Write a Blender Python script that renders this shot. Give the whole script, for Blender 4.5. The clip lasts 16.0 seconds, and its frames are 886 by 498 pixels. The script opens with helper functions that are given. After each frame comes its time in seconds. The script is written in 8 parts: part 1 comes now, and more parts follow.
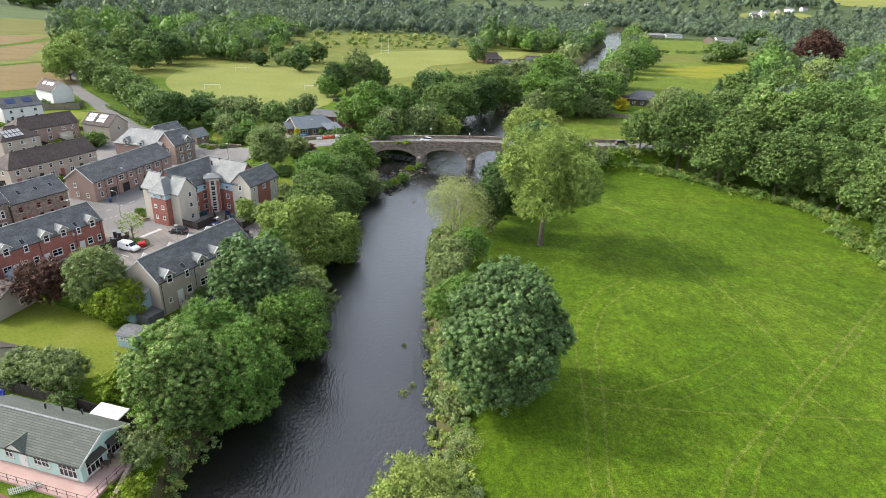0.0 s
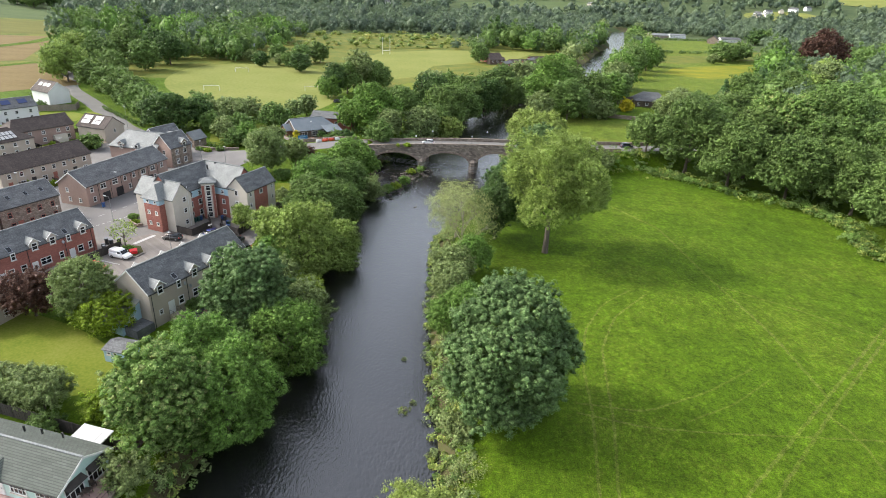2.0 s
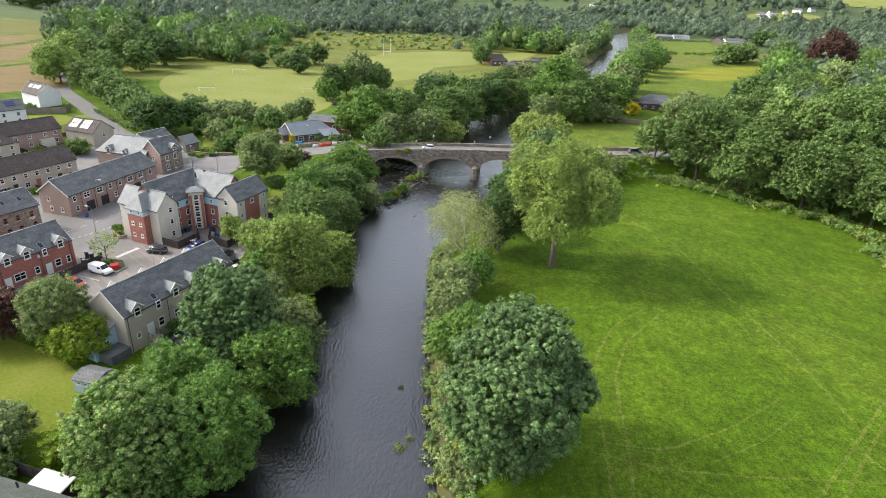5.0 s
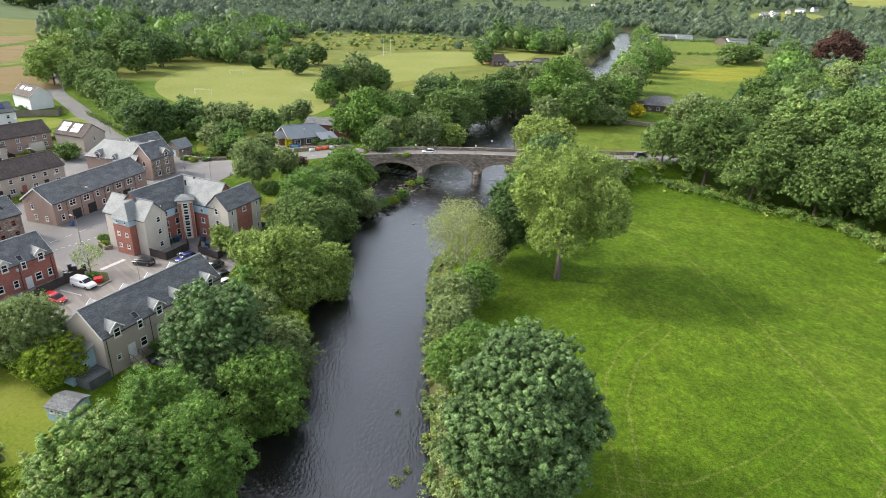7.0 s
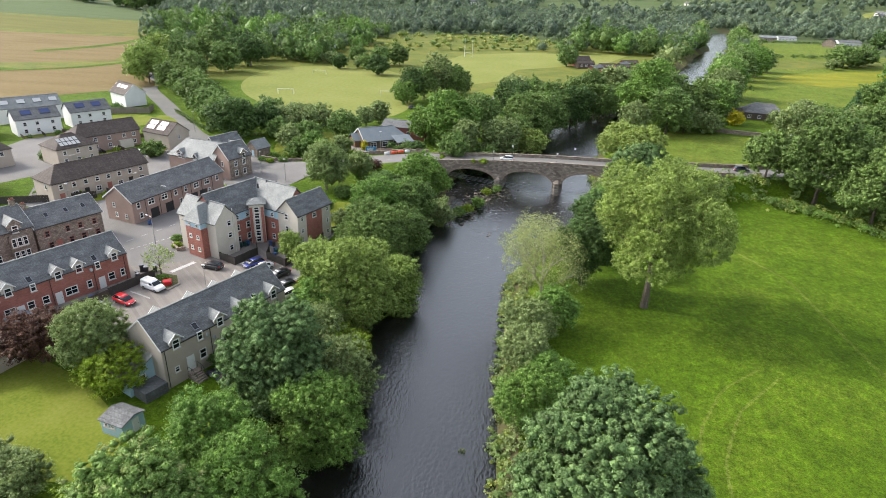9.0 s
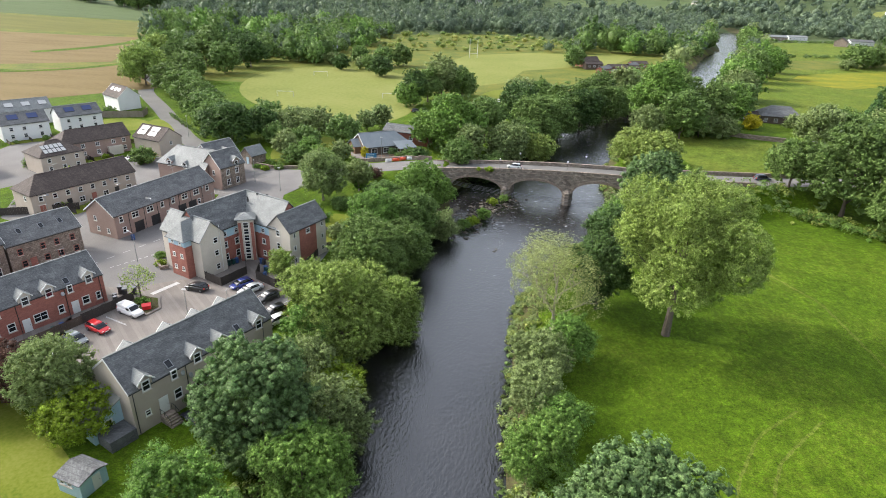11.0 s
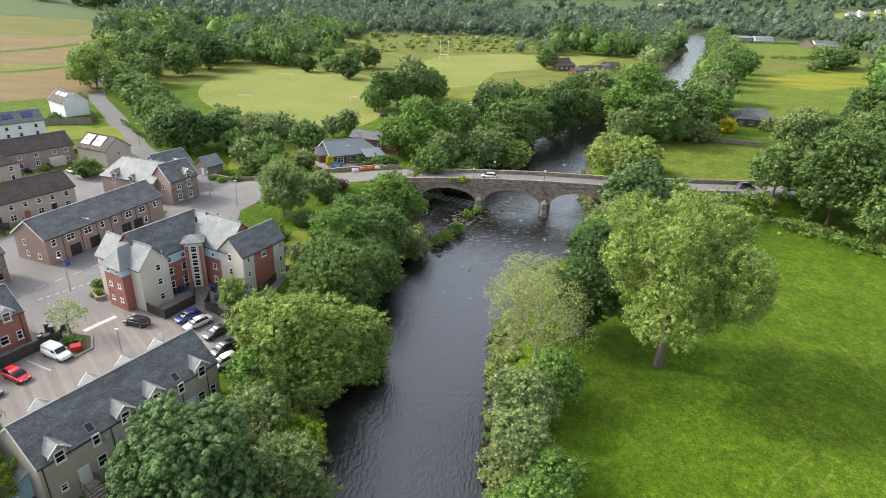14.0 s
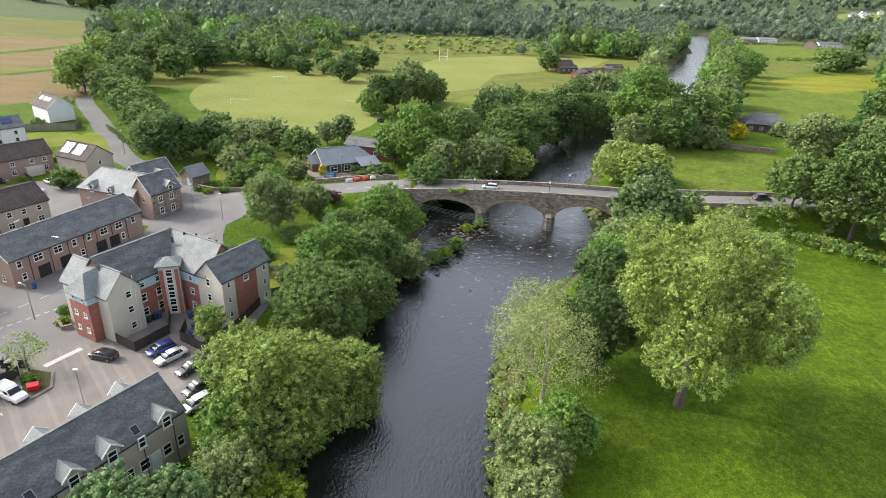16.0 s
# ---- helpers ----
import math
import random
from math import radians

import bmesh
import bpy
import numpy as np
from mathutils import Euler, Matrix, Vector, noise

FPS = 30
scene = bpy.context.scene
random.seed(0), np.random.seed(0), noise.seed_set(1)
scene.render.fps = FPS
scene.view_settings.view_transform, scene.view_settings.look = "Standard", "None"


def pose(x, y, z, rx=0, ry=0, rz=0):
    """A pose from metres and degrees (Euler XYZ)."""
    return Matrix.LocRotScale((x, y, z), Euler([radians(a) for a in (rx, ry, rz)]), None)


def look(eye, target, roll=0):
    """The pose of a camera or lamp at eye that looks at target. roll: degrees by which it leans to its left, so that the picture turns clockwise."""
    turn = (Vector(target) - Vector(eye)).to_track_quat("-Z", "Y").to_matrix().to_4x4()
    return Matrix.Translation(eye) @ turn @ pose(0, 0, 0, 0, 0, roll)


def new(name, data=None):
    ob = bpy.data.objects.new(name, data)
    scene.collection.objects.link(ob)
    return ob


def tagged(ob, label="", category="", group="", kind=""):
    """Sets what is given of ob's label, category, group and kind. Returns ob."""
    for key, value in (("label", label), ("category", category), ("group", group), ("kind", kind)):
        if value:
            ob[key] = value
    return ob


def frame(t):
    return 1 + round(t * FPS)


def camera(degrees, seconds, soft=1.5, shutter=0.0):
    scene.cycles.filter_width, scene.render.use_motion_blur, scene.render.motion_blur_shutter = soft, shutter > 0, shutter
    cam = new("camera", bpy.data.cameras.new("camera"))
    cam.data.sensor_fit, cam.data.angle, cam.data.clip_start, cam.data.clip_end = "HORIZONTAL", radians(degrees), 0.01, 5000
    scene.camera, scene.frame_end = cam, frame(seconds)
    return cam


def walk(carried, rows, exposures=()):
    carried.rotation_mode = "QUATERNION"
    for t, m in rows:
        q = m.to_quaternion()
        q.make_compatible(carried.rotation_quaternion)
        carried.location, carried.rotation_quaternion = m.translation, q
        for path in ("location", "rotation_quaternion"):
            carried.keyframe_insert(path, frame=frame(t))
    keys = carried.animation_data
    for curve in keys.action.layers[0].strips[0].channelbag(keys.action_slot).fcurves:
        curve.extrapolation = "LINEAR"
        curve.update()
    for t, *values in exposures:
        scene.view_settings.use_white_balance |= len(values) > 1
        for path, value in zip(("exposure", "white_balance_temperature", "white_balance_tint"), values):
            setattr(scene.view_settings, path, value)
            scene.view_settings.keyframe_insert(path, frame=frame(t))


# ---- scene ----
cam = camera(73.7, 16.0, soft=0.95)
PATH = [
    (0, (0.415, -1.997, 52.499), (0.517, -0.176, 51.68), 2.8),
    (0.5, (0.559, -0.958, 52.421), (0.658, 0.864, 51.601), 2.8),
    (1, (0.521, 0.08, 52.413), (0.619, 1.901, 51.593), 2.8),
    (1.5, (0.467, 1.162, 52.352), (0.565, 2.984, 51.533), 2.9),
    (2, (0.569, 2.299, 52.344), (0.665, 4.121, 51.524), 2.8),
    (2.5, (0.625, 3.496, 52.261), (0.72, 5.318, 51.442), 2.9),
    (3, (0.574, 4.71, 52.209), (0.669, 6.532, 51.391), 2.9),
    (3.5, (0.569, 5.896, 52.275), (0.665, 7.718, 51.455), 2.9),
    (4, (0.677, 7.175, 52.136), (0.771, 8.997, 51.318), 2.9),
    (6.5, (1.27, 14.25, 51.87), (1.359, 16.073, 51.051), 2.8),
    (7, (1.321, 15.757, 51.811), (1.409, 17.579, 50.992), 2.8),
    (7.5, (1.411, 17.24, 51.691), (1.498, 19.063, 50.872), 2.8),
    (8, (1.302, 18.884, 51.561), (1.377, 20.706, 50.741), 2.8),
    (8.5, (1.002, 21.241, 51.336), (0.951, 23.062, 50.511), 2.6),
    (9, (0.914, 23.924, 51.367), (0.758, 25.738, 50.539), 2.3),
    (11.5, (-0.01, 35.368, 51.0), (-0.181, 37.179, 50.17), 2.2),
    (12, (-0.138, 37.213, 50.915), (-0.289, 39.027, 50.086), 2.3),
    (12.5, (-0.158, 38.776, 50.843), (-0.277, 40.593, 50.015), 2.4),
    (13, (-0.213, 40.27, 50.757), (-0.31, 42.088, 49.93), 2.4),
    (13.5, (-0.346, 41.91, 50.744), (-0.432, 43.728, 49.916), 2.5),
    (14, (-0.381, 43.671, 50.681), (-0.463, 45.49, 49.855), 2.5),
    (14.5, (-0.498, 45.839, 50.55), (-0.578, 47.659, 49.724), 2.5),
    (15, (-0.569, 48.343, 50.544), (-0.65, 50.162, 49.717), 2.5),
    (16, (-0.644, 52.824, 50.499), (-0.726, 54.644, 49.675), 2.5),
]
walk(cam, [(t, look(eye, target, roll)) for t, eye, target, roll in PATH])

# ---------------- world, sun, exposure ----------------
SUN_DIR = Vector((-1.35, 0.32, 1.0)).normalized()      # towards the sun
world = bpy.data.worlds.new("world")
scene.world = world
world.use_nodes = True
wn = world.node_tree.nodes
sky = wn.new("ShaderNodeTexSky")
sky.sky_type = "NISHITA"
sky.sun_disc = False
sky.sun_elevation = math.asin(SUN_DIR.z)
sky.sun_rotation = math.atan2(SUN_DIR.x, SUN_DIR.y)
sky.air_density, sky.dust_density, sky.ozone_density = 1.0, 2.5, 1.0
soft_sky = wn.new("ShaderNodeHueSaturation")
soft_sky.inputs["Saturation"].default_value = 0.45
world.node_tree.links.new(sky.outputs[0], soft_sky.inputs["Color"])
world.node_tree.links.new(soft_sky.outputs[0], wn["Background"].inputs["Color"])
wn["Background"].inputs["Strength"].default_value = 0.15
sun_data = bpy.data.lights.new("sun", "SUN")
sun_data.energy, sun_data.angle, sun_data.color = 1.3, radians(6.5), (1.0, 0.95, 0.86)
sun = new("sun", sun_data)
sun.matrix_world = look((0, 0, 200), Vector((0, 0, 200)) - SUN_DIR)
scene.view_settings.exposure = 1.7

# ---------------- materials ----------------
def surf(name, cols, scale=1.0, rough=0.85, bump=0.0, fine=12.0, metal=0.0, spec=0.5, island=0.0, objvar=0.0, stretch=None, detail=4.0):
    """Colours blended by two scales of noise; optional bump, and variation per piece or per object."""
    m = bpy.data.materials.new(name)
    m.use_nodes = True
    n, l = m.node_tree.nodes, m.node_tree.links
    b = n["Principled BSDF"]
    tc = n.new("ShaderNodeTexCoord")
    mp = n.new("ShaderNodeMapping")
    l.new(tc.outputs["Object"], mp.inputs[0])
    if stretch:
        mp.inputs["Scale"].default_value = stretch
    big, small = n.new("ShaderNodeTexNoise"), n.new("ShaderNodeTexNoise")
    for t, s in ((big, scale), (small, scale * fine)):
        t.inputs["Scale"].default_value = s
        t.inputs["Detail"].default_value = detail
        l.new(mp.outputs[0], t.inputs["Vector"])
    mixf = n.new("ShaderNodeMath")
    mixf.operation = "MULTIPLY_ADD"
    l.new(small.outputs[0], mixf.inputs[0])
    mixf.inputs[1].default_value = 0.5
    half = n.new("ShaderNodeMath")
    half.operation = "MULTIPLY"
    half.inputs[1].default_value = 0.5
    l.new(big.outputs[0], half.inputs[0])
    l.new(half.outputs[0], mixf.inputs[2])
    ramp = n.new("ShaderNodeValToRGB")
    e = ramp.color_ramp.elements
    for i, c in enumerate(cols):
        p = 0.36 + 0.28 * i / max(1, len(cols) - 1)
        if i < 2:
            e[i].position, e[i].color = p, (*c, 1)
        else:
            e.new(p).color = (*c, 1)
    l.new(mixf.outputs[0], ramp.inputs[0])
    out = ramp.outputs[0]
    if island or objvar:
        hsv = n.new("ShaderNodeHueSaturation")
        src = n.new("ShaderNodeNewGeometry").outputs["Random Per Island"] if island else n.new("ShaderNodeObjectInfo").outputs["Random"]
        mr = n.new("ShaderNodeMapRange")
        v = island or objvar
        mr.inputs[3].default_value, mr.inputs[4].default_value = 1 - v, 1 + v
        l.new(src, mr.inputs[0])
        l.new(mr.outputs[0], hsv.inputs["Value"])
        l.new(out, hsv.inputs["Color"])
        out = hsv.outputs[0]
    l.new(out, b.inputs["Base Color"])
    b.inputs["Roughness"].default_value, b.inputs["Metallic"].default_value = rough, metal
    b.inputs["Specular IOR Level"].default_value = spec
    if bump:
        bp = n.new("ShaderNodeBump")
        bp.inputs["Strength"].default_value = min(1.0, bump)
        bp.inputs["Distance"].default_value = 0.1 * max(1.0, bump)
        l.new(mixf.outputs[0], bp.inputs["Height"])
        l.new(bp.outputs[0], b.inputs["Normal"])
    return m


def leafy(name, dark, light, warm=None, trans=0.3, grain=6.5, vary=0.5):
    """Foliage: every clump and leaf differs, light passes through."""
    m = bpy.data.materials.new(name)
    m.use_nodes = True
    n, l = m.node_tree.nodes, m.node_tree.links
    b = n["Principled BSDF"]
    geo = n.new("ShaderNodeNewGeometry")
    ramp = n.new("ShaderNodeValToRGB")
    e = ramp.color_ramp.elements
    e[0].color, e[1].color = (*dark, 1), (*light, 1)
    if warm:
        e[1].position = 0.85
        e.new(1.0).color = (*warm, 1)
    calm = n.new("ShaderNodeMapRange")
    calm.inputs[3].default_value, calm.inputs[4].default_value = 0.5 - 0.64 * vary, (1.0 if warm else 0.5 + 0.64 * vary)
    l.new(geo.outputs["Random Per Island"], calm.inputs[0])
    l.new(calm.outputs[0], ramp.inputs[0])
    tc, big = n.new("ShaderNodeTexCoord"), n.new("ShaderNodeTexNoise")
    l.new(tc.outputs["Object"], big.inputs["Vector"])
    info = n.new("ShaderNodeObjectInfo")
    mr = n.new("ShaderNodeMapRange")
    mr.inputs[3].default_value, mr.inputs[4].default_value = 1 - 0.9 * vary, 1 + 0.8 * vary
    big.inputs["Scale"].default_value, big.inputs["Detail"].default_value = 0.45, 3.0
    mr.inputs[1].default_value, mr.inputs[2].default_value = 0.25, 0.75
    l.new(big.outputs[0], mr.inputs[0])
    hue = n.new("ShaderNodeMapRange")
    hue.inputs[3].default_value, hue.inputs[4].default_value = 0.496, 0.505
    l.new(info.outputs["Random"], hue.inputs[0])
    hsv = n.new("ShaderNodeHueSaturation")
    l.new(ramp.outputs[0], hsv.inputs["Color"])
    l.new(mr.outputs[0], hsv.inputs["Value"])
    l.new(hue.outputs[0], hsv.inputs["Hue"])
    l.new(hsv.outputs[0], b.inputs["Base Color"])
    b.inputs["Roughness"].default_value = 0.55
    b.inputs["Specular IOR Level"].default_value = 0.18
    cell, bp, each = n.new("ShaderNodeTexVoronoi"), n.new("ShaderNodeBump"), n.new("ShaderNodeMapRange")
    cell.inputs["Scale"].default_value = grain
    l.new(tc.outputs["Object"], cell.inputs["Vector"])
    bp.invert = True
    bp.inputs["Strength"].default_value, bp.inputs["Distance"].default_value = 0.5, 0.6 / grain
    l.new(cell.outputs["Distance"], bp.inputs["Height"])
    l.new(bp.outputs[0], b.inputs["Normal"])
    each.inputs[3].default_value, each.inputs[4].default_value = 1 - vary, 1 + vary
    split = n.new("ShaderNodeSeparateColor")
    l.new(cell.outputs["Color"], split.inputs[0])
    l.new(split.outputs[0], each.inputs[0])
    both = n.new("ShaderNodeMath")
    both.operation = "MULTIPLY"
    l.new(mr.outputs[0], both.inputs[0])
    l.new(each.outputs[0], both.inputs[1])
    l.new(both.outputs[0], hsv.inputs["Value"])
    tr = n.new("ShaderNodeBsdfTranslucent")
    l.new(hsv.outputs[0], tr.inputs["Color"])
    mix = n.new("ShaderNodeMixShader")
    mix.inputs[0].default_value = trans
    l.new(b.outputs[0], mix.inputs[1])
    l.new(tr.outputs[0], mix.inputs[2])
    l.new(mix.outputs[0], n["Material Output"].inputs["Surface"])
    return m


M = {
    "grass": None,
    "pitch": surf("mown_pitch", [(0.122, 0.142, 0.03), (0.155, 0.17, 0.042), (0.18, 0.186, 0.055)], 0.03, 0.95, 0.3, 20, spec=0.1),
    "crop": surf("green_crop", [(0.058, 0.085, 0.03), (0.078, 0.105, 0.04)], 0.02, 0.95, 0.3, 20, stretch=(1, 4, 1), spec=0.1),
    "gold": surf("golden_slope", [(0.088, 0.094, 0.02), (0.12, 0.115, 0.027)], 0.02, 0.95, 0.3, 20, stretch=(1, 4, 1), spec=0.1),
    "cladding_red": surf("red_stained_boarding", [(0.16, 0.05, 0.035), (0.22, 0.08, 0.055)], 0.8, 0.8, 0.3, 10),
    "stubble": surf("ripening_field", [(0.115, 0.083, 0.032), (0.143, 0.106, 0.045), (0.157, 0.116, 0.052)], 0.02, 0.95, 0.3, 20, stretch=(1, 4, 1), spec=0.1),
    "buttercup": surf("flowery_pasture", [(0.105, 0.132, 0.014), (0.15, 0.16, 0.016), (0.235, 0.205, 0.016)], 0.06, 0.95, 0.4, 14, stretch=(0.5, 1.4, 1), spec=0.1),
    "turf": surf("hill_turf", [(0.04, 0.062, 0.026), (0.06, 0.085, 0.034), (0.08, 0.1, 0.042)], 0.02, 0.95, 0.3, 16, spec=0.1),
    "scrubland": surf("rough_grassland", [(0.062, 0.09, 0.016), (0.105, 0.12, 0.024), (0.155, 0.14, 0.026)], 0.08, 0.95, 0.5, 12, spec=0.1),
    "lawn": surf("garden_lawn", [(0.084, 0.119, 0.011), (0.123, 0.145, 0.018), (0.150, 0.163, 0.031)], 0.12, 0.95, 0.3, 20, spec=0.1),
    "bank": surf("river_bank_earth", [(0.037, 0.044, 0.014), (0.081, 0.067, 0.037), (0.059, 0.088, 0.014)], 0.5, 0.95, 0.8, 8, spec=0.1),
    "gravel": surf("river_gravel", [(0.036, 0.029, 0.018), (0.081, 0.068, 0.050), (0.135, 0.122, 0.099)], 1.2, 0.9, 0.8, 6),
    "asphalt": surf("worn_asphalt", [(0.129, 0.122, 0.116), (0.177, 0.167, 0.160)], 0.15, 0.9, 0.2, 40, spec=0.25),
    "paving": surf("reddish_block_paving", [(0.155, 0.136, 0.122), (0.2, 0.178, 0.16)], 0.3, 0.9, 0.2, 30, spec=0.25),
    "lane": surf("lane_asphalt", [(0.112, 0.108, 0.102), (0.148, 0.144, 0.137)], 0.15, 0.9, 0.2, 40, spec=0.2),
    "panel_pale": surf("pale_solar_panel", [(0.34, 0.34, 0.335), (0.42, 0.42, 0.41)], 1.5, 0.35, 0.0, 8),
    "pale_wood": surf("pale_weathered_timber", [(0.15, 0.122, 0.1), (0.225, 0.19, 0.155)], 0.8, 0.85, 0.4, 10, stretch=(1, 1, 0.3)),
    "white_paint": surf("road_paint", [(0.3, 0.29, 0.28), (0.46, 0.45, 0.44)], 2, 0.7),
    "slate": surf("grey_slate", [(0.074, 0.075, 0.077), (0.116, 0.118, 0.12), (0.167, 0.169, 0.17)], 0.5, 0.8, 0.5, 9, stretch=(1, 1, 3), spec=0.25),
    # paler slate, for whole roofs and for one slope of some
    "pale_slate": surf("pale_grey_slate", [(0.12, 0.132, 0.13), (0.168, 0.177, 0.175), (0.21, 0.218, 0.214)], 0.5, 0.6, 0.4, 16, spec=0.3),
    "brown_tile": surf("brown_roof_tile", [(0.055, 0.043, 0.038), (0.090, 0.070, 0.062)], 0.5, 0.8, 0.5, 20, spec=0.25),
    "grey_green_tile": surf("grey_green_roof_tile", [(0.062, 0.073, 0.06), (0.09, 0.102, 0.086)], 0.6, 0.85, 0.5, 16),
    "red_brick": surf("red_brick", [(0.230, 0.085, 0.063), (0.310, 0.121, 0.093)], 0.6, 0.9, 0.3, 30),
    "pink_brick": surf("pinkish_brick", [(0.235, 0.162, 0.134), (0.295, 0.21, 0.174)], 0.5, 0.9, 0.3, 30),
    "cream": surf("cream_render", [(0.418, 0.380, 0.323), (0.504, 0.457, 0.389)], 0.4, 0.9, 0.15, 30),
    "beige": surf("beige_roughcast", [(0.324, 0.275, 0.226), (0.392, 0.338, 0.284)], 0.4, 0.95, 0.25, 40),
    "white_wall": surf("white_render", [(0.551, 0.551, 0.542), (0.634, 0.634, 0.626)], 0.3, 0.9, 0.1, 20),
    "stone": surf("rubble_stone", [(0.165, 0.127, 0.099), (0.254, 0.199, 0.160), (0.330, 0.275, 0.220)], 1.6, 0.95, 0.8, 5),
    "bridge_stone": surf("bridge_masonry", [(0.12, 0.098, 0.08), (0.185, 0.155, 0.13), (0.25, 0.215, 0.18)], 0.7, 0.95, 0.9, 7),
    "blue_clad": surf("pale_blue_cladding", [(0.295, 0.426, 0.508), (0.344, 0.476, 0.549)], 0.6, 0.7),
    "mint": surf("mint_green_render", [(0.344, 0.476, 0.435), (0.410, 0.541, 0.492)], 0.5, 0.8),
    "wood": surf("weathered_timber", [(0.057, 0.041, 0.031), (0.107, 0.078, 0.061)], 0.8, 0.85, 0.4, 10, stretch=(1, 1, 0.3)),
    "wood_warm": surf("warm_timber_boarding", [(0.131, 0.070, 0.037), (0.205, 0.115, 0.066)], 0.8, 0.8, 0.3, 10),
    "dark_fence": surf("dark_stained_fence", [(0.029, 0.023, 0.020), (0.053, 0.043, 0.038)], 0.8, 0.85, 0.3, 12),
    "upvc": surf("white_window_frame", [(0.538, 0.538, 0.522), (0.617, 0.617, 0.600)], 3, 0.5),
    "blue_metal": surf("blue_grey_metal_roof", [(0.1, 0.122, 0.14), (0.14, 0.16, 0.178)], 0.5, 0.6, 0.2, 10),
    "pale_tile": surf("weathered_pale_tile", [(0.15, 0.16, 0.14), (0.24, 0.24, 0.21)], 0.7, 0.9, 0.4, 14),
    "pink_deck": surf("pink_paving", [(0.344, 0.221, 0.197), (0.410, 0.279, 0.246)], 0.6, 0.9, 0.2, 14),
    "metal": surf("galvanised_metal", [(0.246, 0.254, 0.262), (0.328, 0.336, 0.344)], 3, 0.45, metal=0.8),
    "black": surf("black_plastic", [(0.012, 0.012, 0.013), (0.025, 0.025, 0.026)], 3, 0.5),
    "bark": surf("bark", [(0.057, 0.045, 0.033), (0.131, 0.107, 0.082)], 1.5, 0.95, 0.8, 6, stretch=(1, 1, 0.25)),
    "pale_bark": surf("pale_bark", [(0.164, 0.139, 0.107), (0.279, 0.246, 0.205)], 1.5, 0.95, 0.5, 6, stretch=(1, 1, 0.25)),
    # foliage
    "sycamore": leafy("sycamore_leaves", (0.06, 0.114, 0.036), (0.178, 0.265, 0.096)),
    "wood_leaf": leafy("woodland_leaves", (0.072, 0.122, 0.03), (0.15, 0.22, 0.06)),
    # aerial haze mixed into the far leaf colours: bluer, less contrast
    "hazy_leaf": leafy("haze_tinted_wood_leaves", (0.092, 0.135, 0.076), (0.152, 0.2, 0.115), grain=0.9, vary=0.25),
    "hazy_dark_leaf": leafy("haze_tinted_dark_leaves", (0.068, 0.102, 0.068), (0.105, 0.142, 0.092), grain=0.9, vary=0.25),
    "ash": leafy("ash_leaves", (0.135, 0.208, 0.036), (0.29, 0.378, 0.1)),
    "maple": leafy("maple_leaves", (0.08, 0.16, 0.026), (0.19, 0.305, 0.066)),
    "cream_maple": leafy("flowering_maple_leaves", (0.082, 0.155, 0.03), (0.2, 0.3, 0.08), (0.34, 0.37, 0.14)),
    "oak": leafy("oak_leaves", (0.08, 0.142, 0.032), (0.18, 0.265, 0.076)),
    "dark_leaf": leafy("dark_green_leaves", (0.04, 0.082, 0.024), (0.105, 0.17, 0.045)),
    "willow": leafy("willow_leaves", (0.16, 0.225, 0.048), (0.31, 0.385, 0.1)),
    "grey_leaf": leafy("grey_green_leaves", (0.125, 0.175, 0.058), (0.265, 0.33, 0.125)),
    "birch_leaf": leafy("birch_leaves", (0.12, 0.175, 0.055), (0.245, 0.31, 0.11), vary=0.35),
    "sparse": leafy("thin_spring_leaves", (0.18, 0.215, 0.075), (0.33, 0.37, 0.14)),
    "lime_leaf": leafy("lime_green_leaves", (0.12, 0.19, 0.012), (0.25, 0.34, 0.03)),
    "yellow_leaf": leafy("golden_leaves", (0.38, 0.33, 0.02), (0.55, 0.48, 0.03)),
    "purple_leaf": leafy("copper_leaves", (0.055, 0.026, 0.019), (0.125, 0.067, 0.048)),
    "conifer": leafy("conifer_needles", (0.035, 0.081, 0.024), (0.088, 0.161, 0.043), trans=0.1),
    "scrub_leaf": leafy("scrub_leaves", (0.13, 0.18, 0.038), (0.24, 0.3, 0.07), (0.36, 0.34, 0.09)),
}
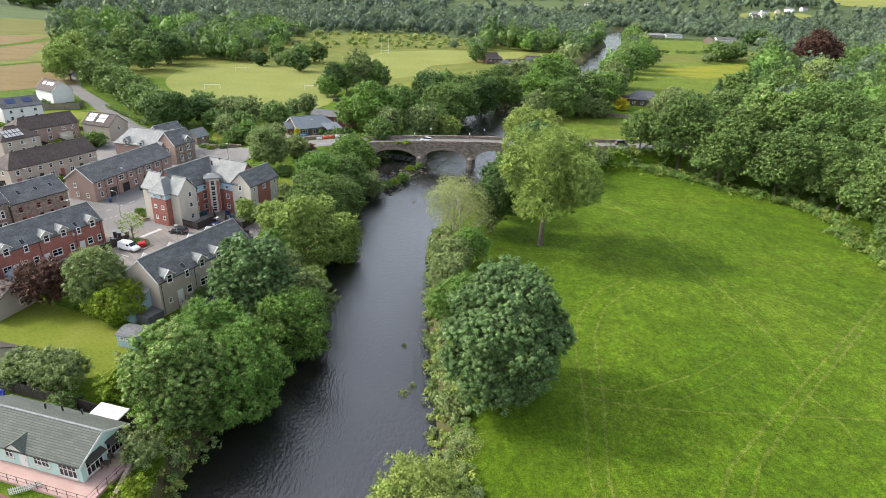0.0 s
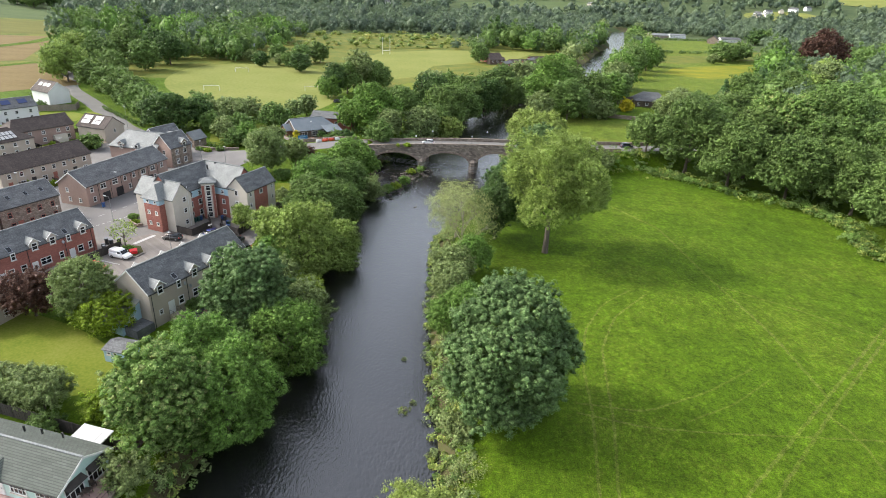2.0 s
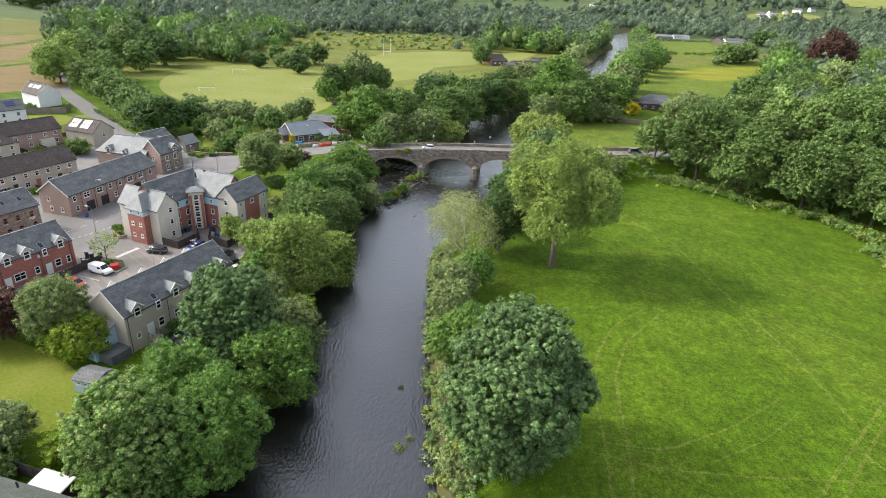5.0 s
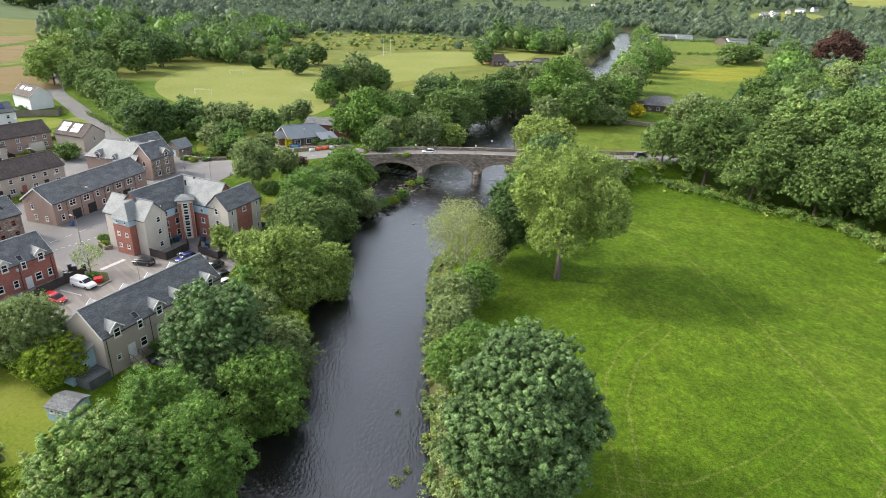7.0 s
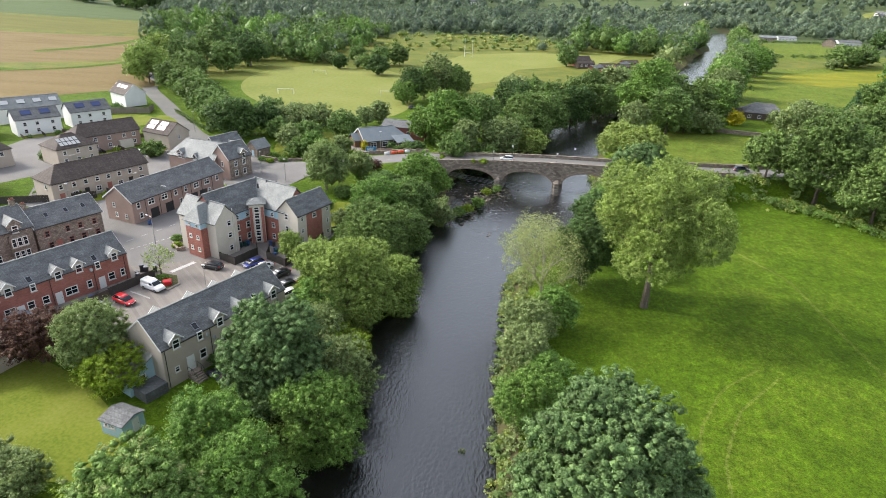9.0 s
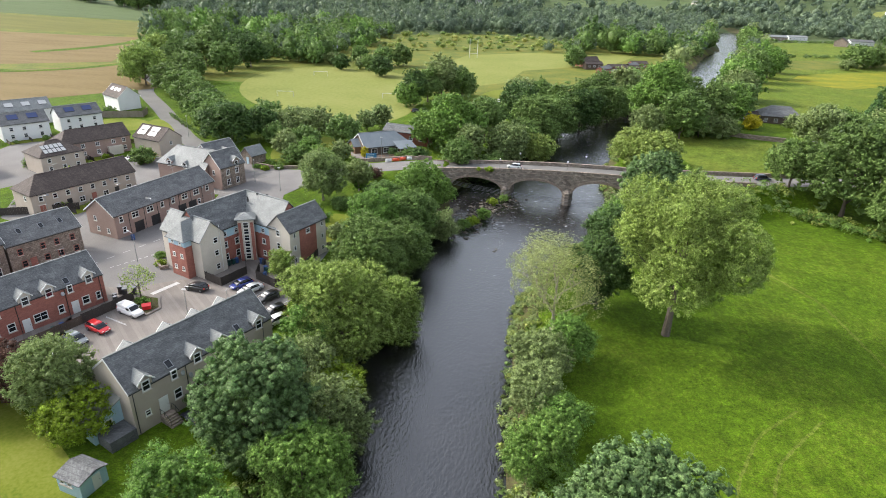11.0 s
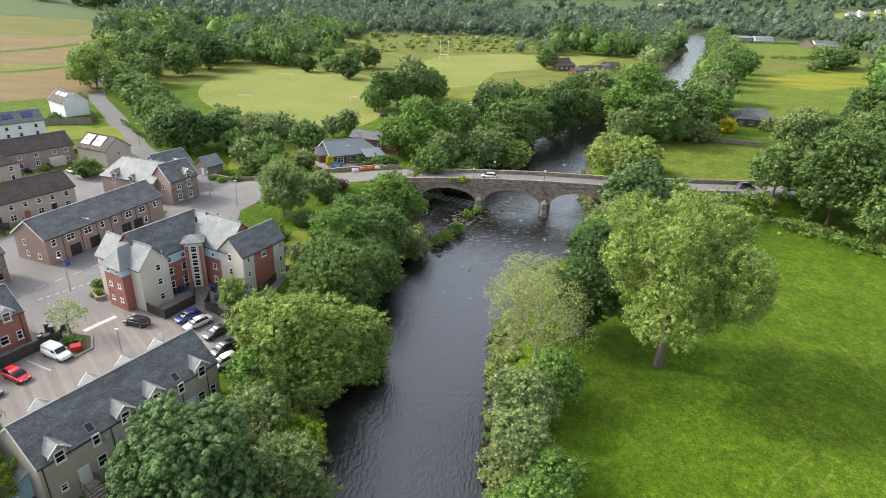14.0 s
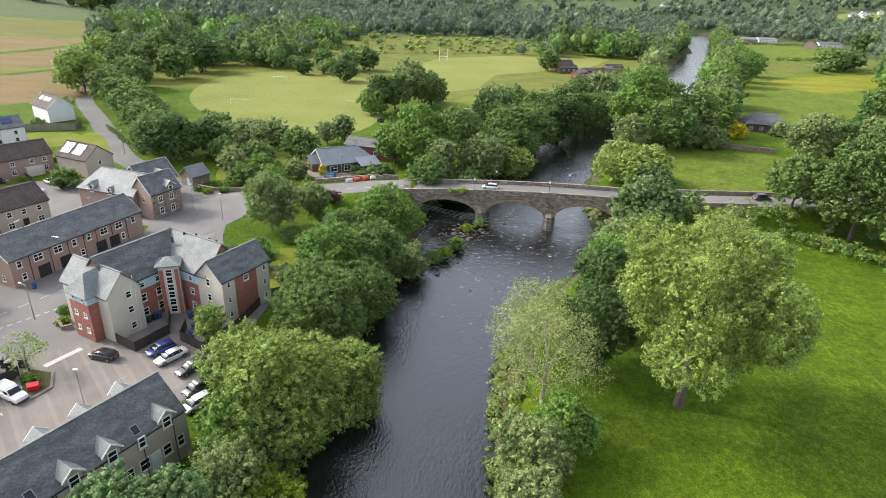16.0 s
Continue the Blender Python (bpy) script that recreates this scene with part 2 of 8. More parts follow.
def meadow(name, cols):
    """Grass in three scales: broad patches, mown-looking streaks, and single tufts with relief."""
    m = surf(name, cols, 0.05, 0.95, 1.0, 26)
    n, l = m.node_tree.nodes, m.node_tree.links
    b = n["Principled BSDF"]
    b.inputs["Specular IOR Level"].default_value = 0.12
    src = b.inputs["Base Color"].links[0].from_socket
    tc = n.new("ShaderNodeTexCoord")
    col = src
    for sc, amt, st in ((0.22, 0.34, (1, 1, 1)), (0.8, 0.4, (1.0, 0.7, 1)), (2.0, 0.5, (1.0, 0.8, 1)), (5.5, 0.85, (1, 1, 1))):
        mp, t = n.new("ShaderNodeMapping"), n.new("ShaderNodeTexNoise")
        mp.inputs["Scale"].default_value = st
        l.new(tc.outputs["Object"], mp.inputs[0])
        l.new(mp.outputs[0], t.inputs["Vector"])
        t.inputs["Scale"].default_value, t.inputs["Detail"].default_value = sc, 5.0
        mr = n.new("ShaderNodeMapRange")
        mr.inputs[1].default_value, mr.inputs[2].default_value = 0.3, 0.7
        mr.inputs[3].default_value, mr.inputs[4].default_value = 1 - amt * 0.5, 1 + amt * 0.5
        l.new(t.outputs[0], mr.inputs[0])
        h = n.new("ShaderNodeHueSaturation")
        l.new(col, h.inputs["Color"])
        l.new(mr.outputs[0], h.inputs["Value"])
        col = h.outputs[0]
        last = t
    l.new(col, b.inputs["Base Color"])
    bp = n.new("ShaderNodeBump")
    bp.inputs["Strength"].default_value, bp.inputs["Distance"].default_value = 0.8, 0.25
    l.new(last.outputs[0], bp.inputs["Height"])
    l.new(bp.outputs[0], b.inputs["Normal"])
    return m


def courses(m, bw, bh, low=0.72, joint=0.55, size=0.02, high=1.12):
    """Courses of stones, slates or tiles laid over a material, each a little different."""
    n, l = m.node_tree.nodes, m.node_tree.links
    b = n["Principled BSDF"]
    src = b.inputs["Base Color"].links[0].from_socket
    tc, sp, cb, add = n.new("ShaderNodeTexCoord"), n.new("ShaderNodeSeparateXYZ"), n.new("ShaderNodeCombineXYZ"), n.new("ShaderNodeMath")
    l.new(tc.outputs["Object"], sp.inputs[0])
    l.new(sp.outputs[0], add.inputs[0])
    l.new(sp.outputs[1], add.inputs[1])
    l.new(add.outputs[0], cb.inputs[0])
    l.new(sp.outputs[2], cb.inputs[1])
    br = n.new("ShaderNodeTexBrick")
    l.new(cb.outputs[0], br.inputs["Vector"])
    br.inputs["Color1"].default_value, br.inputs["Color2"].default_value, br.inputs["Mortar"].default_value = (high, high, high, 1), (low, low, low, 1), (joint, joint, joint, 1)
    br.inputs["Scale"].default_value, br.inputs["Mortar Size"].default_value = 1.0, size
    br.inputs["Brick Width"].default_value, br.inputs["Row Height"].default_value = bw, bh
    mx_ = n.new("ShaderNodeMix")
    mx_.data_type, mx_.blend_type = "RGBA", "MULTIPLY"
    mx_.inputs[0].default_value = 1.0
    l.new(src, mx_.inputs[6])
    l.new(br.outputs[0], mx_.inputs[7])
    l.new(mx_.outputs[2], b.inputs["Base Color"])


courses(M["slate"], 0.3, 0.14, 0.8, 0.72, 0.012)
courses(M["pale_slate"], 0.3, 0.14, 0.84, 0.8, 0.012)
courses(M["brown_tile"], 0.36, 0.2, 0.74, 0.55)
courses(M["grey_green_tile"], 1.3, 0.13, 0.82, 0.5)
courses(M["bridge_stone"], 0.9, 0.42, 0.55, 0.55, 0.03, high=1.35)
courses(M["stone"], 0.5, 0.3, 0.6, 0.55, 0.03)
courses(M["red_brick"], 0.45, 0.15, 0.86, 0.9, 0.01)
courses(M["paving"], 0.8, 0.8, 0.9, 0.85, 0.02)
M["hayfield"] = meadow("hay_field", [(0.072, 0.112, 0.012), (0.096, 0.132, 0.015), (0.128, 0.148, 0.02)])
M["track"] = meadow("trodden_grass", [(0.068, 0.103, 0.008), (0.088, 0.121, 0.014), (0.118, 0.138, 0.026)])
M["grass"] = meadow("meadow_grass", [(0.044, 0.083, 0.003), (0.059, 0.105, 0.004), (0.083, 0.122, 0.009)])
glass = bpy.data.materials.new("dark_window_glass")
glass.use_nodes = True
_g = glass.node_tree.nodes["Principled BSDF"]
_g.inputs["Base Color"].default_value, _g.inputs["Roughness"].default_value = (0.012, 0.014, 0.017, 1), 0.06
M["glass"] = glass
solar = bpy.data.materials.new("solar_cells")
solar.use_nodes = True
_g = solar.node_tree.nodes["Principled BSDF"]
_g.inputs["Base Color"].default_value, _g.inputs["Roughness"].default_value = (0.02, 0.035, 0.11, 1), 0.15
M["solar"] = solar

# water: dark peaty river with ripples and broken white water
wat = bpy.data.materials.new("peaty_river_water")
wat.use_nodes = True
n, l = wat.node_tree.nodes, wat.node_tree.links
b = n["Principled BSDF"]
b.inputs["Roughness"].default_value, b.inputs["IOR"].default_value = 0.07, 1.8
tc = n.new("ShaderNodeTexCoord")
mp = n.new("ShaderNodeMapping")
mp.inputs["Scale"].default_value = (1.0, 0.55, 1.0)
l.new(tc.outputs["Object"], mp.inputs[0])
w1, w2, w3 = n.new("ShaderNodeTexNoise"), n.new("ShaderNodeTexNoise"), n.new("ShaderNodeTexNoise")
for t, s, d in ((w1, 2.9, 5.0), (w2, 0.11, 3.0), (w3, 0.05, 2.0)):
    t.inputs["Scale"].default_value, t.inputs["Detail"].default_value = s, d
    l.new(mp.outputs[0], t.inputs["Vector"])
bp = n.new("ShaderNodeBump")
bp.inputs["Strength"].default_value, bp.inputs["Distance"].default_value = 0.42, 0.3
l.new(w1.outputs[0], bp.inputs["Height"])
l.new(bp.outputs[0], b.inputs["Normal"])
cr = n.new("ShaderNodeValToRGB")
cr.color_ramp.elements[0].color, cr.color_ramp.elements[1].color = (0.004, 0.0033, 0.0028, 1), (0.013, 0.0132, 0.0145, 1)
l.new(w2.outputs[0], cr.inputs[0])
sep = n.new("ShaderNodeSeparateXYZ")
l.new(tc.outputs["Object"], sep.inputs[0])
band = n.new("ShaderNodeMapRange")
band.inputs[1].default_value, band.inputs[2].default_value = 118.0, 172.0
l.new(sep.outputs[1], band.inputs[0])
fo = n.new("ShaderNodeTexNoise")
fo.inputs["Scale"].default_value, fo.inputs["Detail"].default_value, fo.inputs["Roughness"].default_value = 1.3, 8.0, 0.68
fmap = n.new("ShaderNodeMapping")
fmap.inputs["Scale"].default_value = (0.6, 0.9, 1.0)
l.new(tc.outputs["Object"], fmap.inputs[0])
l.new(fmap.outputs[0], fo.inputs["Vector"])
lift = n.new("ShaderNodeMath")
lift.operation = "MULTIPLY_ADD"
l.new(band.outputs[0], lift.inputs[0])
lift.inputs[1].default_value = 0.115
l.new(fo.outputs[0], lift.inputs[2])
fr_ = n.new("ShaderNodeValToRGB")
fr_.color_ramp.elements[0].position, fr_.color_ramp.elements[1].position = 0.70, 0.82
l.new(lift.outputs[0], fr_.inputs[0])
mx = n.new("ShaderNodeMix")
mx.data_type = "RGBA"
l.new(fr_.outputs[0], mx.inputs[0])
l.new(cr.outputs[0], mx.inputs[6])
mx.inputs[7].default_value = (0.36, 0.375, 0.39, 1)
l.new(mx.outputs[2], b.inputs["Base Color"])
M["water"] = wat


# ---------------- mesh helpers ----------------
def mesh_np(name, verts, faces, mats=(), smooth=False):
    me = bpy.data.meshes.new(name)
    verts = np.asarray(verts, dtype=np.float32).reshape(-1, 3)
    faces = np.asarray(faces, dtype=np.int32)
    k = faces.shape[1]
    me.vertices.add(len(verts))
    me.vertices.foreach_set("co", verts.ravel())
    me.loops.add(faces.size)
    me.loops.foreach_set("vertex_index", faces.ravel())
    me.polygons.add(len(faces))
    me.polygons.foreach_set("loop_start", np.arange(0, faces.size, k, dtype=np.int32))
    if smooth:
        me.polygons.foreach_set("use_smooth", np.ones(len(faces), dtype=bool))
    for m in mats:
        me.materials.append(m)
    me.update(calc_edges=True)
    return me


def part(name, bm, material, parent=None, label=""):
    """Links a bmesh as one mesh object under a thing or part."""
    me = bpy.data.meshes.new(name)
    bmesh.ops.recalc_face_normals(bm, faces=bm.faces)
    bm.to_mesh(me)
    bm.free()
    me.materials.append(material)
    ob = new(name, me)
    ob.parent = parent
    if label:
        tagged(ob, label)
    return ob


def thing(name, m, label, category, group="", kind=""):
    ob = new(name)
    ob.matrix_basis = m
    return tagged(ob, label, category, group, kind)


def box(bm, x0, x1, y0, y1, z0, z1, m=None, bevel=0.0):
    r = bmesh.ops.create_cube(bm, size=1.0)
    vs = r["verts"]
    mat = Matrix.Translation(((x0 + x1) / 2, (y0 + y1) / 2, (z0 + z1) / 2)) @ Matrix.Diagonal((x1 - x0, y1 - y0, z1 - z0, 1))
    bmesh.ops.transform(bm, matrix=(m @ mat) if m else mat, verts=vs)
    if bevel:
        es = list({e for v in vs for e in v.link_edges})
        bmesh.ops.bevel(bm, geom=es, offset=bevel, segments=2, affect="EDGES")
    return bm


def boxes(*rows, bevel=0.0):
    bm = bmesh.new()
    for r in rows:
        box(bm, *r, bevel=bevel)
    return bm


def poly(bm, pts, faces):
    vs = [bm.verts.new(p) for p in pts]
    for f in faces:
        bm.faces.new([vs[i] for i in f])
    return bm


def tube(bm, p, q, r0, r1, seg=6):
    p, q = Vector(p), Vector(q)
    d = q - p
    m = Matrix.Translation((p + q) / 2) @ d.to_track_quat("Z", "Y").to_matrix().to_4x4()
    bmesh.ops.create_cone(bm, cap_ends=True, segments=seg, radius1=r0, radius2=r1, depth=d.length, matrix=m)


def sstep(a, b, x):
    t = np.clip((x - a) / (b - a), 0, 1)
    return t * t * (3 - 2 * t)


# ---------------- the lie of the land ----------------
WATER = -3.3
# river: x, y of its middle and half its width
RIVER = np.array([(-14, -400, 15), (-12, -60, 15), (-11, 20, 15), (-11, 50, 15.5), (-9.5, 75, 13), (-8, 100, 11.5), (-6, 130, 11), (-1, 155, 14.5),
                  (7, 175, 19.5), (9, 190, 21), (14, 215, 17), (24, 245, 15), (36, 272, 13), (52, 296, 12), (75, 325, 12), (98, 372, 12), (120, 430, 13),
                  (140, 480, 13), (156, 522, 13), (185, 600, 13), (225, 690, 13), (258, 830, 15), (300, 930, 15), (400, 1050, 14)], dtype=float)
ROAD = np.array([(-100, 70, 0.2), (-79, 118, 0.1), (-70, 136, 0.1), (-63, 160, 0.2), (-57, 178, 0.6), (-42, 190, 1.6), (-25, 196, 2.3), (-14, 196.6, 2.9)])
ROAD_R = np.array([(41.0, 188.5, 5.3), (55, 190, 5.4), (75, 193, 5.0), (100, 201, 4.0), (140, 214, 3.0), (190, 226, 2.0)])


def along(line, x, y):
    """Distance to a polyline and its third column at the nearest place."""
    best, val = np.full(np.shape(x), 1e9), np.zeros(np.shape(x))
    for a, c in zip(line[:-1], line[1:]):
        d = c[:2] - a[:2]
        t = np.clip(((x - a[0]) * d[0] + (y - a[1]) * d[1]) / (d @ d), 0, 1)
        r = np.hypot(x - a[0] - t * d[0], y - a[1] - t * d[1])
        near = r < best
        best, val = np.where(near, r, best), np.where(near, a[2] + t * (c[2] - a[2]), val)
    return best, val


def height(x, y):
    """The ground's height at x, y (arrays)."""
    x, y = np.asarray(x, float), np.asarray(y, float)
    r = np.hypot(x, y - 60)
    z = 0.25 * np.sin(x * 0.07 + 1) * np.sin(y * 0.05) * sstep(18, 40, x) + 0.4 * sstep(20, 60, x)
    z = z + sstep(950, 3200, r) * (175 + 0.03 * x) + sstep(300, 900, -x + 0.25 * (y - 300)) * 16 * sstep(200, 500, y)
    z = z + 6 * np.sin(x * 0.004 + 2) * np.sin(y * 0.003) * sstep(800, 1600, r)
    for line, w in ((ROAD, 14.0), (ROAD_R, 13.0)):
        d, v = along(line, x, y)
        z = z + (v - z) * (1 - sstep(5.0, w, d))
    d, hw = along(RIVER, x, y)
    edge = d - hw
    z = np.where(edge < 9, WATER - 1.4 + (z - WATER + 1.4) * sstep(-2.5, 5.5, edge), z)
    return z


def hz(x, y):
    return float(height(np.array([x]), np.array([y]))[0])


def spread(a, c, step, far, grow=1.09):
    mid = list(np.arange(a, c + step / 2, step))
    lo, hi, s = [a], [c], step
    while lo[-1] > -far:
        s *= grow
        lo.append(lo[-1] - s)
        hi.append(hi[-1] + s)
    return np.array(sorted(lo[1:]) + mid + sorted(hi[1:]))


gx, gy = spread(-130, 140, 2.2, 3600), spread(20, 320, 2.4, 3900)
X, Y = np.meshgrid(gx, gy)
Z = height(X, Y)
idx = np.arange(X.size).reshape(X.shape)
F4 = np.stack([idx[:-1, :-1], idx[:-1, 1:], idx[1:, 1:], idx[1:, :-1]], -1).reshape(-1, 4)
ground_me = mesh_np("ground", np.stack([X, Y, Z], -1), F4, (M["grass"], M["bank"], M["scrubland"], M["turf"]), True)
cx, cy = X.ravel()[F4].mean(1), Y.ravel()[F4].mean(1)
dr, hw = along(RIVER, cx, cy)
mi = np.where(dr - hw < 3.0, 1, 0)
mi = np.where((cy > 330) & (mi == 0), 2, mi)
mi = np.where((cy > 660) & (mi == 2), 3, mi)
ground_me.polygons.foreach_set("material_index", mi.astype(np.int32))
ground = tagged(new("ground", ground_me), "green meadow grass with earthy river banks", "ground", kind="structure")


def inside(px_, py_, pts):
    r = np.zeros(np.shape(px_), bool)
    for (x0, y0), (x1, y1) in zip(pts, pts[1:] + pts[:1]):
        c = ((y0 > py_) != (y1 > py_)) & (px_ < (x1 - x0) * (py_ - y0) / (y1 - y0 + 1e-9) + x0)
        r ^= c
    return r


def rounded(pts, rounds=2):
    for _ in range(rounds):
        pts = [p for (x0, y0), (x1, y1) in zip(pts, pts[1:] + pts[:1]) for p in ((0.75 * x0 + 0.25 * x1, 0.75 * y0 + 0.25 * y1), (0.25 * x0 + 0.75 * x1, 0.25 * y0 + 0.75 * y1))]
    return pts


def sheet(name, pts, mat, lift, step, label, category="field"):
    """A patch of ground draped over the land: a polygon cut into strips."""
    bm = bmesh.new()
    if category in ("field", "pitch", "lawn", "gravel"):
        pts = rounded(pts)
    f = bm.faces.new([bm.verts.new((x, y, 0)) for x, y in pts])
    xs, ys = [p[0] for p in pts], [p[1] for p in pts]
    for axis, lo, hi in ((0, min(xs), max(xs)), (1, min(ys), max(ys))):
        for c in np.arange(lo + step, hi, step):
            co, no = [0, 0, 0], [0, 0, 0]
            co[axis], no[axis] = c, 1
            bmesh.ops.bisect_plane(bm, geom=bm.verts[:] + bm.edges[:] + bm.faces[:], plane_co=co, plane_no=no)
    co = np.array([v.co[:] for v in bm.verts])
    for v, z in zip(bm.verts, height(co[:, 0], co[:, 1])):
        v.co.z = z + lift
    for f in bm.faces:
        if f.normal.z < 0:
            f.normal_flip()
    me = bpy.data.meshes.new(name)
    bm.to_mesh(me)
    bm.free()
    me.materials.append(mat)
    return tagged(new(name, me), label, category, kind="structure")


def ribbon(name, line, half, mat, lift, label, category, step=2.0, zs=None):
    """A strip along a line of places, draped over the land (or at given heights)."""
    pts = []
    line = [np.array(p, float) for p in line]
    for a, c in zip(line[:-1], line[1:]):
        k = max(1, int(np.linalg.norm((c - a)[:2]) / step))
        pts += [a + (c - a) * i / k for i in range(k)]
    pts.append(line[-1])
    pts = np.array(pts)
    sm = pts.copy()
    for _ in range(6):
        sm[1:-1] = (sm[:-2] + 2 * sm[1:-1] + sm[2:]) / 4
    t = np.gradient(sm[:, :2], axis=0)
    t /= np.linalg.norm(t, axis=1)[:, None]
    nrm = np.stack([-t[:, 1], t[:, 0]], 1)
    cols = [-1, -0.34, 0.34, 1]
    V = []
    for c in cols:
        edge = 1 + (0.55 * np.sin(np.arange(len(sm)) * 1.9 + c * 3) * np.sin(np.arange(len(sm)) * 0.63 + c) if name == "grass_track" else np.zeros(len(sm)))
        p = sm[:, :2] + nrm * half * c * edge[:, None]
        z = sm[:, 2] if zs else height(p[:, 0], p[:, 1])
        V.append(np.column_stack([p, z + lift]))
    V = np.stack(V, 1)
    ii = np.arange(len(sm) * 4).reshape(-1, 4)
    F = np.concatenate([np.stack([ii[:-1, j], ii[:-1, j + 1], ii[1:, j + 1], ii[1:, j]], -1) for j in range(3)])[:, ::-1]
    return tagged(new(name, mesh_np(name, V, F, (mat,), True)), label, category, kind="structure")


# river water
k = [np.linspace(a[:3], c[:3], 12, endpoint=False) for a, c in zip(RIVER[:-1], RIVER[1:])]
rv = np.concatenate(k + [RIVER[-1:]])
for _ in range(20):
    rv[1:-1] = (rv[:-2] + 2 * rv[1:-1] + rv[2:]) / 4
t = np.gradient(rv[:, :2], axis=0)
t /= np.linalg.norm(t, axis=1)[:, None]
nrm = np.stack([-t[:, 1], t[:, 0]], 1)
V = np.stack([np.column_stack([rv[:, :2] + nrm * (rv[:, 2:3] + 3) * c, np.full(len(rv), WATER)]) for c in np.linspace(-1, 1, 9)], 1)
ii = np.arange(len(rv) * 9).reshape(-1, 9)
F = np.concatenate([np.stack([ii[:-1, j], ii[:-1, j + 1], ii[1:, j + 1], ii[1:, j]], -1) for j in range(8)])[:, ::-1]
tagged(new("water", mesh_np("water", V, F, (M["water"],), True)), "dark peaty river with small ripples", "river", kind="structure")

# ---------------- fields, tracks, roads ----------------
sheet("football_pitch", [(-118, 290), (-135, 330), (-136, 372), (-115, 398), (-80, 396), (-58, 384), (-43, 330), (-36, 275), (-52, 246), (-82, 254)], M["pitch"], 0.05, 12, "pale mown grass of the playing field", "pitch")
sheet("rugby_pitch", [(-30, 340), (-52, 400), (-30, 495), (18, 532), (102, 540), (74, 478), (10, 425), (0, 372)], M["pitch"], 0.05, 14, "pale mown grass pitch beside the trees", "playing field")
sheet("ripe_field", [(-178, 280), (-162, 300), (-218, 362), (-262, 322), (-420, 250), (-380, 200), (-206, 245)], M["stubble"], 0.08, 14, "pale brown ripening field", "farmland")
sheet("ripe_strip", [(-232, 372), (-285, 505), (-400, 480), (-520, 380), (-420, 290), (-275, 345)], M["stubble"], 0.085, 16, "pale brown ripening field strip", "farmland")
sheet("green_slope", [(-295, 520), (-350, 620), (-600, 560), (-600, 420), (-412, 496)], M["gold"], 0.1, 20, "yellowish green sloping field", "farmland")
sheet("riverside_field", [(104, 312), (118, 390), (152, 470), (205, 548), (222, 612), (330, 645), (345, 570), (300, 470), (190, 330), (140, 312)], M["hayfield"], 0.05, 14, "grassy riverside field with yellow flowers", "pasture")
for line, w in (([(-175, 252), (-170, 262), (-163, 282)], 4.0), ([(-262, 318), (-240, 332), (-229, 346), (-221, 368)], 4.0), ([(-300, 395), (-291, 411), (-284, 431), (-279, 463), (-286, 512)], 6.0)):
    ribbon("field_verge", line, w * 0.8, M["grass"], 0.16, "green grass verge between the ripening fields", "verge", 4)
sheet("flower_band", [(172, 430), (196, 470), (250, 500), (290, 520), (300, 490), (240, 440), (200, 410)], M["buttercup"], 0.12, 12, "yellow buttercups in the riverside pasture", "pasture")
sheet("roadside_field", [(60, 212), (58, 245), (70, 266), (100, 258), (120, 240), (105, 214), (80, 206)], M["hayfield"], 0.05, 6, "rough grassy field behind the road", "pasture")
sheet("brown_field", [(188, 500), (216, 503), (268, 535), (330, 560), (335, 590), (300, 592), (222, 560)], M["scrubland"], 0.12, 20, "dry brownish pasture", "pasture")
sheet("far_field", [(222, 612), (330, 645), (420, 800), (270, 745)], M["hayfield"], 0.12, 24, "bright green pasture by the farm", "pasture")
sheet("heath", [(-105, 500), (-50, 515), (50, 560), (60, 640), (-10, 700), (-105, 640)], M["scrubland"], 0.25, 20, "rough ground with gorse and scrub", "field")
sheet("crop_field", [(-352, 632), (-392, 700), (-560, 800), (-900, 760), (-1000, 560), (-610, 570)], M["crop"], 0.15, 24, "bluish green crop on the slope", "farmland")
sheet("upper_field", [(-480, 830), (-600, 890), (-1150, 880), (-1000, 780), (-565, 806)], M["gold"], 0.15, 24, "yellowish field on the upper slope", "farmland")
for line, w in (([(30, 38), (40.0, 51.8), (55.7, 65.1), (67.2, 74.9), (84.6, 89.8), (97, 101)], 0.24), ([(34, 38), (43.7, 51.9), (59.6, 66.5), (77.1, 81.7), (92, 95)], 0.24),
                ([(21, 40), (22.2, 50.8), (25.4, 65.8), (26.6, 75.8), (29.6, 86.6), (34.9, 95.3), (42.0, 101.0)], 0.2), ([(23, 40), (24.4, 50.8), (27.6, 63.3), (30.9, 81.0), (35.9, 90.9), (44.5, 99.3)], 0.2),
                ([(23.6, 67.7), (32.7, 65.9), (43.4, 70.2), (52.8, 75.8)], 0.18), ([(23.1, 65.7), (31.6, 62.8), (40.9, 61.7), (62.7, 60.4), (80, 58)], 0.18), ([(38, 64), (46, 67.5), (54, 73)], 0.15),
                ([(52, 150), (59.5, 133.2), (59.9, 106.7), (61.4, 85.8), (60.5, 69.2)], 0.3), ([(60.6, 102.7), (71.0, 94.7), (80.7, 84.6)], 0.2), ([(57.2, 68.5), (59.4, 60.9), (58.7, 54.9)], 0.2)):
    ribbon("grass_track", line, w, M["track"], 0.015, "trodden track in the meadow grass", "track", 0.7)

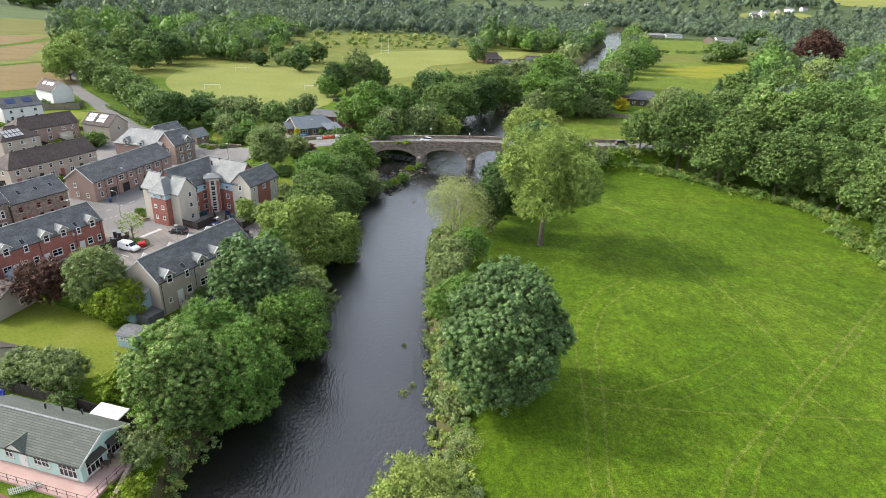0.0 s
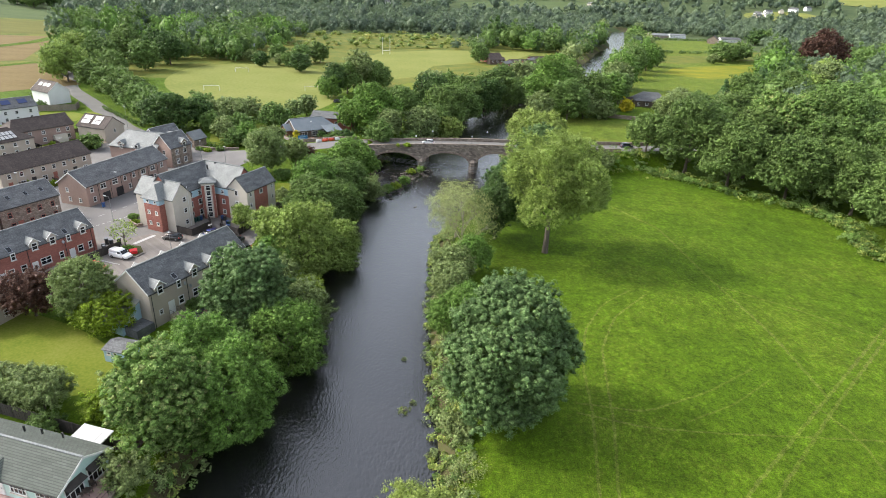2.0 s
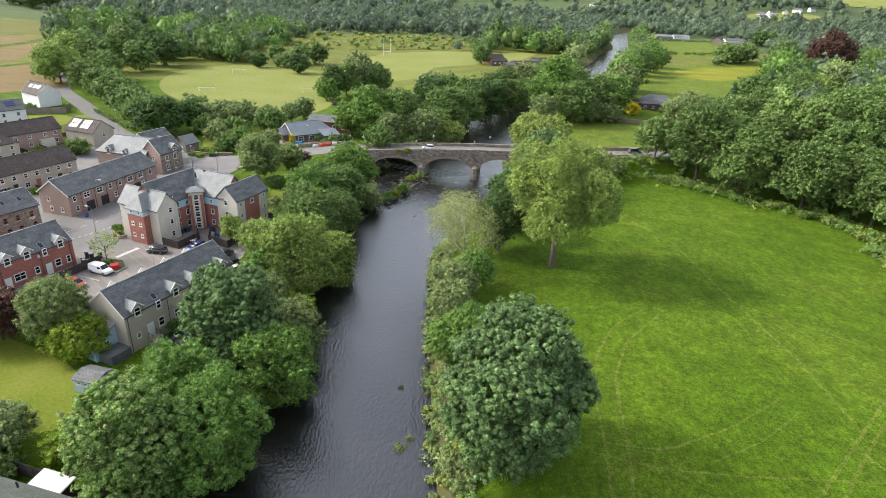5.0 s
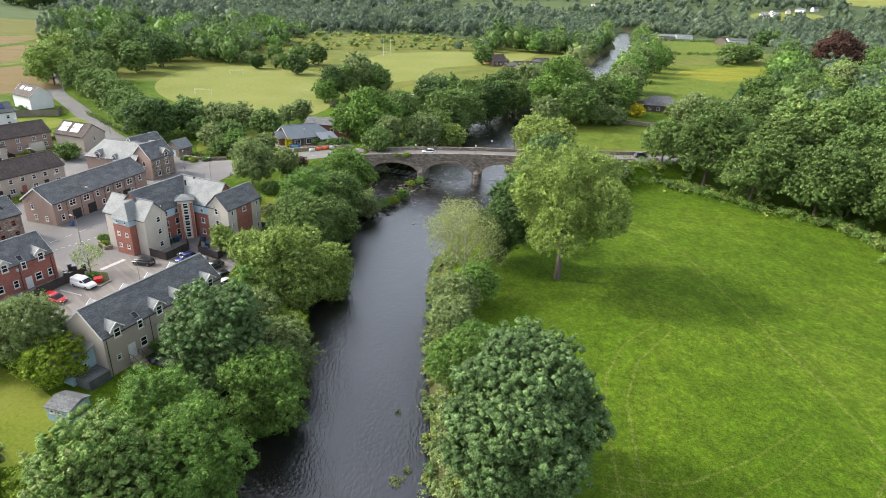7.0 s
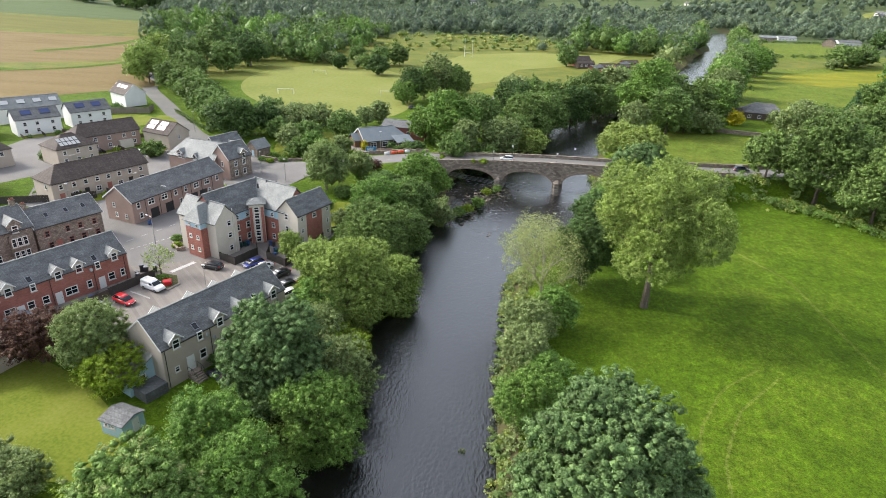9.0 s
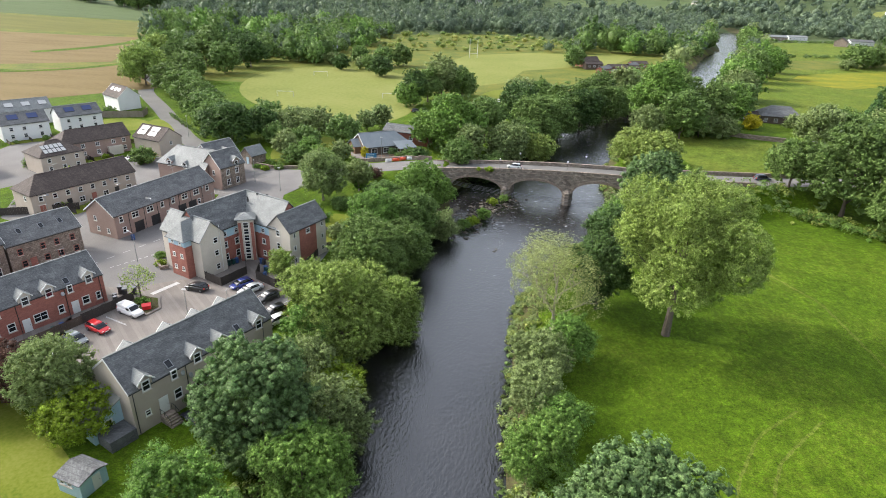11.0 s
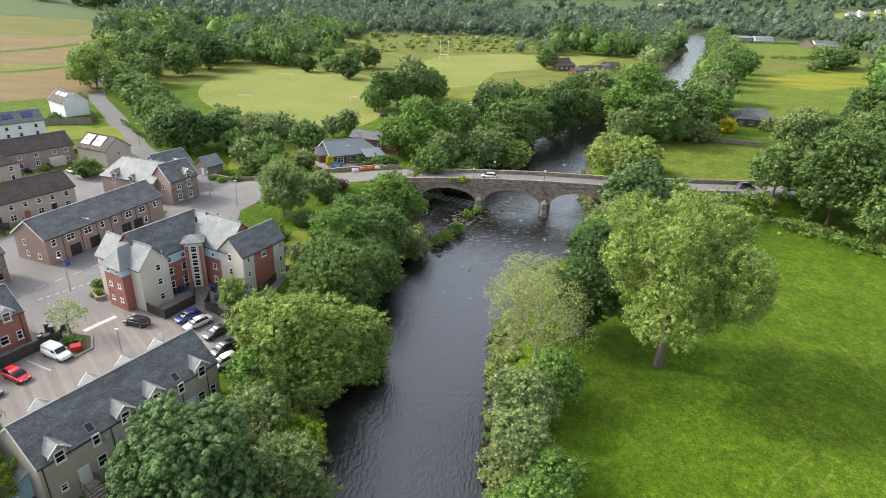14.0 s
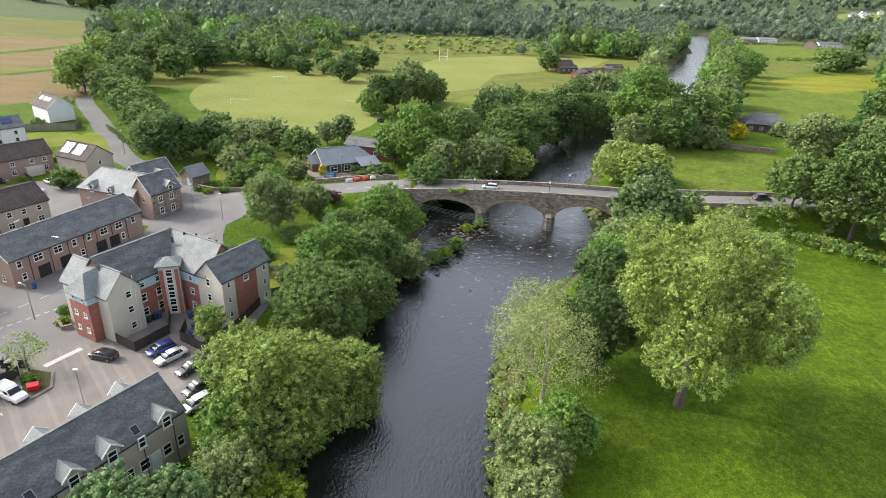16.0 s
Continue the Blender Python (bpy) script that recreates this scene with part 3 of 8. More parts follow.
ribbon("road", ROAD[:, :2].tolist(), 4.2, M["asphalt"], 0.06, "worn grey asphalt street", "road", 2)
ribbon("road", ROAD_R[:, :2].tolist(), 3.6, M["asphalt"], 0.06, "worn grey asphalt road beyond the bridge", "road", 2)
ribbon("lane", [(-62, 182), (-74, 192), (-88, 203), (-102, 214), (-136, 258), (-160, 287), (-185, 330), (-230, 420)], 3.3, M["lane"], 0.05, "pale grey asphalt lane beside the hedge trees", "road", 3)
sheet("junction", [(-68, 160), (-56, 162), (-52, 172), (-46, 186), (-58, 190), (-75, 194), (-72, 184)], M["asphalt"], 0.055, 4, "wide grey asphalt junction", "road")
sheet("car_park", [(-49, 92), (-37, 116), (-35, 123), (-44, 126), (-56, 122.5), (-63, 118), (-66, 118), (-66, 104), (-55, 92)], M["paving"], 0.05, 4, "worn reddish paved car park", "car park")
sheet("pavement", [(-72, 118), (-62, 118), (-54, 123.5), (-58, 127), (-63, 140), (-58, 160), (-54, 165), (-52, 150), (-44, 144), (-35, 142), (-33, 130), (-36, 118), (-50, 119), (-64, 112)], M["paving"], 0.035, 4, "reddish paving round the flats", "pavement")
sheet("street_ground", [(-104, 98), (-92, 92), (-74, 98), (-66, 104), (-56, 92), (-49, 88), (-46, 91), (-34, 116), (-33, 142), (-44, 146), (-52, 164), (-54, 172), (-62, 180), (-72, 186), (-84, 170), (-92, 150), (-100, 140), (-112, 128)], M["asphalt"], 0.03, 5, "worn grey street surface and footways", "road")
sheet("forecourt", [(-92, 148), (-84, 170), (-90, 200), (-112, 190), (-120, 165), (-108, 143), (-98, 140)], M["asphalt"], 0.045, 5, "grey asphalt court between the houses", "road")
sheet("estate_court", [(-128, 150), (-120, 165), (-112, 190), (-132, 208), (-150, 200), (-148, 170)], M["asphalt"], 0.04, 5, "grey asphalt estate court", "road")
sheet("garden_lawn", [(-66, 78), (-66, 90), (-58, 87), (-50, 83), (-41, 76), (-39, 68), (-52, 67)], M["lawn"], 0.06, 3, "yellowish garden lawn", "lawn")
sheet("yard", [(-66, 90), (-74, 92), (-74, 98), (-66, 108), (-63, 104), (-60, 93)], M["paving"], 0.05, 3, "paved back yard", "yard")
sheet("estate_lawn", [(-118, 207), (-132, 244), (-120, 236), (-104, 212)], M["lawn"], 0.08, 4, "mown estate lawn by the fence", "lawn")
sheet("churchyard_lawn", [(-70, 200), (-62, 196), (-52, 205), (-48, 222), (-60, 232), (-74, 222)], M["lawn"], 0.06, 4, "bright lawn among garden trees", "lawn")
sheet("gravel_bar", [(-14, 158), (-9, 160), (-3.5, 167), (-0.5, 178), (3.5, 187), (0, 190), (-5, 186), (-12, 178)], M["gravel"], 1.3, 1.5, "gravel bar below the bridge", "gravel")

# ---------------- trees ----------------
def lump(sub):
    bm = bmesh.new()
    bmesh.ops.create_icosphere(bm, subdivisions=sub, radius=1.0)
    v, f = np.array([q.co[:] for q in bm.verts]), np.array([[q.index for q in t.verts] for t in bm.faces])
    bm.free()
    return v, f


def leaves_np(rng, centres, outward, cl_r, per, leaf, loose=0.0):
    """Rosettes of leaf sprays: each tuft a leafy dome turned outward and up."""
    n = len(centres)
    c = np.repeat(centres, per, 0)
    o = np.repeat(outward, per, 0)
    d = rng.normal(size=(n * per, 3)) * (0.7 + 0.25 * loose) + o * (0.8 - 0.2 * loose) + np.array([0, 0, 0.3])
    d /= np.linalg.norm(d, axis=1)[:, None]
    rad = np.repeat(cl_r * rng.uniform(0.7, 1.25, n), per)
    p = c + d * (rad * rng.uniform(0.72 - 0.3 * loose, 1.08 + 0.25 * loose, n * per))[:, None] * np.array([1, 1, 0.8])
    nr = d * 1.0 + np.array([0, 0, 0.15]) + rng.normal(size=d.shape) * (0.3 + 0.2 * loose)
    nr /= np.linalg.norm(nr, axis=1)[:, None]
    a = np.cross(nr, rng.normal(size=d.shape))
    a /= np.linalg.norm(a, axis=1)[:, None] + 1e-9
    b_ = np.cross(nr, a)
    s = (leaf * rng.uniform(0.6, 1.35, n * per))[:, None]
    V = np.stack([p - a * s - b_ * s * 0.55, p + a * s - b_ * s * 0.55 - nr * s * 0.2, p + b_ * s * 0.95 - nr * s * 0.3], 1)
    return V.reshape(-1, 3)


OCTA = np.array([(1, 0, 0), (-1, 0, 0), (0, 1, 0), (0, -1, 0), (0, 0, 1), (0, 0, -1)], float), np.array([(0, 2, 4), (2, 1, 4), (1, 3, 4), (3, 0, 4), (2, 0, 5), (1, 2, 5), (3, 1, 5), (0, 3, 5)])


def cores_np(rng, centres, outward, r):
    """The close inner foliage of each tuft: a small uneven rounded lump."""
    n = len(centres)
    P = OCTA[0][None] * (1 + rng.normal(size=(n, 6, 1)) * 0.18) * (r * rng.uniform(0.75, 1.2, (n, 1, 1))) * np.array([1, 1, 0.8]) + (centres - outward * r * 0.25)[:, None]
    return P.reshape(-1, 3), (OCTA[1][None] + (np.arange(n) * 6)[:, None, None]).reshape(-1, 3)


def tufts_np(rng, lobes, gap, low=-0.72):
    """Evenly strewn tuft centres on the outside of the lobes, and their outward directions."""
    lobes = np.array(lobes)
    out_c, out_o = [], []
    for i, lo in enumerate(lobes):
        area = 4 * math.pi * (((lo[3] * lo[4]) ** 1.6 + (lo[3] * lo[5]) ** 1.6 + (lo[4] * lo[5]) ** 1.6) / 3) ** 0.625
        n = max(7, int(area / (gap * gap * 0.87)))
        k = np.arange(n) + 0.5
        th, zz = k * 2.39996 + rng.uniform(0, 6.28), 1 - 2 * k / n
        rr = np.sqrt(1 - zz * zz)
        d = np.column_stack([rr * np.cos(th), rr * np.sin(th), zz]) + rng.normal(size=(n, 3)) * 0.55 / math.sqrt(n)
        d /= np.linalg.norm(d, axis=1)[:, None]
        bump = 0.5 * np.sin(th * 3 + zz * 7 + i) * np.sin(zz * 5 + i * 2)
        p = lo[:3] + d * (lo[3:6] + gap * (bump + rng.uniform(-0.6, 0.55, n))[:, None])
        q = np.sqrt((((p[:, None, :] - lobes[None, :, :3]) / lobes[None, :, 3:6]) ** 2).sum(-1))
        q[:, i] = 9
        keep = (q.min(1) > 0.86) & ~((d[:, 2] < low) & (rng.random(n) < 0.6)) & (rng.random(n) > 0.14)
        o = d / lo[3:6]
        out_c.append(p[keep])
        out_o.append((o / np.linalg.norm(o, axis=1)[:, None])[keep])
    return np.concatenate(out_c), np.concatenate(out_o)


def inner_np(rng, lobes, leaf, cover=1.1):
    """Large sprays inside the lobes, which close the crown."""
    lobes = np.array(lobes)
    V = []
    for lo in lobes:
        n = max(8, int(cover * 4 * math.pi * 0.5 * lo[3] * lo[5] / (1.5 * leaf * leaf)))
        d = rng.normal(size=(n, 3))
        d /= np.linalg.norm(d, axis=1)[:, None]
        p = lo[:3] + d * lo[3:6] * rng.uniform(0.45, 0.72, n)[:, None]
        nr = d + rng.normal(size=(n, 3)) * 0.4
        a = np.cross(nr, rng.normal(size=(n, 3)))
        a /= np.linalg.norm(a, axis=1)[:, None] + 1e-9
        b_ = np.cross(nr, a)
        b_ /= np.linalg.norm(b_, axis=1)[:, None] + 1e-9
        V.append(np.stack([p - a * leaf - b_ * leaf * 0.6, p + a * leaf - b_ * leaf * 0.6, p + b_ * leaf], 1).reshape(-1, 3))
    return np.concatenate(V)


def lobes_for(rng, shape, R, zb, zt):
    """Lumps that make up a crown: x, y, z and three radii."""
    h, zc = (zt - zb) / 2, (zt + zb) / 2
    out = []
    if shape == "cone":
        for i in range(9):
            f = i / 8
            r = R * (1 - f) ** 0.8 + 0.25
            out.append((0, 0, zb + (zt - zb) * f * 0.96, r, r, (zt - zb) * 0.09 + 0.2))
        return out
    k, reach, rel, rough = {"round": (30, 0.74, 0.3, 0.15), "dense": (52, 0.82, 0.22, 0.06), "spread": (38, 0.78, 0.26, 0.2), "column": (24, 0.62, 0.4, 0.15), "dome": (34, 0.72, 0.3, 0.1), "bush": (14, 0.62, 0.4, 0.2)}[shape]
    core = {"spread": 0.55, "dense": 0.78}.get(shape, 0.68)
    out.append((0, 0, zc - h * 0.05, R * core, R * core, h * core))
    sx = rng.uniform(0.92, 1.08)
    for i in range(k):
        u = -0.85 + 1.83 * (i + 0.5) / k + rng.uniform(-0.08, 0.08)
        a = i * 2.399 + rng.uniform(-0.5, 0.5)
        c = math.sqrt(max(0.02, 1 - u * u))
        wob = rng.uniform(1 - 1.5 * rough, 1 + rough)
        rs = R * rel * rng.uniform(0.7, 1.25)
        out.append((R * reach * c * math.cos(a) * wob * sx, R * reach * c * math.sin(a) * wob / sx, zc + h * (1.02 - rel * 0.95) * u * min(wob, 1.04), rs * rng.uniform(0.8, 1.3), rs * rng.uniform(0.8, 1.3), min(rs * rng.uniform(0.6, 1.0), h * 0.5)))
    return out


def limbs_bm(rng, R, zb, zt, r0, lean=0.0, forks=6, bare=0):
    bm = bmesh.new()
    top = zb + (zt - zb) * 0.55
    pts = [Vector((0, 0, -0.5)), Vector((lean * 0.3, 0, zb * 0.5 + 0.3)), Vector((lean, 0.1, zb + 0.4)), Vector((lean * 1.2, -0.1, top))]
    rr = [r0 * 1.35, r0, r0 * 0.85, r0 * 0.35]
    for p, q, a, c in zip(pts[:-1], pts[1:], rr[:-1], rr[1:]):
        tube(bm, p, q, a, c, 8)
    for i in range(forks):
        a = i * 2.399 + rng.uniform(-0.5, 0.5)
        z0 = zb * 0.9 + (top - zb) * i / max(1, forks) * 0.8
        base = pts[2].lerp(pts[3], max(0, min(1, (z0 - pts[2].z) / max(0.1, pts[3].z - pts[2].z))))
        reach = R * rng.uniform(0.5, 0.75)
        mid = base + Vector((math.cos(a) * reach * 0.5, math.sin(a) * reach * 0.5, (zt - zb) * 0.16))
        end = base + Vector((math.cos(a) * reach, math.sin(a) * reach, (zt - zb) * rng.uniform(0.25, 0.4)))
        tube(bm, base, mid, r0 * 0.42, r0 * 0.28, 6)
        tube(bm, mid, end, r0 * 0.28, r0 * 0.08, 5)
        for j in range(bare):
            tw = mid.lerp(end, rng.uniform(0.1, 1.0))
            tip = tw + Vector((rng.uniform(-1, 1), rng.uniform(-1, 1), rng.uniform(0.2, 1.2))) * R * 0.3
            tube(bm, tw, tip, r0 * 0.1, r0 * 0.03, 4)
    return bm


TREES = 0


def tree(x, y, top, R, kind, label, shape="round", zb=None, r0=None, name="tree", category="tree", lean=0.0, thin=1.0, bare=0, bark="bark", z=None, group="", squash=1.0):
    """A tree with a trunk with limbs and a leafy crown, or a bush. top: height over the ground."""
    global TREES
    TREES += 1
    rng = np.random.default_rng(100 + TREES)
    z = hz(x, y) if z is None else z
    zb = (top * 0.07 if shape != "bush" else 0.05 * top) if zb is None else zb
    t = thing(name, pose(x, y, z, 0, 0, rng.uniform(0, 360) if not lean else 0), label, category, group)
    part("trunk" if name == "tree" else "stems", limbs_bm(rng, R, max(zb, 0.1 * top), top, r0 or max(0.08, top * 0.02), lean, 7 if name == "tree" else 4, bare), M[bark], t)
    # sprays grow coarser with the distance from the river's middle reach
    dist = math.sqrt(max(47.0, y - 53) ** 2 + x * x + 1600)
    cl = min(0.42 + 0.0021 * dist + 0.0006 * max(0.0, dist - 130), R * 0.24)
    leaf = min(0.0018 * dist, cl * 0.36)
    far = dist > 130
    rosettes = kind in ("sycamore", "cream_maple")
    core = 0.84 if rosettes else 0.66 if shape != "spread" else 0.5
    leaf *= 1.0 if rosettes or far else 0.78
    per = 9 if thin < 1 else 11 if far else 22 if rosettes else 30
    lob = lobes_for(rng, shape, R * 0.89, zb, top - cl * 0.5)
    if lean:
        lob = [(a + lean, *rest) for a, *rest in lob]
    c, o = tufts_np(rng, lob, cl * 1.5)
    if far and shape != "bush":
        up = c[:, 2] > zb + 0.33 * (top - zb)
        c, o = c[up], o[up]
    V = leaves_np(rng, c, o, cl, per, leaf, 0.0 if rosettes else 1.0)
    if thin == 1:
        V = np.concatenate([V, inner_np(rng, lob, max(leaf * 2.4, R * 0.09), 0.15 if shape == "spread" else 0.35)])
    F = np.arange(len(V)).reshape(-1, 3)
    if thin == 1:
        cv, cf = cores_np(rng, c, o, cl * core)
        V, F = np.concatenate([V, cv]), np.concatenate([F, cf + len(V)])
    V[:, 1] *= squash
    crown = new("crown" if name == "tree" else "leaves", mesh_np("crown", V, F, (M[kind],), True))
    crown.parent = t
    return t


# right bank
tree(13.2, 65.8, 20.2, 10.0, "sycamore", "large dense sycamore with grey-green leaves on the meadow", "dense", zb=-1.6, r0=0.5)
tree(28.8, 118.2, 26.3, 13.2, "ash", "tall light green ash tree with a bare trunk", "spread", zb=7.8, r0=0.55, squash=0.9)
tree(35.5, 168, 17.6, 7.4, "sycamore", "dark green sycamore beside the bridge", "dense")
tree(46.5, 175, 12.0, 5.6, "oak", "green tree below the road wall")
tree(58.0, 179.5, 6.5, 4.0, "grey_leaf", "grey-green bush below the road wall", "bush", name="bush", category="bush")
tree(28.5, 158, 12, 5.0, "grey_leaf", "pale green tree on the bank below the bridge")
tree(18.5, 125, 14.5, 5.6, "dark_leaf", "dark green alder on the river bank")
tree(21.5, 136, 16, 5.6, "dark_leaf", "dark green alder on the river bank")
tree(24, 148, 13, 5.0, "maple", "green bank tree near the bridge")
tree(10.5, 117, 15.8, 8.0, "sparse", "half-bare willow with thin spring leaves", "spread", zb=2.0, bare=12, bark="pale_bark", thin=0.4)
tree(9.8, 126, 14.0, 6.2, "sparse", "thin-leaved willow with pale bare twigs", "spread", zb=2.0, bare=11, bark="pale_bark", thin=0.4)
tree(12.5, 108, 8.5, 4.2, "maple", "green bush on the river bank", "bush", name="bush", category="bush")
tree(8.2, 104, 8.5, 4.6, "grey_leaf", "grey-green willow bush on the bank", "bush", name="bush", category="bush")
tree(7.0, 96, 9.0, 4.4, "grey_leaf", "grey-green willow bush on the bank", "bush", name="bush", category="bush")
tree(9.8, 92, 6.0, 3.8, "maple", "green bush on the bank", "bush", name="bush", category="bush")
tree(6.5, 85.5, 9.0, 4.6, "maple", "light green bush beside the sycamore", "bush", name="bush", category="bush")
tree(7.0, 62, 3.0, 2.6, "grey_leaf", "low willow scrub on the bank", "bush", name="bush", category="bush")
tree(7.2, 54.5, 3.2, 2.6, "sparse", "brownish half-dry bush on the bank", "bush", name="bush", category="bush", bare=5, thin=0.4)
tree(1.7, 46.2, 9.4, 6.0, "willow", "yellow-green willow leaning over the river", "spread", zb=1.0)
# left bank
tree(-28.9, 60.2, 15.6, 6.5, "cream_maple", "large maple with cream flower clusters", zb=-1.2)
tree(-23.3, 64.4, 16.0, 7.6, "maple", "large green maple overhanging the river", zb=-1.2)
tree(-28.0, 71.5, 11.5, 5.4, "maple", "green maple behind the river bank", zb=-1.2)
tree(-18.0, 78.5, 15.4, 5.8, "maple", "green maple overhanging the riverside", zb=-1.2)
tree(-25.0, 84.0, 16.6, 7.0, "sycamore", "pale grey-green sycamore by the cottages", zb=-1.2)
tree(-18.6, 89, 12.5, 5.8, "grey_leaf", "willow drooping over the water", zb=-1.2)
tree(-20.5, 96, 8.0, 5.0, "lime_leaf", "bright green young tree on the bank", zb=0.4)
tree(-21.8, 108.0, 15.5, 8.6, "ash", "large light green riverside tree", zb=-1.2)
tree(-16.8, 118, 11.0, 6.6, "ash", "light green tree leaning over the river", zb=-1.2)
tree(-28, 115, 10.5, 4.6, "ash", "light green tree by the parked cars", zb=0.8)
tree(-25.5, 103.0, 10.0, 4.0, "maple", "green tree behind the cottages", zb=0.5)
tree(-23.5, 97.0, 8.5, 4.2, "grey_leaf", "grey-green tree behind the cottages", zb=0.5)
tree(-31.0, 92.0, 6.0, 3.4, "maple", "green shrub below the cottages", "bush", name="bush", category="bush")
tree(-37.3, 124.5, 7.5, 2.2, "ash", "slim green tree beside the flats", "column", zb=0.8)
tree(-22.5, 130, 12.5, 7.2, "oak", "green riverside tree below the bridge", zb=-1.2)
tree(-17.8, 140, 10.5, 6.4, "oak", "dark green tree on the riverside", zb=-1.2)
tree(-25, 145, 12.5, 6.0, "maple", "green tree behind the bank", zb=0.6)
tree(-18.5, 152, 11.5, 6.4, "oak", "green tree on the riverside", zb=-1.2)
tree(-12.5, 158.5, 8.5, 4.2, "grey_leaf", "grey willow by the gravel bar", zb=0.3)
tree(-18, 169, 11.5, 6.8, "maple", "bright green tree beside the bridge", zb=-1.2)
tree(-26, 163, 8, 4.6, "oak", "green tree by the road", zb=0.5)
tree(-13.5, 178, 6, 3.6, "maple", "green bush at the bridge foot", "bush", name="bush", category="bush")
tree(-43.0, 168.5, 13.5, 6.0, "birch_leaf", "silvery birch beside the junction", "spread", zb=0.8, bark="pale_bark")
tree(-36, 177, 9.0, 4.2, "birch_leaf", "silvery young birch near the road", "column", zb=0.8, bark="pale_bark")
tree(-31, 172, 4.0, 2.4, "dark_leaf", "round dark shrub beside the road", "bush", name="bush", category="bush")
tree(-45, 152, 3.6, 2.4, "oak", "rounded green shrub in the garden", "bush", name="bush", category="bush")
tree(-39, 150, 5.0, 3.0, "maple", "green garden shrub behind the flats", "bush", name="bush", category="bush")
for x, y, s, k in ((-3.0, 172, 1.8, "maple"), (-5.5, 167, 1.6, "lime_leaf"), (-1.0, 182, 1.5, "lime_leaf"), (-7.5, 164.5, 1.6, "maple"), (1.8, 185.5, 1.4, "maple")):
    tree(x, y, s * 1.3, s, k, "green weeds on the gravel bar", "bush", name="weed_clump", category="plant", z=WATER + 0.2)
# gardens
tree(-60.5, 87.5, 8.5, 4.6, "purple_leaf", "small copper-leaved plum tree")
tree(-51.4, 86.2, 12.8, 4.6, "birch_leaf", "feathery light green birch in the garden", "column")
tree(-46.5, 83.0, 6.5, 4.2, "lime_leaf", "bright lime green shrub by the cottages", "bush", name="bush", category="bush")
tree(-50.5, 86.5, 6.0, 3.6, "lime_leaf", "bright lime green shrub", "bush", name="bush", category="bush")
tree(-46.5, 65.0, 6.5, 3.9, "grey_leaf", "grey-green garden tree by the fence")
tree(-52.0, 66.5, 4.8, 3.8, "grey_leaf", "grey-green shrub in the garden", "bush", name="bush", category="bush")
tree(-38.5, 63.5, 4.2, 2.5, "lime_leaf", "yellow-green shrub near the fence", "bush", name="bush", category="bush")
tree(-30.5, 52.5, 4.2, 2.8, "grey_leaf", "pale riverside shrub below the terrace", "bush", name="bush", category="bush")
tree(-29.5, 47, 2.6, 2.2, "lime_leaf", "low green shrub on the bank", "bush", name="bush", category="bush")
tree(-58.8, 115.5, 6.0, 2.6, "ash", "young tree in the car park island", "column", zb=1.4, thin=0.4)


def wood(rows, label):
    for x, y, top, R, kind, shape in rows:
        tree(x, y, top, R, kind, label.format({"oak": "green", "maple": "bright green", "dark_leaf": "dark green", "sycamore": "pale green", "grey_leaf": "grey-green", "ash": "light green", "willow": "pale green", "purple_leaf": "copper-leaved",
                                               "yellow_leaf": "golden", "conifer": "dark conifer", "lime_leaf": "lime green", "cream_maple": "cream-flowered", "wood_leaf": "deep green"}[kind]), shape, zb=None if shape == "cone" else -0.1 * top)


# wood at the meadow's edge
wood([(86, 182, 26, 11.5, "wood_leaf", "round"), (75, 189, 14, 7.0, "oak", "round"), (93, 168, 20, 9.5, "oak", "round"), (103, 178, 25, 10.5, "wood_leaf", "round"), (114, 183, 31, 12, "cream_maple", "round"), (105, 158, 20, 10.5, "wood_leaf", "round"), (118, 167, 24, 10, "oak", "round"),
      (134, 186, 33, 14, "oak", "round"), (117, 147, 19.5, 10.5, "wood_leaf", "round"), (132, 158, 25, 11, "oak", "round"), (115, 128, 22, 10.5, "oak", "round"), (130, 137, 24, 10.5, "wood_leaf", "round"), (146, 166, 28, 11.5, "wood_leaf", "round"), (110, 113, 15, 7.5, "wood_leaf", "round"), (124, 116, 20, 9, "oak", "round")], "{} broad tree at the meadow edge")
wood([(150, 200, 22, 9, "wood_leaf", "round"), (170, 220, 20, 9, "oak", "round"), (128, 214, 18, 8, "wood_leaf", "round"), (108, 210, 15, 7, "oak", "round"), (160, 150, 24, 9, "wood_leaf", "round"), (182, 190, 22, 9, "wood_leaf", "round"), (170, 170, 22, 9, "oak", "round"), (108, 248, 19, 7.5, "grey_leaf", "round"), (119, 255, 17, 7, "oak", "round"), (131, 244, 18, 8, "wood_leaf", "round"),
      (150, 250, 17, 8, "grey_leaf", "round"), (175, 262, 18, 9, "wood_leaf", "round"), (200, 240, 20, 9, "oak", "round"), (317, 478, 32, 19, "purple_leaf", "round"), (190, 300, 18, 9, "wood_leaf", "round"), (215, 290, 20, 10, "oak", "round"), (228, 345, 15, 7.5, "ash", "round"), (252, 372, 20, 11, "grey_leaf", "round"), (205, 330, 19, 9, "wood_leaf", "round"), (270, 400, 18, 11, "ash", "dome"), (185, 340, 15, 8, "oak", "round"),
      (145, 285, 14, 4, "conifer", "cone"), (152, 297, 15, 4, "conifer", "cone"), (139, 268, 15, 5.5, "grey_leaf", "column"), (128, 266, 13, 5, "grey_leaf", "round"), (160, 285, 16, 8, "oak", "round"), (118, 290, 6, 3.5, "grey_leaf", "bush")], "{} tree in the wood by the road")
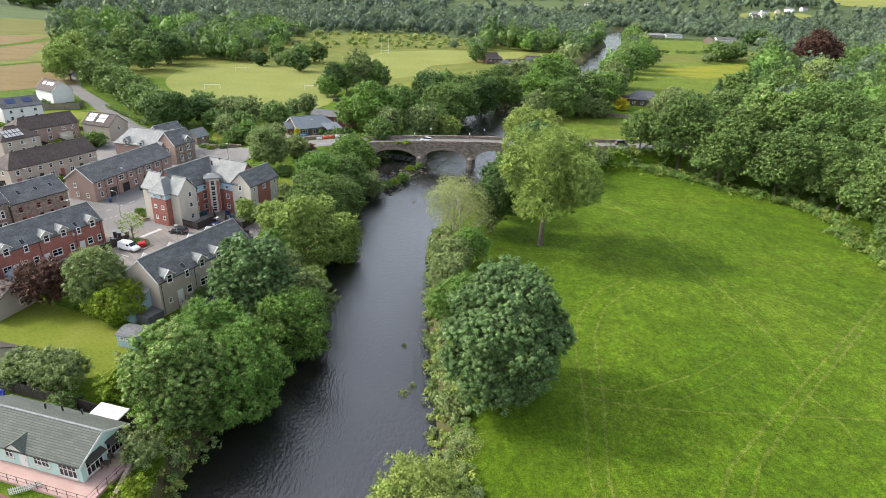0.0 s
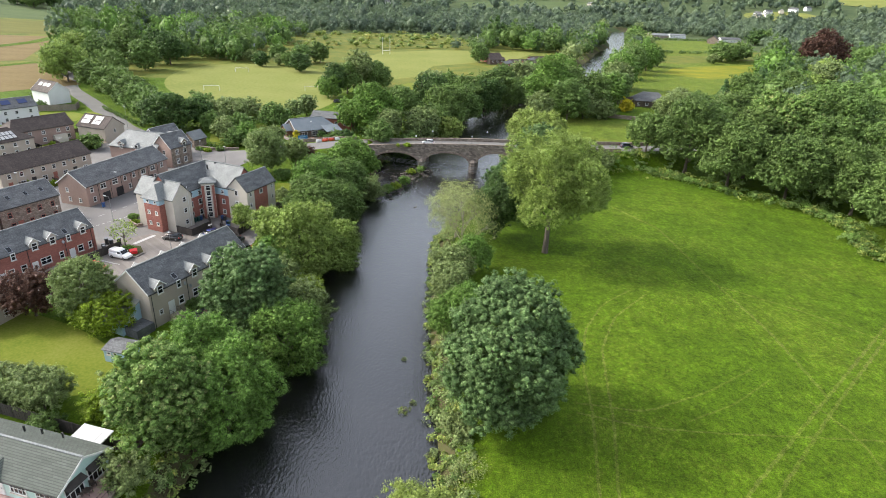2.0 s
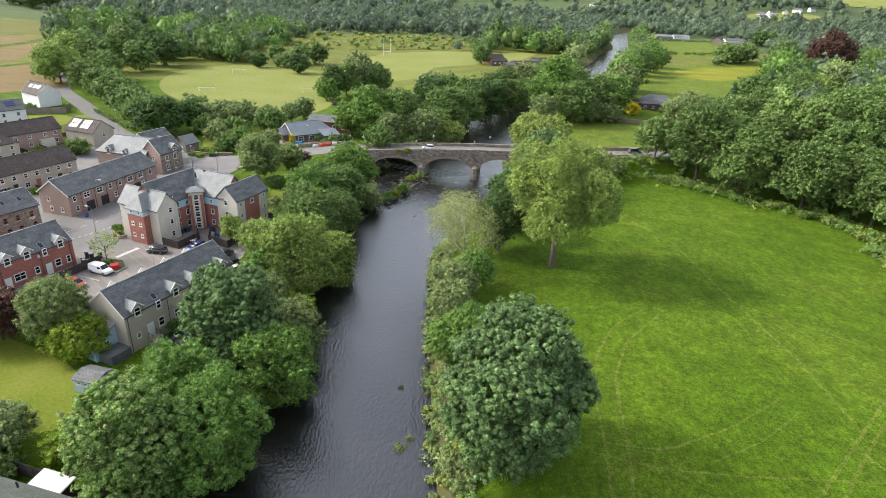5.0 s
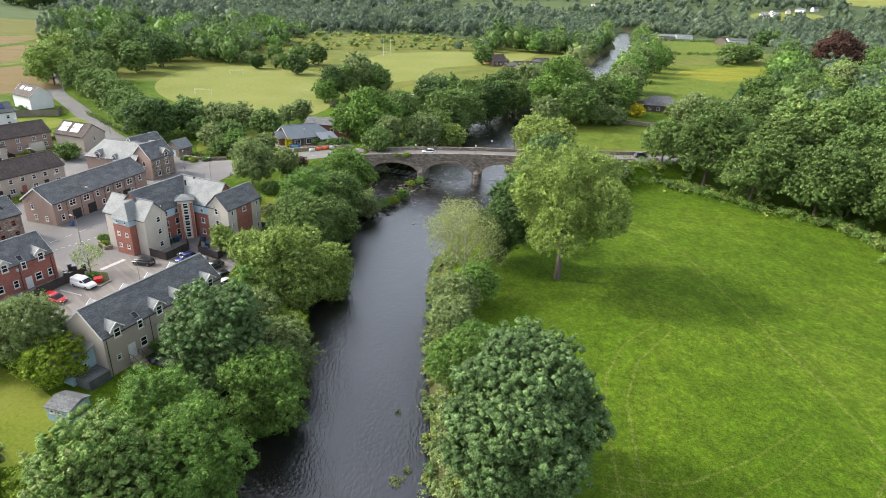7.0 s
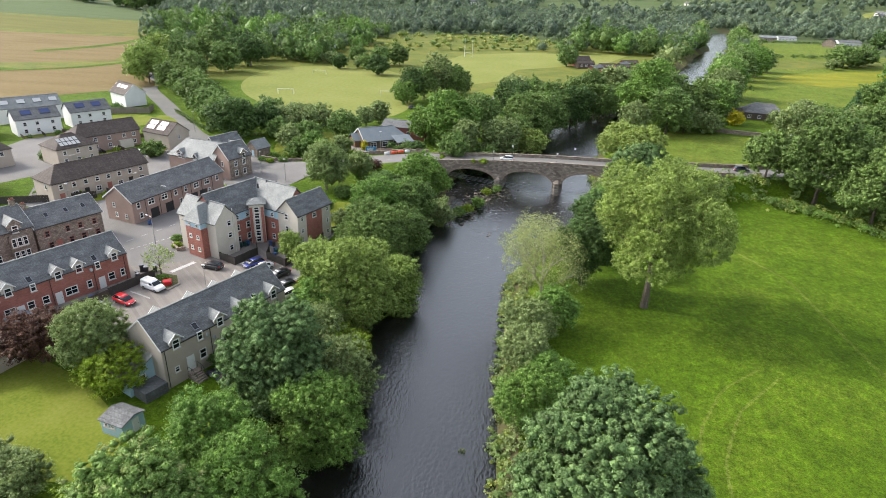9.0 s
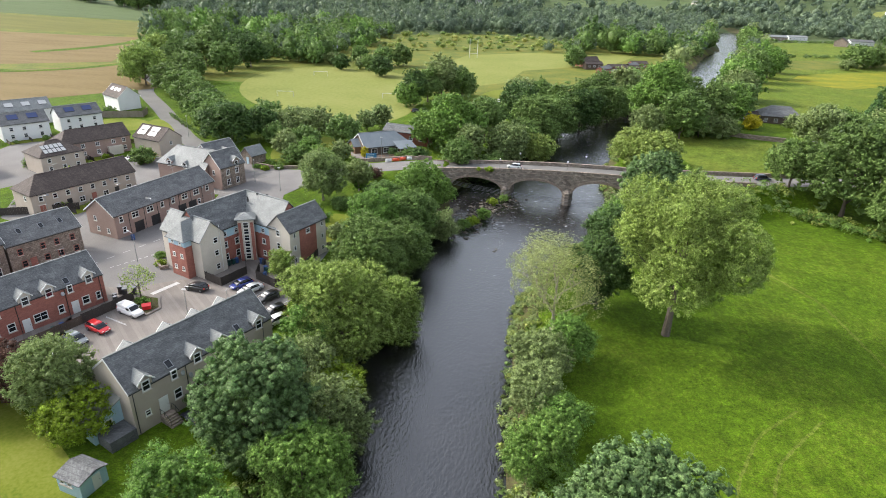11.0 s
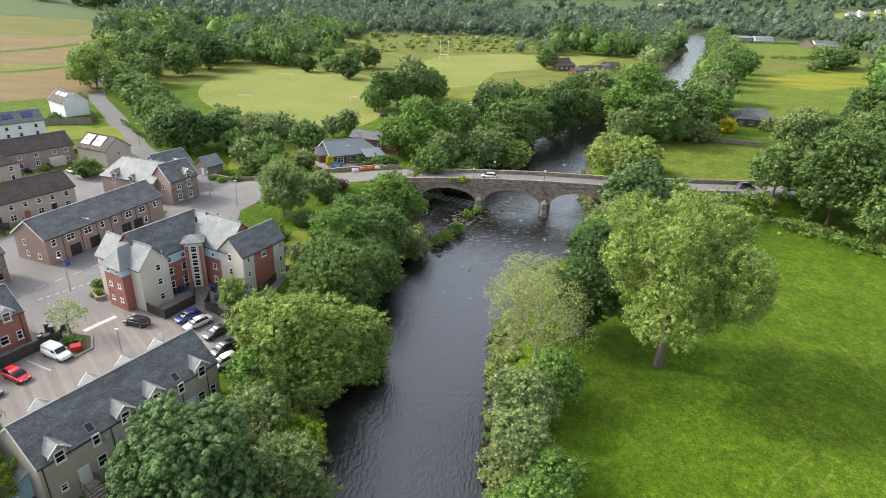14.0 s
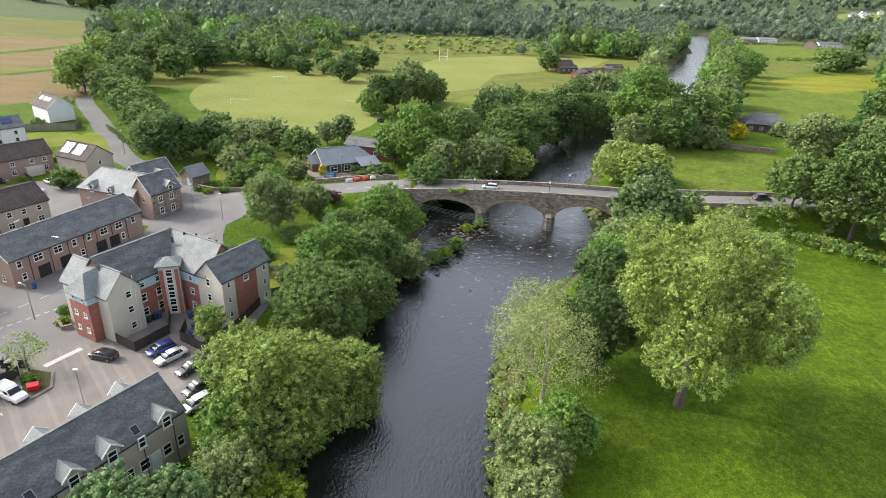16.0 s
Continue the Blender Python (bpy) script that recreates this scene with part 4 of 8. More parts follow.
# beyond the bridge
wood([(-15.8, 221, 19.5, 10, "maple", "round"), (-9.4, 212, 13.5, 5, "grey_leaf", "round"), (-24, 224, 14, 6.5, "maple", "round"), (1.5, 221, 17, 7.2, "grey_leaf", "round"), (-2, 209, 9, 5, "oak", "round"), (7, 232, 16, 7, "oak", "round"), (12.2, 228, 12, 5.2, "willow", "round"), (-6, 236, 18, 8, "oak", "round"),
      (12.0, 247, 22, 9.5, "oak", "round"), (6, 258, 20, 8, "dark_leaf", "round"), (20, 261, 19, 8, "oak", "round"), (31, 279, 20.5, 9, "dark_leaf", "round"), (6, 280, 18, 7.5, "grey_leaf", "column"), (22, 276, 20, 9, "oak", "round"), (45, 298, 19, 9, "oak", "round"), (34, 296, 18, 8, "wood_leaf", "round"), (57, 316, 17, 9, "oak", "round"),
      (70, 338, 16, 8, "oak", "round"), (58, 345, 15, 8, "grey_leaf", "round"), (44, 324, 16, 8, "wood_leaf", "round"), (16, 300, 14, 7, "oak", "round"), (84, 366, 17, 8, "oak", "round"), (96, 396, 18, 8, "maple", "round"),
      (44, 216, 11.5, 11.0, "willow", "dome"), (47, 205, 9, 5, "dark_leaf", "round"), (60, 272, 27.5, 12.5, "maple", "round"), (65, 258, 19, 9, "oak", "round"), (79, 272, 20, 9, "oak", "round"), (52, 254, 14, 6, "grey_leaf", "round"), (73, 262, 13, 6, "grey_leaf", "round"), (82, 263, 9, 5.5, "grey_leaf", "round"), (72, 292, 22, 9, "oak", "round"),
      (92, 288, 18, 8, "maple", "round"), (100, 304, 17, 7.5, "oak", "round"), (108, 328, 19, 9, "grey_leaf", "round"), (117, 352, 21, 11, "maple", "round"), (98.5, 281, 6.5, 3.4, "yellow_leaf", "round"), (44, 452, 15, 7, "oak", "round"), (134, 398, 18, 9, "oak", "round"), (150, 424, 19, 9, "oak", "round"), (166, 446, 20, 9, "maple", "round"), (182, 476, 18, 8, "oak", "round"), (262, 528, 17, 12, "oak", "round"), (278, 540, 16, 11, "wood_leaf", "round"), (292, 556, 15, 10, "oak", "round"), (246, 512, 9, 5, "grey_leaf", "round"), (208, 560, 9, 4.5, "oak", "round"), (240, 700, 18, 9, "wood_leaf", "round"), (228, 660, 19, 10, "oak", "round"), (214, 620, 18, 9, "oak", "round"), (404, 742, 18, 11, "dark_leaf", "round"), (424, 756, 18, 11, "oak", "round")],
     "{} tree beside the upper river")
# park, lane and gardens
wood([(-29.5, 311, 22.5, 8.2, "grey_leaf", "round"), (-40, 296, 17, 6, "dark_leaf", "round"), (-42.4, 291, 10.8, 6, "maple", "round"), (-24, 325, 15, 7.5, "dark_leaf", "round"), (-35, 304, 17, 7, "oak", "round"), (-20, 312, 16, 7, "oak", "round"), (-71, 372, 12, 6.2, "dark_leaf", "round"), (-98, 389, 9.8, 4.8, "dark_leaf", "round"), (-88, 396, 8, 3.5, "grey_leaf", "round"), (-82, 392, 10, 4.5, "oak", "round"),
      (-77, 412, 13, 7, "oak", "round"), (-66, 418, 14, 7, "wood_leaf", "round"), (-94, 420, 12, 6, "oak", "round"), (-110, 412, 8, 4.5, "grey_leaf", "round"), (-120, 418, 7, 4.5, "grey_leaf", "bush"), (-49, 243, 8.5, 3.5, "grey_leaf", "column"), (-45.7, 250, 9.6, 4.3, "grey_leaf", "round"), (-52.5, 224, 10, 6.2, "oak", "round"), (-72, 230, 10.5, 7.8, "grey_leaf", "round"), (-62, 214, 7.5, 5.5, "oak", "round"),
      (-87.4, 215, 14.2, 9.2, "dark_leaf", "round"), (-79.5, 224, 10.8, 5.5, "dark_leaf", "round"), (-98, 226, 12, 7.5, "oak", "round"), (-106, 238, 13, 8.0, "oak", "round"), (-115, 250, 13.5, 8.5, "wood_leaf", "round"), (-124, 262, 14, 8.5, "oak", "round"), (-134, 274, 14.5, 9, "oak", "round"), (-146, 288, 15.5, 10, "wood_leaf", "round"),
      (-171, 306, 19, 11.5, "ash", "spread"), (-186, 330, 18, 9.5, "oak", "round"), (-158, 322, 15, 9, "oak", "round"), (-172, 345, 19, 10, "wood_leaf", "round"), (-192, 354, 20, 10, "ash", "round"), (-154, 354, 17, 9, "oak", "round"), (-150, 380, 20, 10, "dark_leaf", "round"), (-176, 378, 21, 10, "oak", "round"), (-205, 385, 20, 10, "oak", "round"), (-165, 405, 20, 10, "dark_leaf", "round"), (-190, 415, 21, 10, "oak", "round"), (-66, 206, 8, 4.5, "grey_leaf", "round"), (-58, 204, 7, 3.5, "maple", "round"),
      (-74, 218, 7, 4, "oak", "round"), (-60, 197, 6, 3.5, "oak", "round"), (-52, 196, 6, 3.2, "maple", "round"), (-101, 187, 5.5, 3.2, "oak", "round"), (-48, 205, 6, 3.0, "grey_leaf", "round"), (-24, 206, 4, 2.6, "dark_leaf", "bush"), (-28, 210, 4, 2.4, "oak", "bush"), (-41.4, 206.5, 4.6, 1.2, "yellow_leaf", "column"), (-46.6, 206.5, 2.8, 0.9, "yellow_leaf", "column"), (-520, 775, 22, 13, "dark_leaf", "round"), (-545, 790, 20, 11, "oak", "round"), (-470, 765, 22, 13, "dark_leaf", "round"), (-440, 745, 22, 13, "oak", "round"), (-425, 760, 22, 12, "dark_leaf", "round"), (-455, 790, 20, 12, "oak", "round"), (-5, 203.5, 8, 4.6, "dark_leaf", "round"), (-12, 201, 9, 5, "oak", "round"), (-66, 240, 8, 5, "grey_leaf", "round"), (-84, 238, 10, 6, "oak", "round")],
     "{} tree near the playing field")

# ---------------- far woods: one mass of trees ----------------
def crown_kinds(seed, clumps, each, leaf):
    """A few far crowns of unit radius: clumps of leaf sprays round a close core."""
    rng = np.random.default_rng(seed)
    out = []
    for k in range(9):
        lob = lobes_for(rng, ("round", "round", "dome", "round", "column", "round", "spread", "dense", "round")[k], 0.95, 0.0, 1.7)
        c, o = tufts_np(rng, lob, 0.34, 2.0)
        pick = rng.permutation(len(c))
        pick = np.resize(pick[c[pick, 2] > 0.3], clumps)
        core, cf = lump(1)
        core = core * np.array([0.66, 0.66, 0.62]) * (1 + rng.normal(size=(len(core), 1)) * 0.1) + np.array([0, 0, 0.86])
        L = leaves_np(rng, c[pick], o[pick], 0.2, each, leaf, 0.3)
        out.append(np.concatenate([core, L]))
        F = np.concatenate([cf, np.arange(len(L)).reshape(-1, 3) + len(core)])
    return np.array(out), F


def forest(name, count, region, size, detail, mats, label, seed, keep, tall=(0.85, 1.25)):
    """A mass of far trees, each a lumpy leafy crown."""
    rng = np.random.default_rng(seed)
    x0, x1, y0, y1 = region
    P = np.column_stack([rng.uniform(x0, x1, count * 8), rng.uniform(y0, y1, count * 8)])
    P = P[keep(P[:, 0], P[:, 1])][:count]
    n_ = len(P)
    z = height(P[:, 0], P[:, 1])
    R = rng.uniform(size[0], size[1], n_) * rng.choice([0.6, 0.85, 1.0, 1.2], n_)
    H = R * rng.uniform(tall[0], tall[1], n_) * rng.choice([1.0, 1.0, 1.25], n_)
    kinds, F = crown_kinds(seed, *detail)
    k = rng.integers(0, len(kinds), n_)
    a = rng.uniform(0, 6.28, n_)
    ca, sa = np.cos(a)[:, None], np.sin(a)[:, None]
    U = kinds[k]
    V = np.stack([P[:, :1] + R[:, None] * (U[..., 0] * ca - U[..., 1] * sa), P[:, 1:] + R[:, None] * (U[..., 0] * sa + U[..., 1] * ca), z[:, None] + H[:, None] * U[..., 2]], -1)
    F = (F[None] + (np.arange(n_) * U.shape[1])[:, None, None])
    me = mesh_np(name, V, F.reshape(-1, 3), [M[m] for m in mats], True)
    me.polygons.foreach_set("material_index", np.repeat(rng.integers(0, len(mats), n_), F.shape[1]).astype(np.int32))
    return tagged(new(name, me), label, "woodland", kind="stuff")


HILL = [[(60, 1300), (330, 1290), (420, 1470), (90, 1480)], [(620, 1180), (760, 1170), (800, 1290), (660, 1300)], [(-430, 1150), (-290, 1150), (-260, 1450), (-500, 1450)], [(900, 1300), (1500, 1350), (1700, 1700), (950, 1600)], [(-1100, 1000), (-620, 900), (-560, 1250), (-1000, 1500)],
        [(-350, 1700), (-100, 1720), (80, 1800), (60, 2300), (-400, 2400)]]
for k, pts in enumerate(HILL):
    sheet("hill_field", pts, M["pitch"] if k % 2 else M["crop"], 1.0, 60, "pale green field on the far hillside", "field")
HAMLET = [(630, 1195), (700, 1185), (830, 1285), (830, 1335), (700, 1310)]
FIELDS = [[(-150, 285), (-150, 380), (-115, 405), (-60, 390), (-50, 400), (-32, 500), (18, 540), (110, 545), (80, 470), (10, 415), (0, 330), (-36, 265)], [(-160, 285), (-150, 330), (-215, 375), (-290, 520), (-350, 640), (-700, 560), (-700, 150), (-200, 150)],
          [(105, 310), (120, 390), (160, 480), (212, 560), (222, 620), (270, 750), (430, 810), (340, 560), (270, 480), (170, 300)], [(-330, 610), (-700, 480), (-1300, 560), (-1200, 900), (-620, 900), (-480, 830), (-385, 700)], [(44, 400), (50, 450), (88, 478), (104, 470), (86, 430), (76, 396)], [(262, 740), (330, 700), (420, 720), (430, 840), (285, 850)], HAMLET] + HILL


def wild(x, y, pad=4.0):
    ok = np.ones(np.shape(x), bool)
    for p in FIELDS:
        ok &= ~inside(x, y, p)
    d, hw = along(RIVER, x, y)
    return ok & (d > hw + pad)


HEATH = [(-110, 495), (-50, 510), (60, 560), (70, 640), (-10, 700), (-110, 640)]
in_view = lambda x, y: np.abs(x + 0.04 * y) < 0.92 * y + 40
near_w = lambda x, y: wild(x, y) & in_view(x, y) & ~inside(x, y, HEATH) & ((y > 540) | (x < -110) & (y > 395) | (x > 175) & (y > 235 + 0.0 * x))
forest("woodland", 1000, (-420, 560, 235, 640), (4.8, 8.0), (64, 5, 0.12), ("oak", "wood_leaf", "dark_leaf", "maple", "hazy_leaf", "wood_leaf"), "mixed green woodland beyond the fields", 5, near_w)
forest("woodland", 3300, (-900, 1100, 600, 1150), (4.5, 8.0), (37, 3, 0.165), ("hazy_leaf", "hazy_dark_leaf", "hazy_leaf", "hazy_leaf", "hazy_dark_leaf", "hazy_leaf"), "mixed green woodland on the valley floor", 6, lambda x, y: wild(x, y) & in_view(x, y) & ~inside(x, y, HEATH))
forest("woodland", 4300, (-2300, 2500, 1100, 2700), (6.5, 11), (21, 2, 0.24), ("hazy_leaf", "hazy_dark_leaf", "hazy_dark_leaf", "hazy_leaf"), "distant dark green woods on the hills", 7, lambda x, y: wild(x, y) & in_view(x, y) & (np.sin(x * 0.004 + 1) + np.sin(y * 0.005 + x * 0.002) > -1.3))
forest("riverside_trees", 190, (60, 420, 330, 900), (4.0, 7.0), (90, 5, 0.1), ("oak", "maple", "grey_leaf", "dark_leaf"), "green trees lining the far river", 8, lambda x, y: (lambda d: (d[0] > d[1] + 3) & (d[0] < d[1] + 17))(along(RIVER, x, y)))
forest("heath_scrub", 200, (-110, 70, 495, 700), (1.2, 4.2), (30, 3, 0.13), ("scrub_leaf", "oak", "scrub_leaf"), "scattered gorse and scrub on rough ground", 9, lambda x, y: inside(x, y, HEATH), (0.4, 0.8))


def verge(name, rows, count, off, size, leaf, mats, label, seed):
    """Low leafy growth along the river's edges."""
    rng = np.random.default_rng(seed)
    V, mi_ = [], []
    for side, y0, y1, k in rows:
        y = rng.uniform(y0, y1, k)
        x0 = np.interp(y, RIVER[:, 1], RIVER[:, 0])
        hw_ = np.interp(y, RIVER[:, 1], RIVER[:, 2])
        x = x0 + side * (hw_ + rng.uniform(off[0], off[1], k))
        z = height(x, y)
        s = rng.uniform(size[0], size[1], k)
        c = np.column_stack([x, y, z + s * 0.35])
        o = np.column_stack([rng.normal(size=(k, 2)) * 0.3, np.ones(k)])
        for i in range(k):
            V.append(leaves_np(rng, c[i:i + 1], o[i:i + 1], s[i], count, leaf))
            mi_ += [int(rng.integers(0, len(mats)))] * count
    V = np.concatenate(V)
    me = mesh_np(name, V, np.arange(len(V)).reshape(-1, 3), [M[m] for m in mats])
    me.polygons.foreach_set("material_index", np.array(mi_, dtype=np.int32))
    return tagged(new(name, me), label, "vegetation", kind="stuff")


verge("bank_growth", ((1, 30, 160, 700), (-1, 30, 160, 500), (1, 160, 300, 260), (-1, 195, 300, 220)), 46, (-0.6, 4.2), (0.5, 1.3), 0.2, ("oak", "grey_leaf", "grey_leaf", "scrub_leaf"), "rank grass and weeds along the river banks", 12)


def undergrowth(name, line, count, width, size, per, leaf, mats, label, seed):
    rng = np.random.default_rng(seed)
    line = np.array(line, float)
    t_ = rng.uniform(0, len(line) - 1.001, count)
    k = t_.astype(int)
    p = line[k] + (line[k + 1] - line[k]) * (t_ - k)[:, None] + rng.normal(size=(count, 2)) * width
    s_ = rng.uniform(size[0], size[1], count)
    c = np.column_stack([p, height(p[:, 0], p[:, 1]) + s_ * 0.4])
    o = np.column_stack([rng.normal(size=(count, 2)) * 0.4, np.ones(count)])
    V = np.concatenate([leaves_np(rng, c[i:i + 1], o[i:i + 1], s_[i], per, leaf) for i in range(count)])
    me = mesh_np(name, V, np.arange(len(V)).reshape(-1, 3), [M[m] for m in mats])
    me.polygons.foreach_set("material_index", np.repeat(rng.integers(0, len(mats), count), per).astype(np.int32))
    return tagged(new(name, me), label, "undergrowth", kind="stuff")


undergrowth("field_hedge", [(226, 584), (240, 590), (266, 598), (288, 609), (312, 621), (345, 636)], 90, 2.0, (1.2, 2.6), 40, 0.5, ("oak", "wood_leaf"), "green hedge between the pastures", 22)
undergrowth("field_hedge", [(268, 752), (290, 762), (315, 770), (346, 772), (372, 760)], 70, 2.5, (1.2, 2.6), 40, 0.6, ("oak", "wood_leaf"), "green hedge before the farm", 23)
undergrowth("lane_hedge", [(-166, 268), (-164, 280), (-166, 292)], 30, 1.2, (0.8, 1.6), 40, 0.3, ("oak", "grey_leaf"), "low hedge beside the lane", 24)
undergrowth("wood_undergrowth", [(50, 174), (60, 181), (70, 185), (80, 175), (90, 165), (98, 156), (108, 148), (109, 138), (106, 126), (104, 115), (110, 104)], 420, 2.2, (0.5, 2.1), 60, 0.22, ("oak", "scrub_leaf", "maple", "oak"), "leafy undergrowth along the wood edge", 21)

# ---------------- buildings ----------------
_meshes = {}


def shared(key, make, mat):
    if key not in _meshes:
        bm = make()
        me = bpy.data.meshes.new(key[0])
        bmesh.ops.recalc_face_normals(bm, faces=bm.faces)
        bm.to_mesh(me)
        bm.free()
        me.materials.append(mat)
        _meshes[key] = me
    return _meshes[key]


def frame_bm(w, h, bars):
    """A window frame in one piece: border, upright bars and a middle rail."""
    t = 0.12
    xs = [-w / 2, -w / 2 + t]
    for i in range(1, bars + 1):
        x = -w / 2 + w * i / (bars + 1)
        xs += [x - 0.035, x + 0.035]
    xs += [w / 2 - t, w / 2]
    zs = [0, t] + ([h * 0.52, h * 0.52 + 0.07] if h > 0.7 else []) + [h - t, h]
    bm = bmesh.new()
    v = {(i, k, q): bm.verts.new((x, y, z)) for i, x in enumerate(xs) for k, z in enumerate(zs) for q, y in enumerate((-0.06, 0.06))}
    solid = lambda i, k: 0 <= i < len(xs) - 1 and 0 <= k < len(zs) - 1 and not (i % 2 and k % 2)
    for i in range(len(xs) - 1):
        for k in range(len(zs) - 1):
            if not solid(i, k):
                continue
            bm.faces.new([v[i, k, 0], v[i + 1, k, 0], v[i + 1, k + 1, 0], v[i, k + 1, 0]])
            bm.faces.new([v[i, k, 1], v[i, k + 1, 1], v[i + 1, k + 1, 1], v[i + 1, k, 1]])
            for (a_, c_), (e0, e1) in (((i, k - 1), ((i, k), (i + 1, k))), ((i + 1, k), ((i + 1, k), (i + 1, k + 1))), ((i, k + 1), ((i + 1, k + 1), (i, k + 1))), ((i - 1, k), ((i, k + 1), (i, k)))):
                if not solid(a_, c_):
                    bm.faces.new([v[e0[0], e0[1], 0], v[e0[0], e0[1], 1], v[e1[0], e1[1], 1], v[e1[0], e1[1], 0]])
    return bm


def window(hs, side, u, z, w=0.95, h=1.25, bars=0, name="window", inset=0.0, m=None, frame_mat="upvc"):
    """A framed pane on a wall of a house: side f, r, b or l, u metres from the wall's middle, z its sill."""
    L, W = hs["L"], hs["W"]
    px_, py_, a = {"f": (u, -W / 2 + inset, 0), "r": (L / 2 - inset, u, 90), "b": (-u, W / 2 - inset, 180), "l": (-L / 2 + inset, -u, -90)}[side]
    fr = new(name, shared(("window", w, h, bars, frame_mat), lambda: frame_bm(w, h, bars), M[frame_mat]))
    fr.parent, fr.matrix_basis = hs["ob"], m or pose(px_, py_, z, 0, 0, a)
    pane = new("pane", shared(("pane", w, h), lambda: boxes((-w / 2 + 0.1, w / 2 - 0.1, -0.012, 0.03, 0.1, h - 0.1)), M["glass"]))
    pane.parent = fr
    sill = new("sill", shared(("sill", w), lambda: boxes((-w / 2 - 0.08, w / 2 + 0.08, -0.16, 0.04, -0.1, -0.004)), M["cream"]))
    sill.parent = fr
    return fr


def door(hs, side, u, w=0.95, h=2.05, mat="upvc", z=0.05):
    L, W = hs["L"], hs["W"]
    px_, py_, a = {"f": (u, -W / 2, 0), "r": (L / 2, u, 90), "b": (-u, W / 2, 180), "l": (-L / 2, -u, -90)}[side]
    d = part("door", boxes((-w / 2 - 0.08, w / 2 + 0.08, -0.05, 0.05, 0, h + 0.1), (-w / 2, w / 2, -0.08, -0.05, 0.03, h)), M[mat], hs["ob"])
    d.matrix_basis = pose(px_, py_, z, 0, 0, a)
    k = part("handle", boxes((w / 2 - 0.15, w / 2 - 0.1, -0.14, -0.08, 0.95, 1.1)), M["metal"], d)
    return d


def slab(bm, pts, t=0.16):
    top = [bm.verts.new(p) for p in pts]
    bot = [bm.verts.new((p[0], p[1], p[2] - t)) for p in pts]
    bm.faces.new(top)
    bm.faces.new(bot[::-1])
    k = len(pts)
    for i in range(k):
        bm.faces.new((top[i], bot[i], bot[(i + 1) % k], top[(i + 1) % k]))


def house(x, y, a, L, W, e, r, wall, roof, label, name="house", category="house", hl=0.0, hr=0.0, z=None, over=0.3, cap=True, barge=True, other_roof=None, group=""):
    """A house with a pitched roof; hl, hr: how far the roof is hipped at either end."""
    z = hz(x, y) if z is None else z
    ob = thing(name, pose(x, y, z, 0, 0, a), label, category, group)
    hs = dict(ob=ob, L=L, W=W, e=e, r=r, a=a)
    l2, w2 = L / 2, W / 2
    slope = (r - e) / w2
    bm = bmesh.new()
    pts = [(-l2, -w2, -0.8), (l2, -w2, -0.8), (l2, w2, -0.8), (-l2, w2, -0.8), (-l2, -w2, e), (l2, -w2, e), (l2, w2, e), (-l2, w2, e), (-l2 + hl, 0, r - 0.12), (l2 - hr, 0, r - 0.12)]
    poly(bm, pts, [(3, 2, 1, 0), (0, 1, 5, 4), (2, 3, 7, 6), (1, 2, 6, 9, 5) if not hr else (1, 2, 6, 5), (3, 0, 4, 8, 7) if not hl else (3, 0, 4, 7), (4, 5, 9, 8), (6, 7, 8, 9)] + ([(5, 6, 9)] if hr else []) + ([(7, 4, 8)] if hl else []))
    part("wall", bm, M[wall], ob)
    o, zd = over, e - over * slope + 0.12
    ol, orr = l2 + o, l2 + o
    A, B, C, D = (-ol, -w2 - o, zd), (orr, -w2 - o, zd), (orr, w2 + o, zd), (-ol, w2 + o, zd)
    R1, R2 = (-ol + (hl + o if hl else 0), 0, r + 0.12), (orr - (hr + o if hr else 0), 0, r + 0.12)
    bm = bmesh.new()
    slab(bm, [A, B, R2, R1])
    if not other_roof:
        slab(bm, [C, D, R1, R2])
    if hl:
        slab(bm, [D, A, R1])
    if hr:
        slab(bm, [B, C, R2])
    roof_ob = part("roof", bm, M[roof], ob)
    # the back slope can have a material of its own
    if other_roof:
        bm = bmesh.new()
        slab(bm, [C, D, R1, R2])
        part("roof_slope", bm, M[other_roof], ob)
    if cap:
        part("ridge_cap", boxes((R1[0], R2[0], -0.13, 0.13, r + 0.06, r + 0.2)), M["pale_slate"] if roof != "brown_tile" else M[roof], ob)
    if barge:
        for s, hip in ((-1, hl), (1, hr)):
            if not hip:
                for q in (A, C):
                    bm = bmesh.new()
                    x0 = s * (l2 + o)
                    slab(bm, [(x0 - 0.04, q[1], zd), (x0 + 0.04, q[1], zd), (x0 + 0.04, 0, r + 0.12), (x0 - 0.04, 0, r + 0.12)], 0.28)
                    part("bargeboard", bm, M["upvc"], ob)
    for q in (-1, 1):
        part("gutter", boxes((-l2 - 0.1, l2 + 0.1, q * (w2 + o) - 0.07, q * (w2 + o) + 0.07, zd - 0.2, zd - 0.08)), M["black"], ob)
    return hs


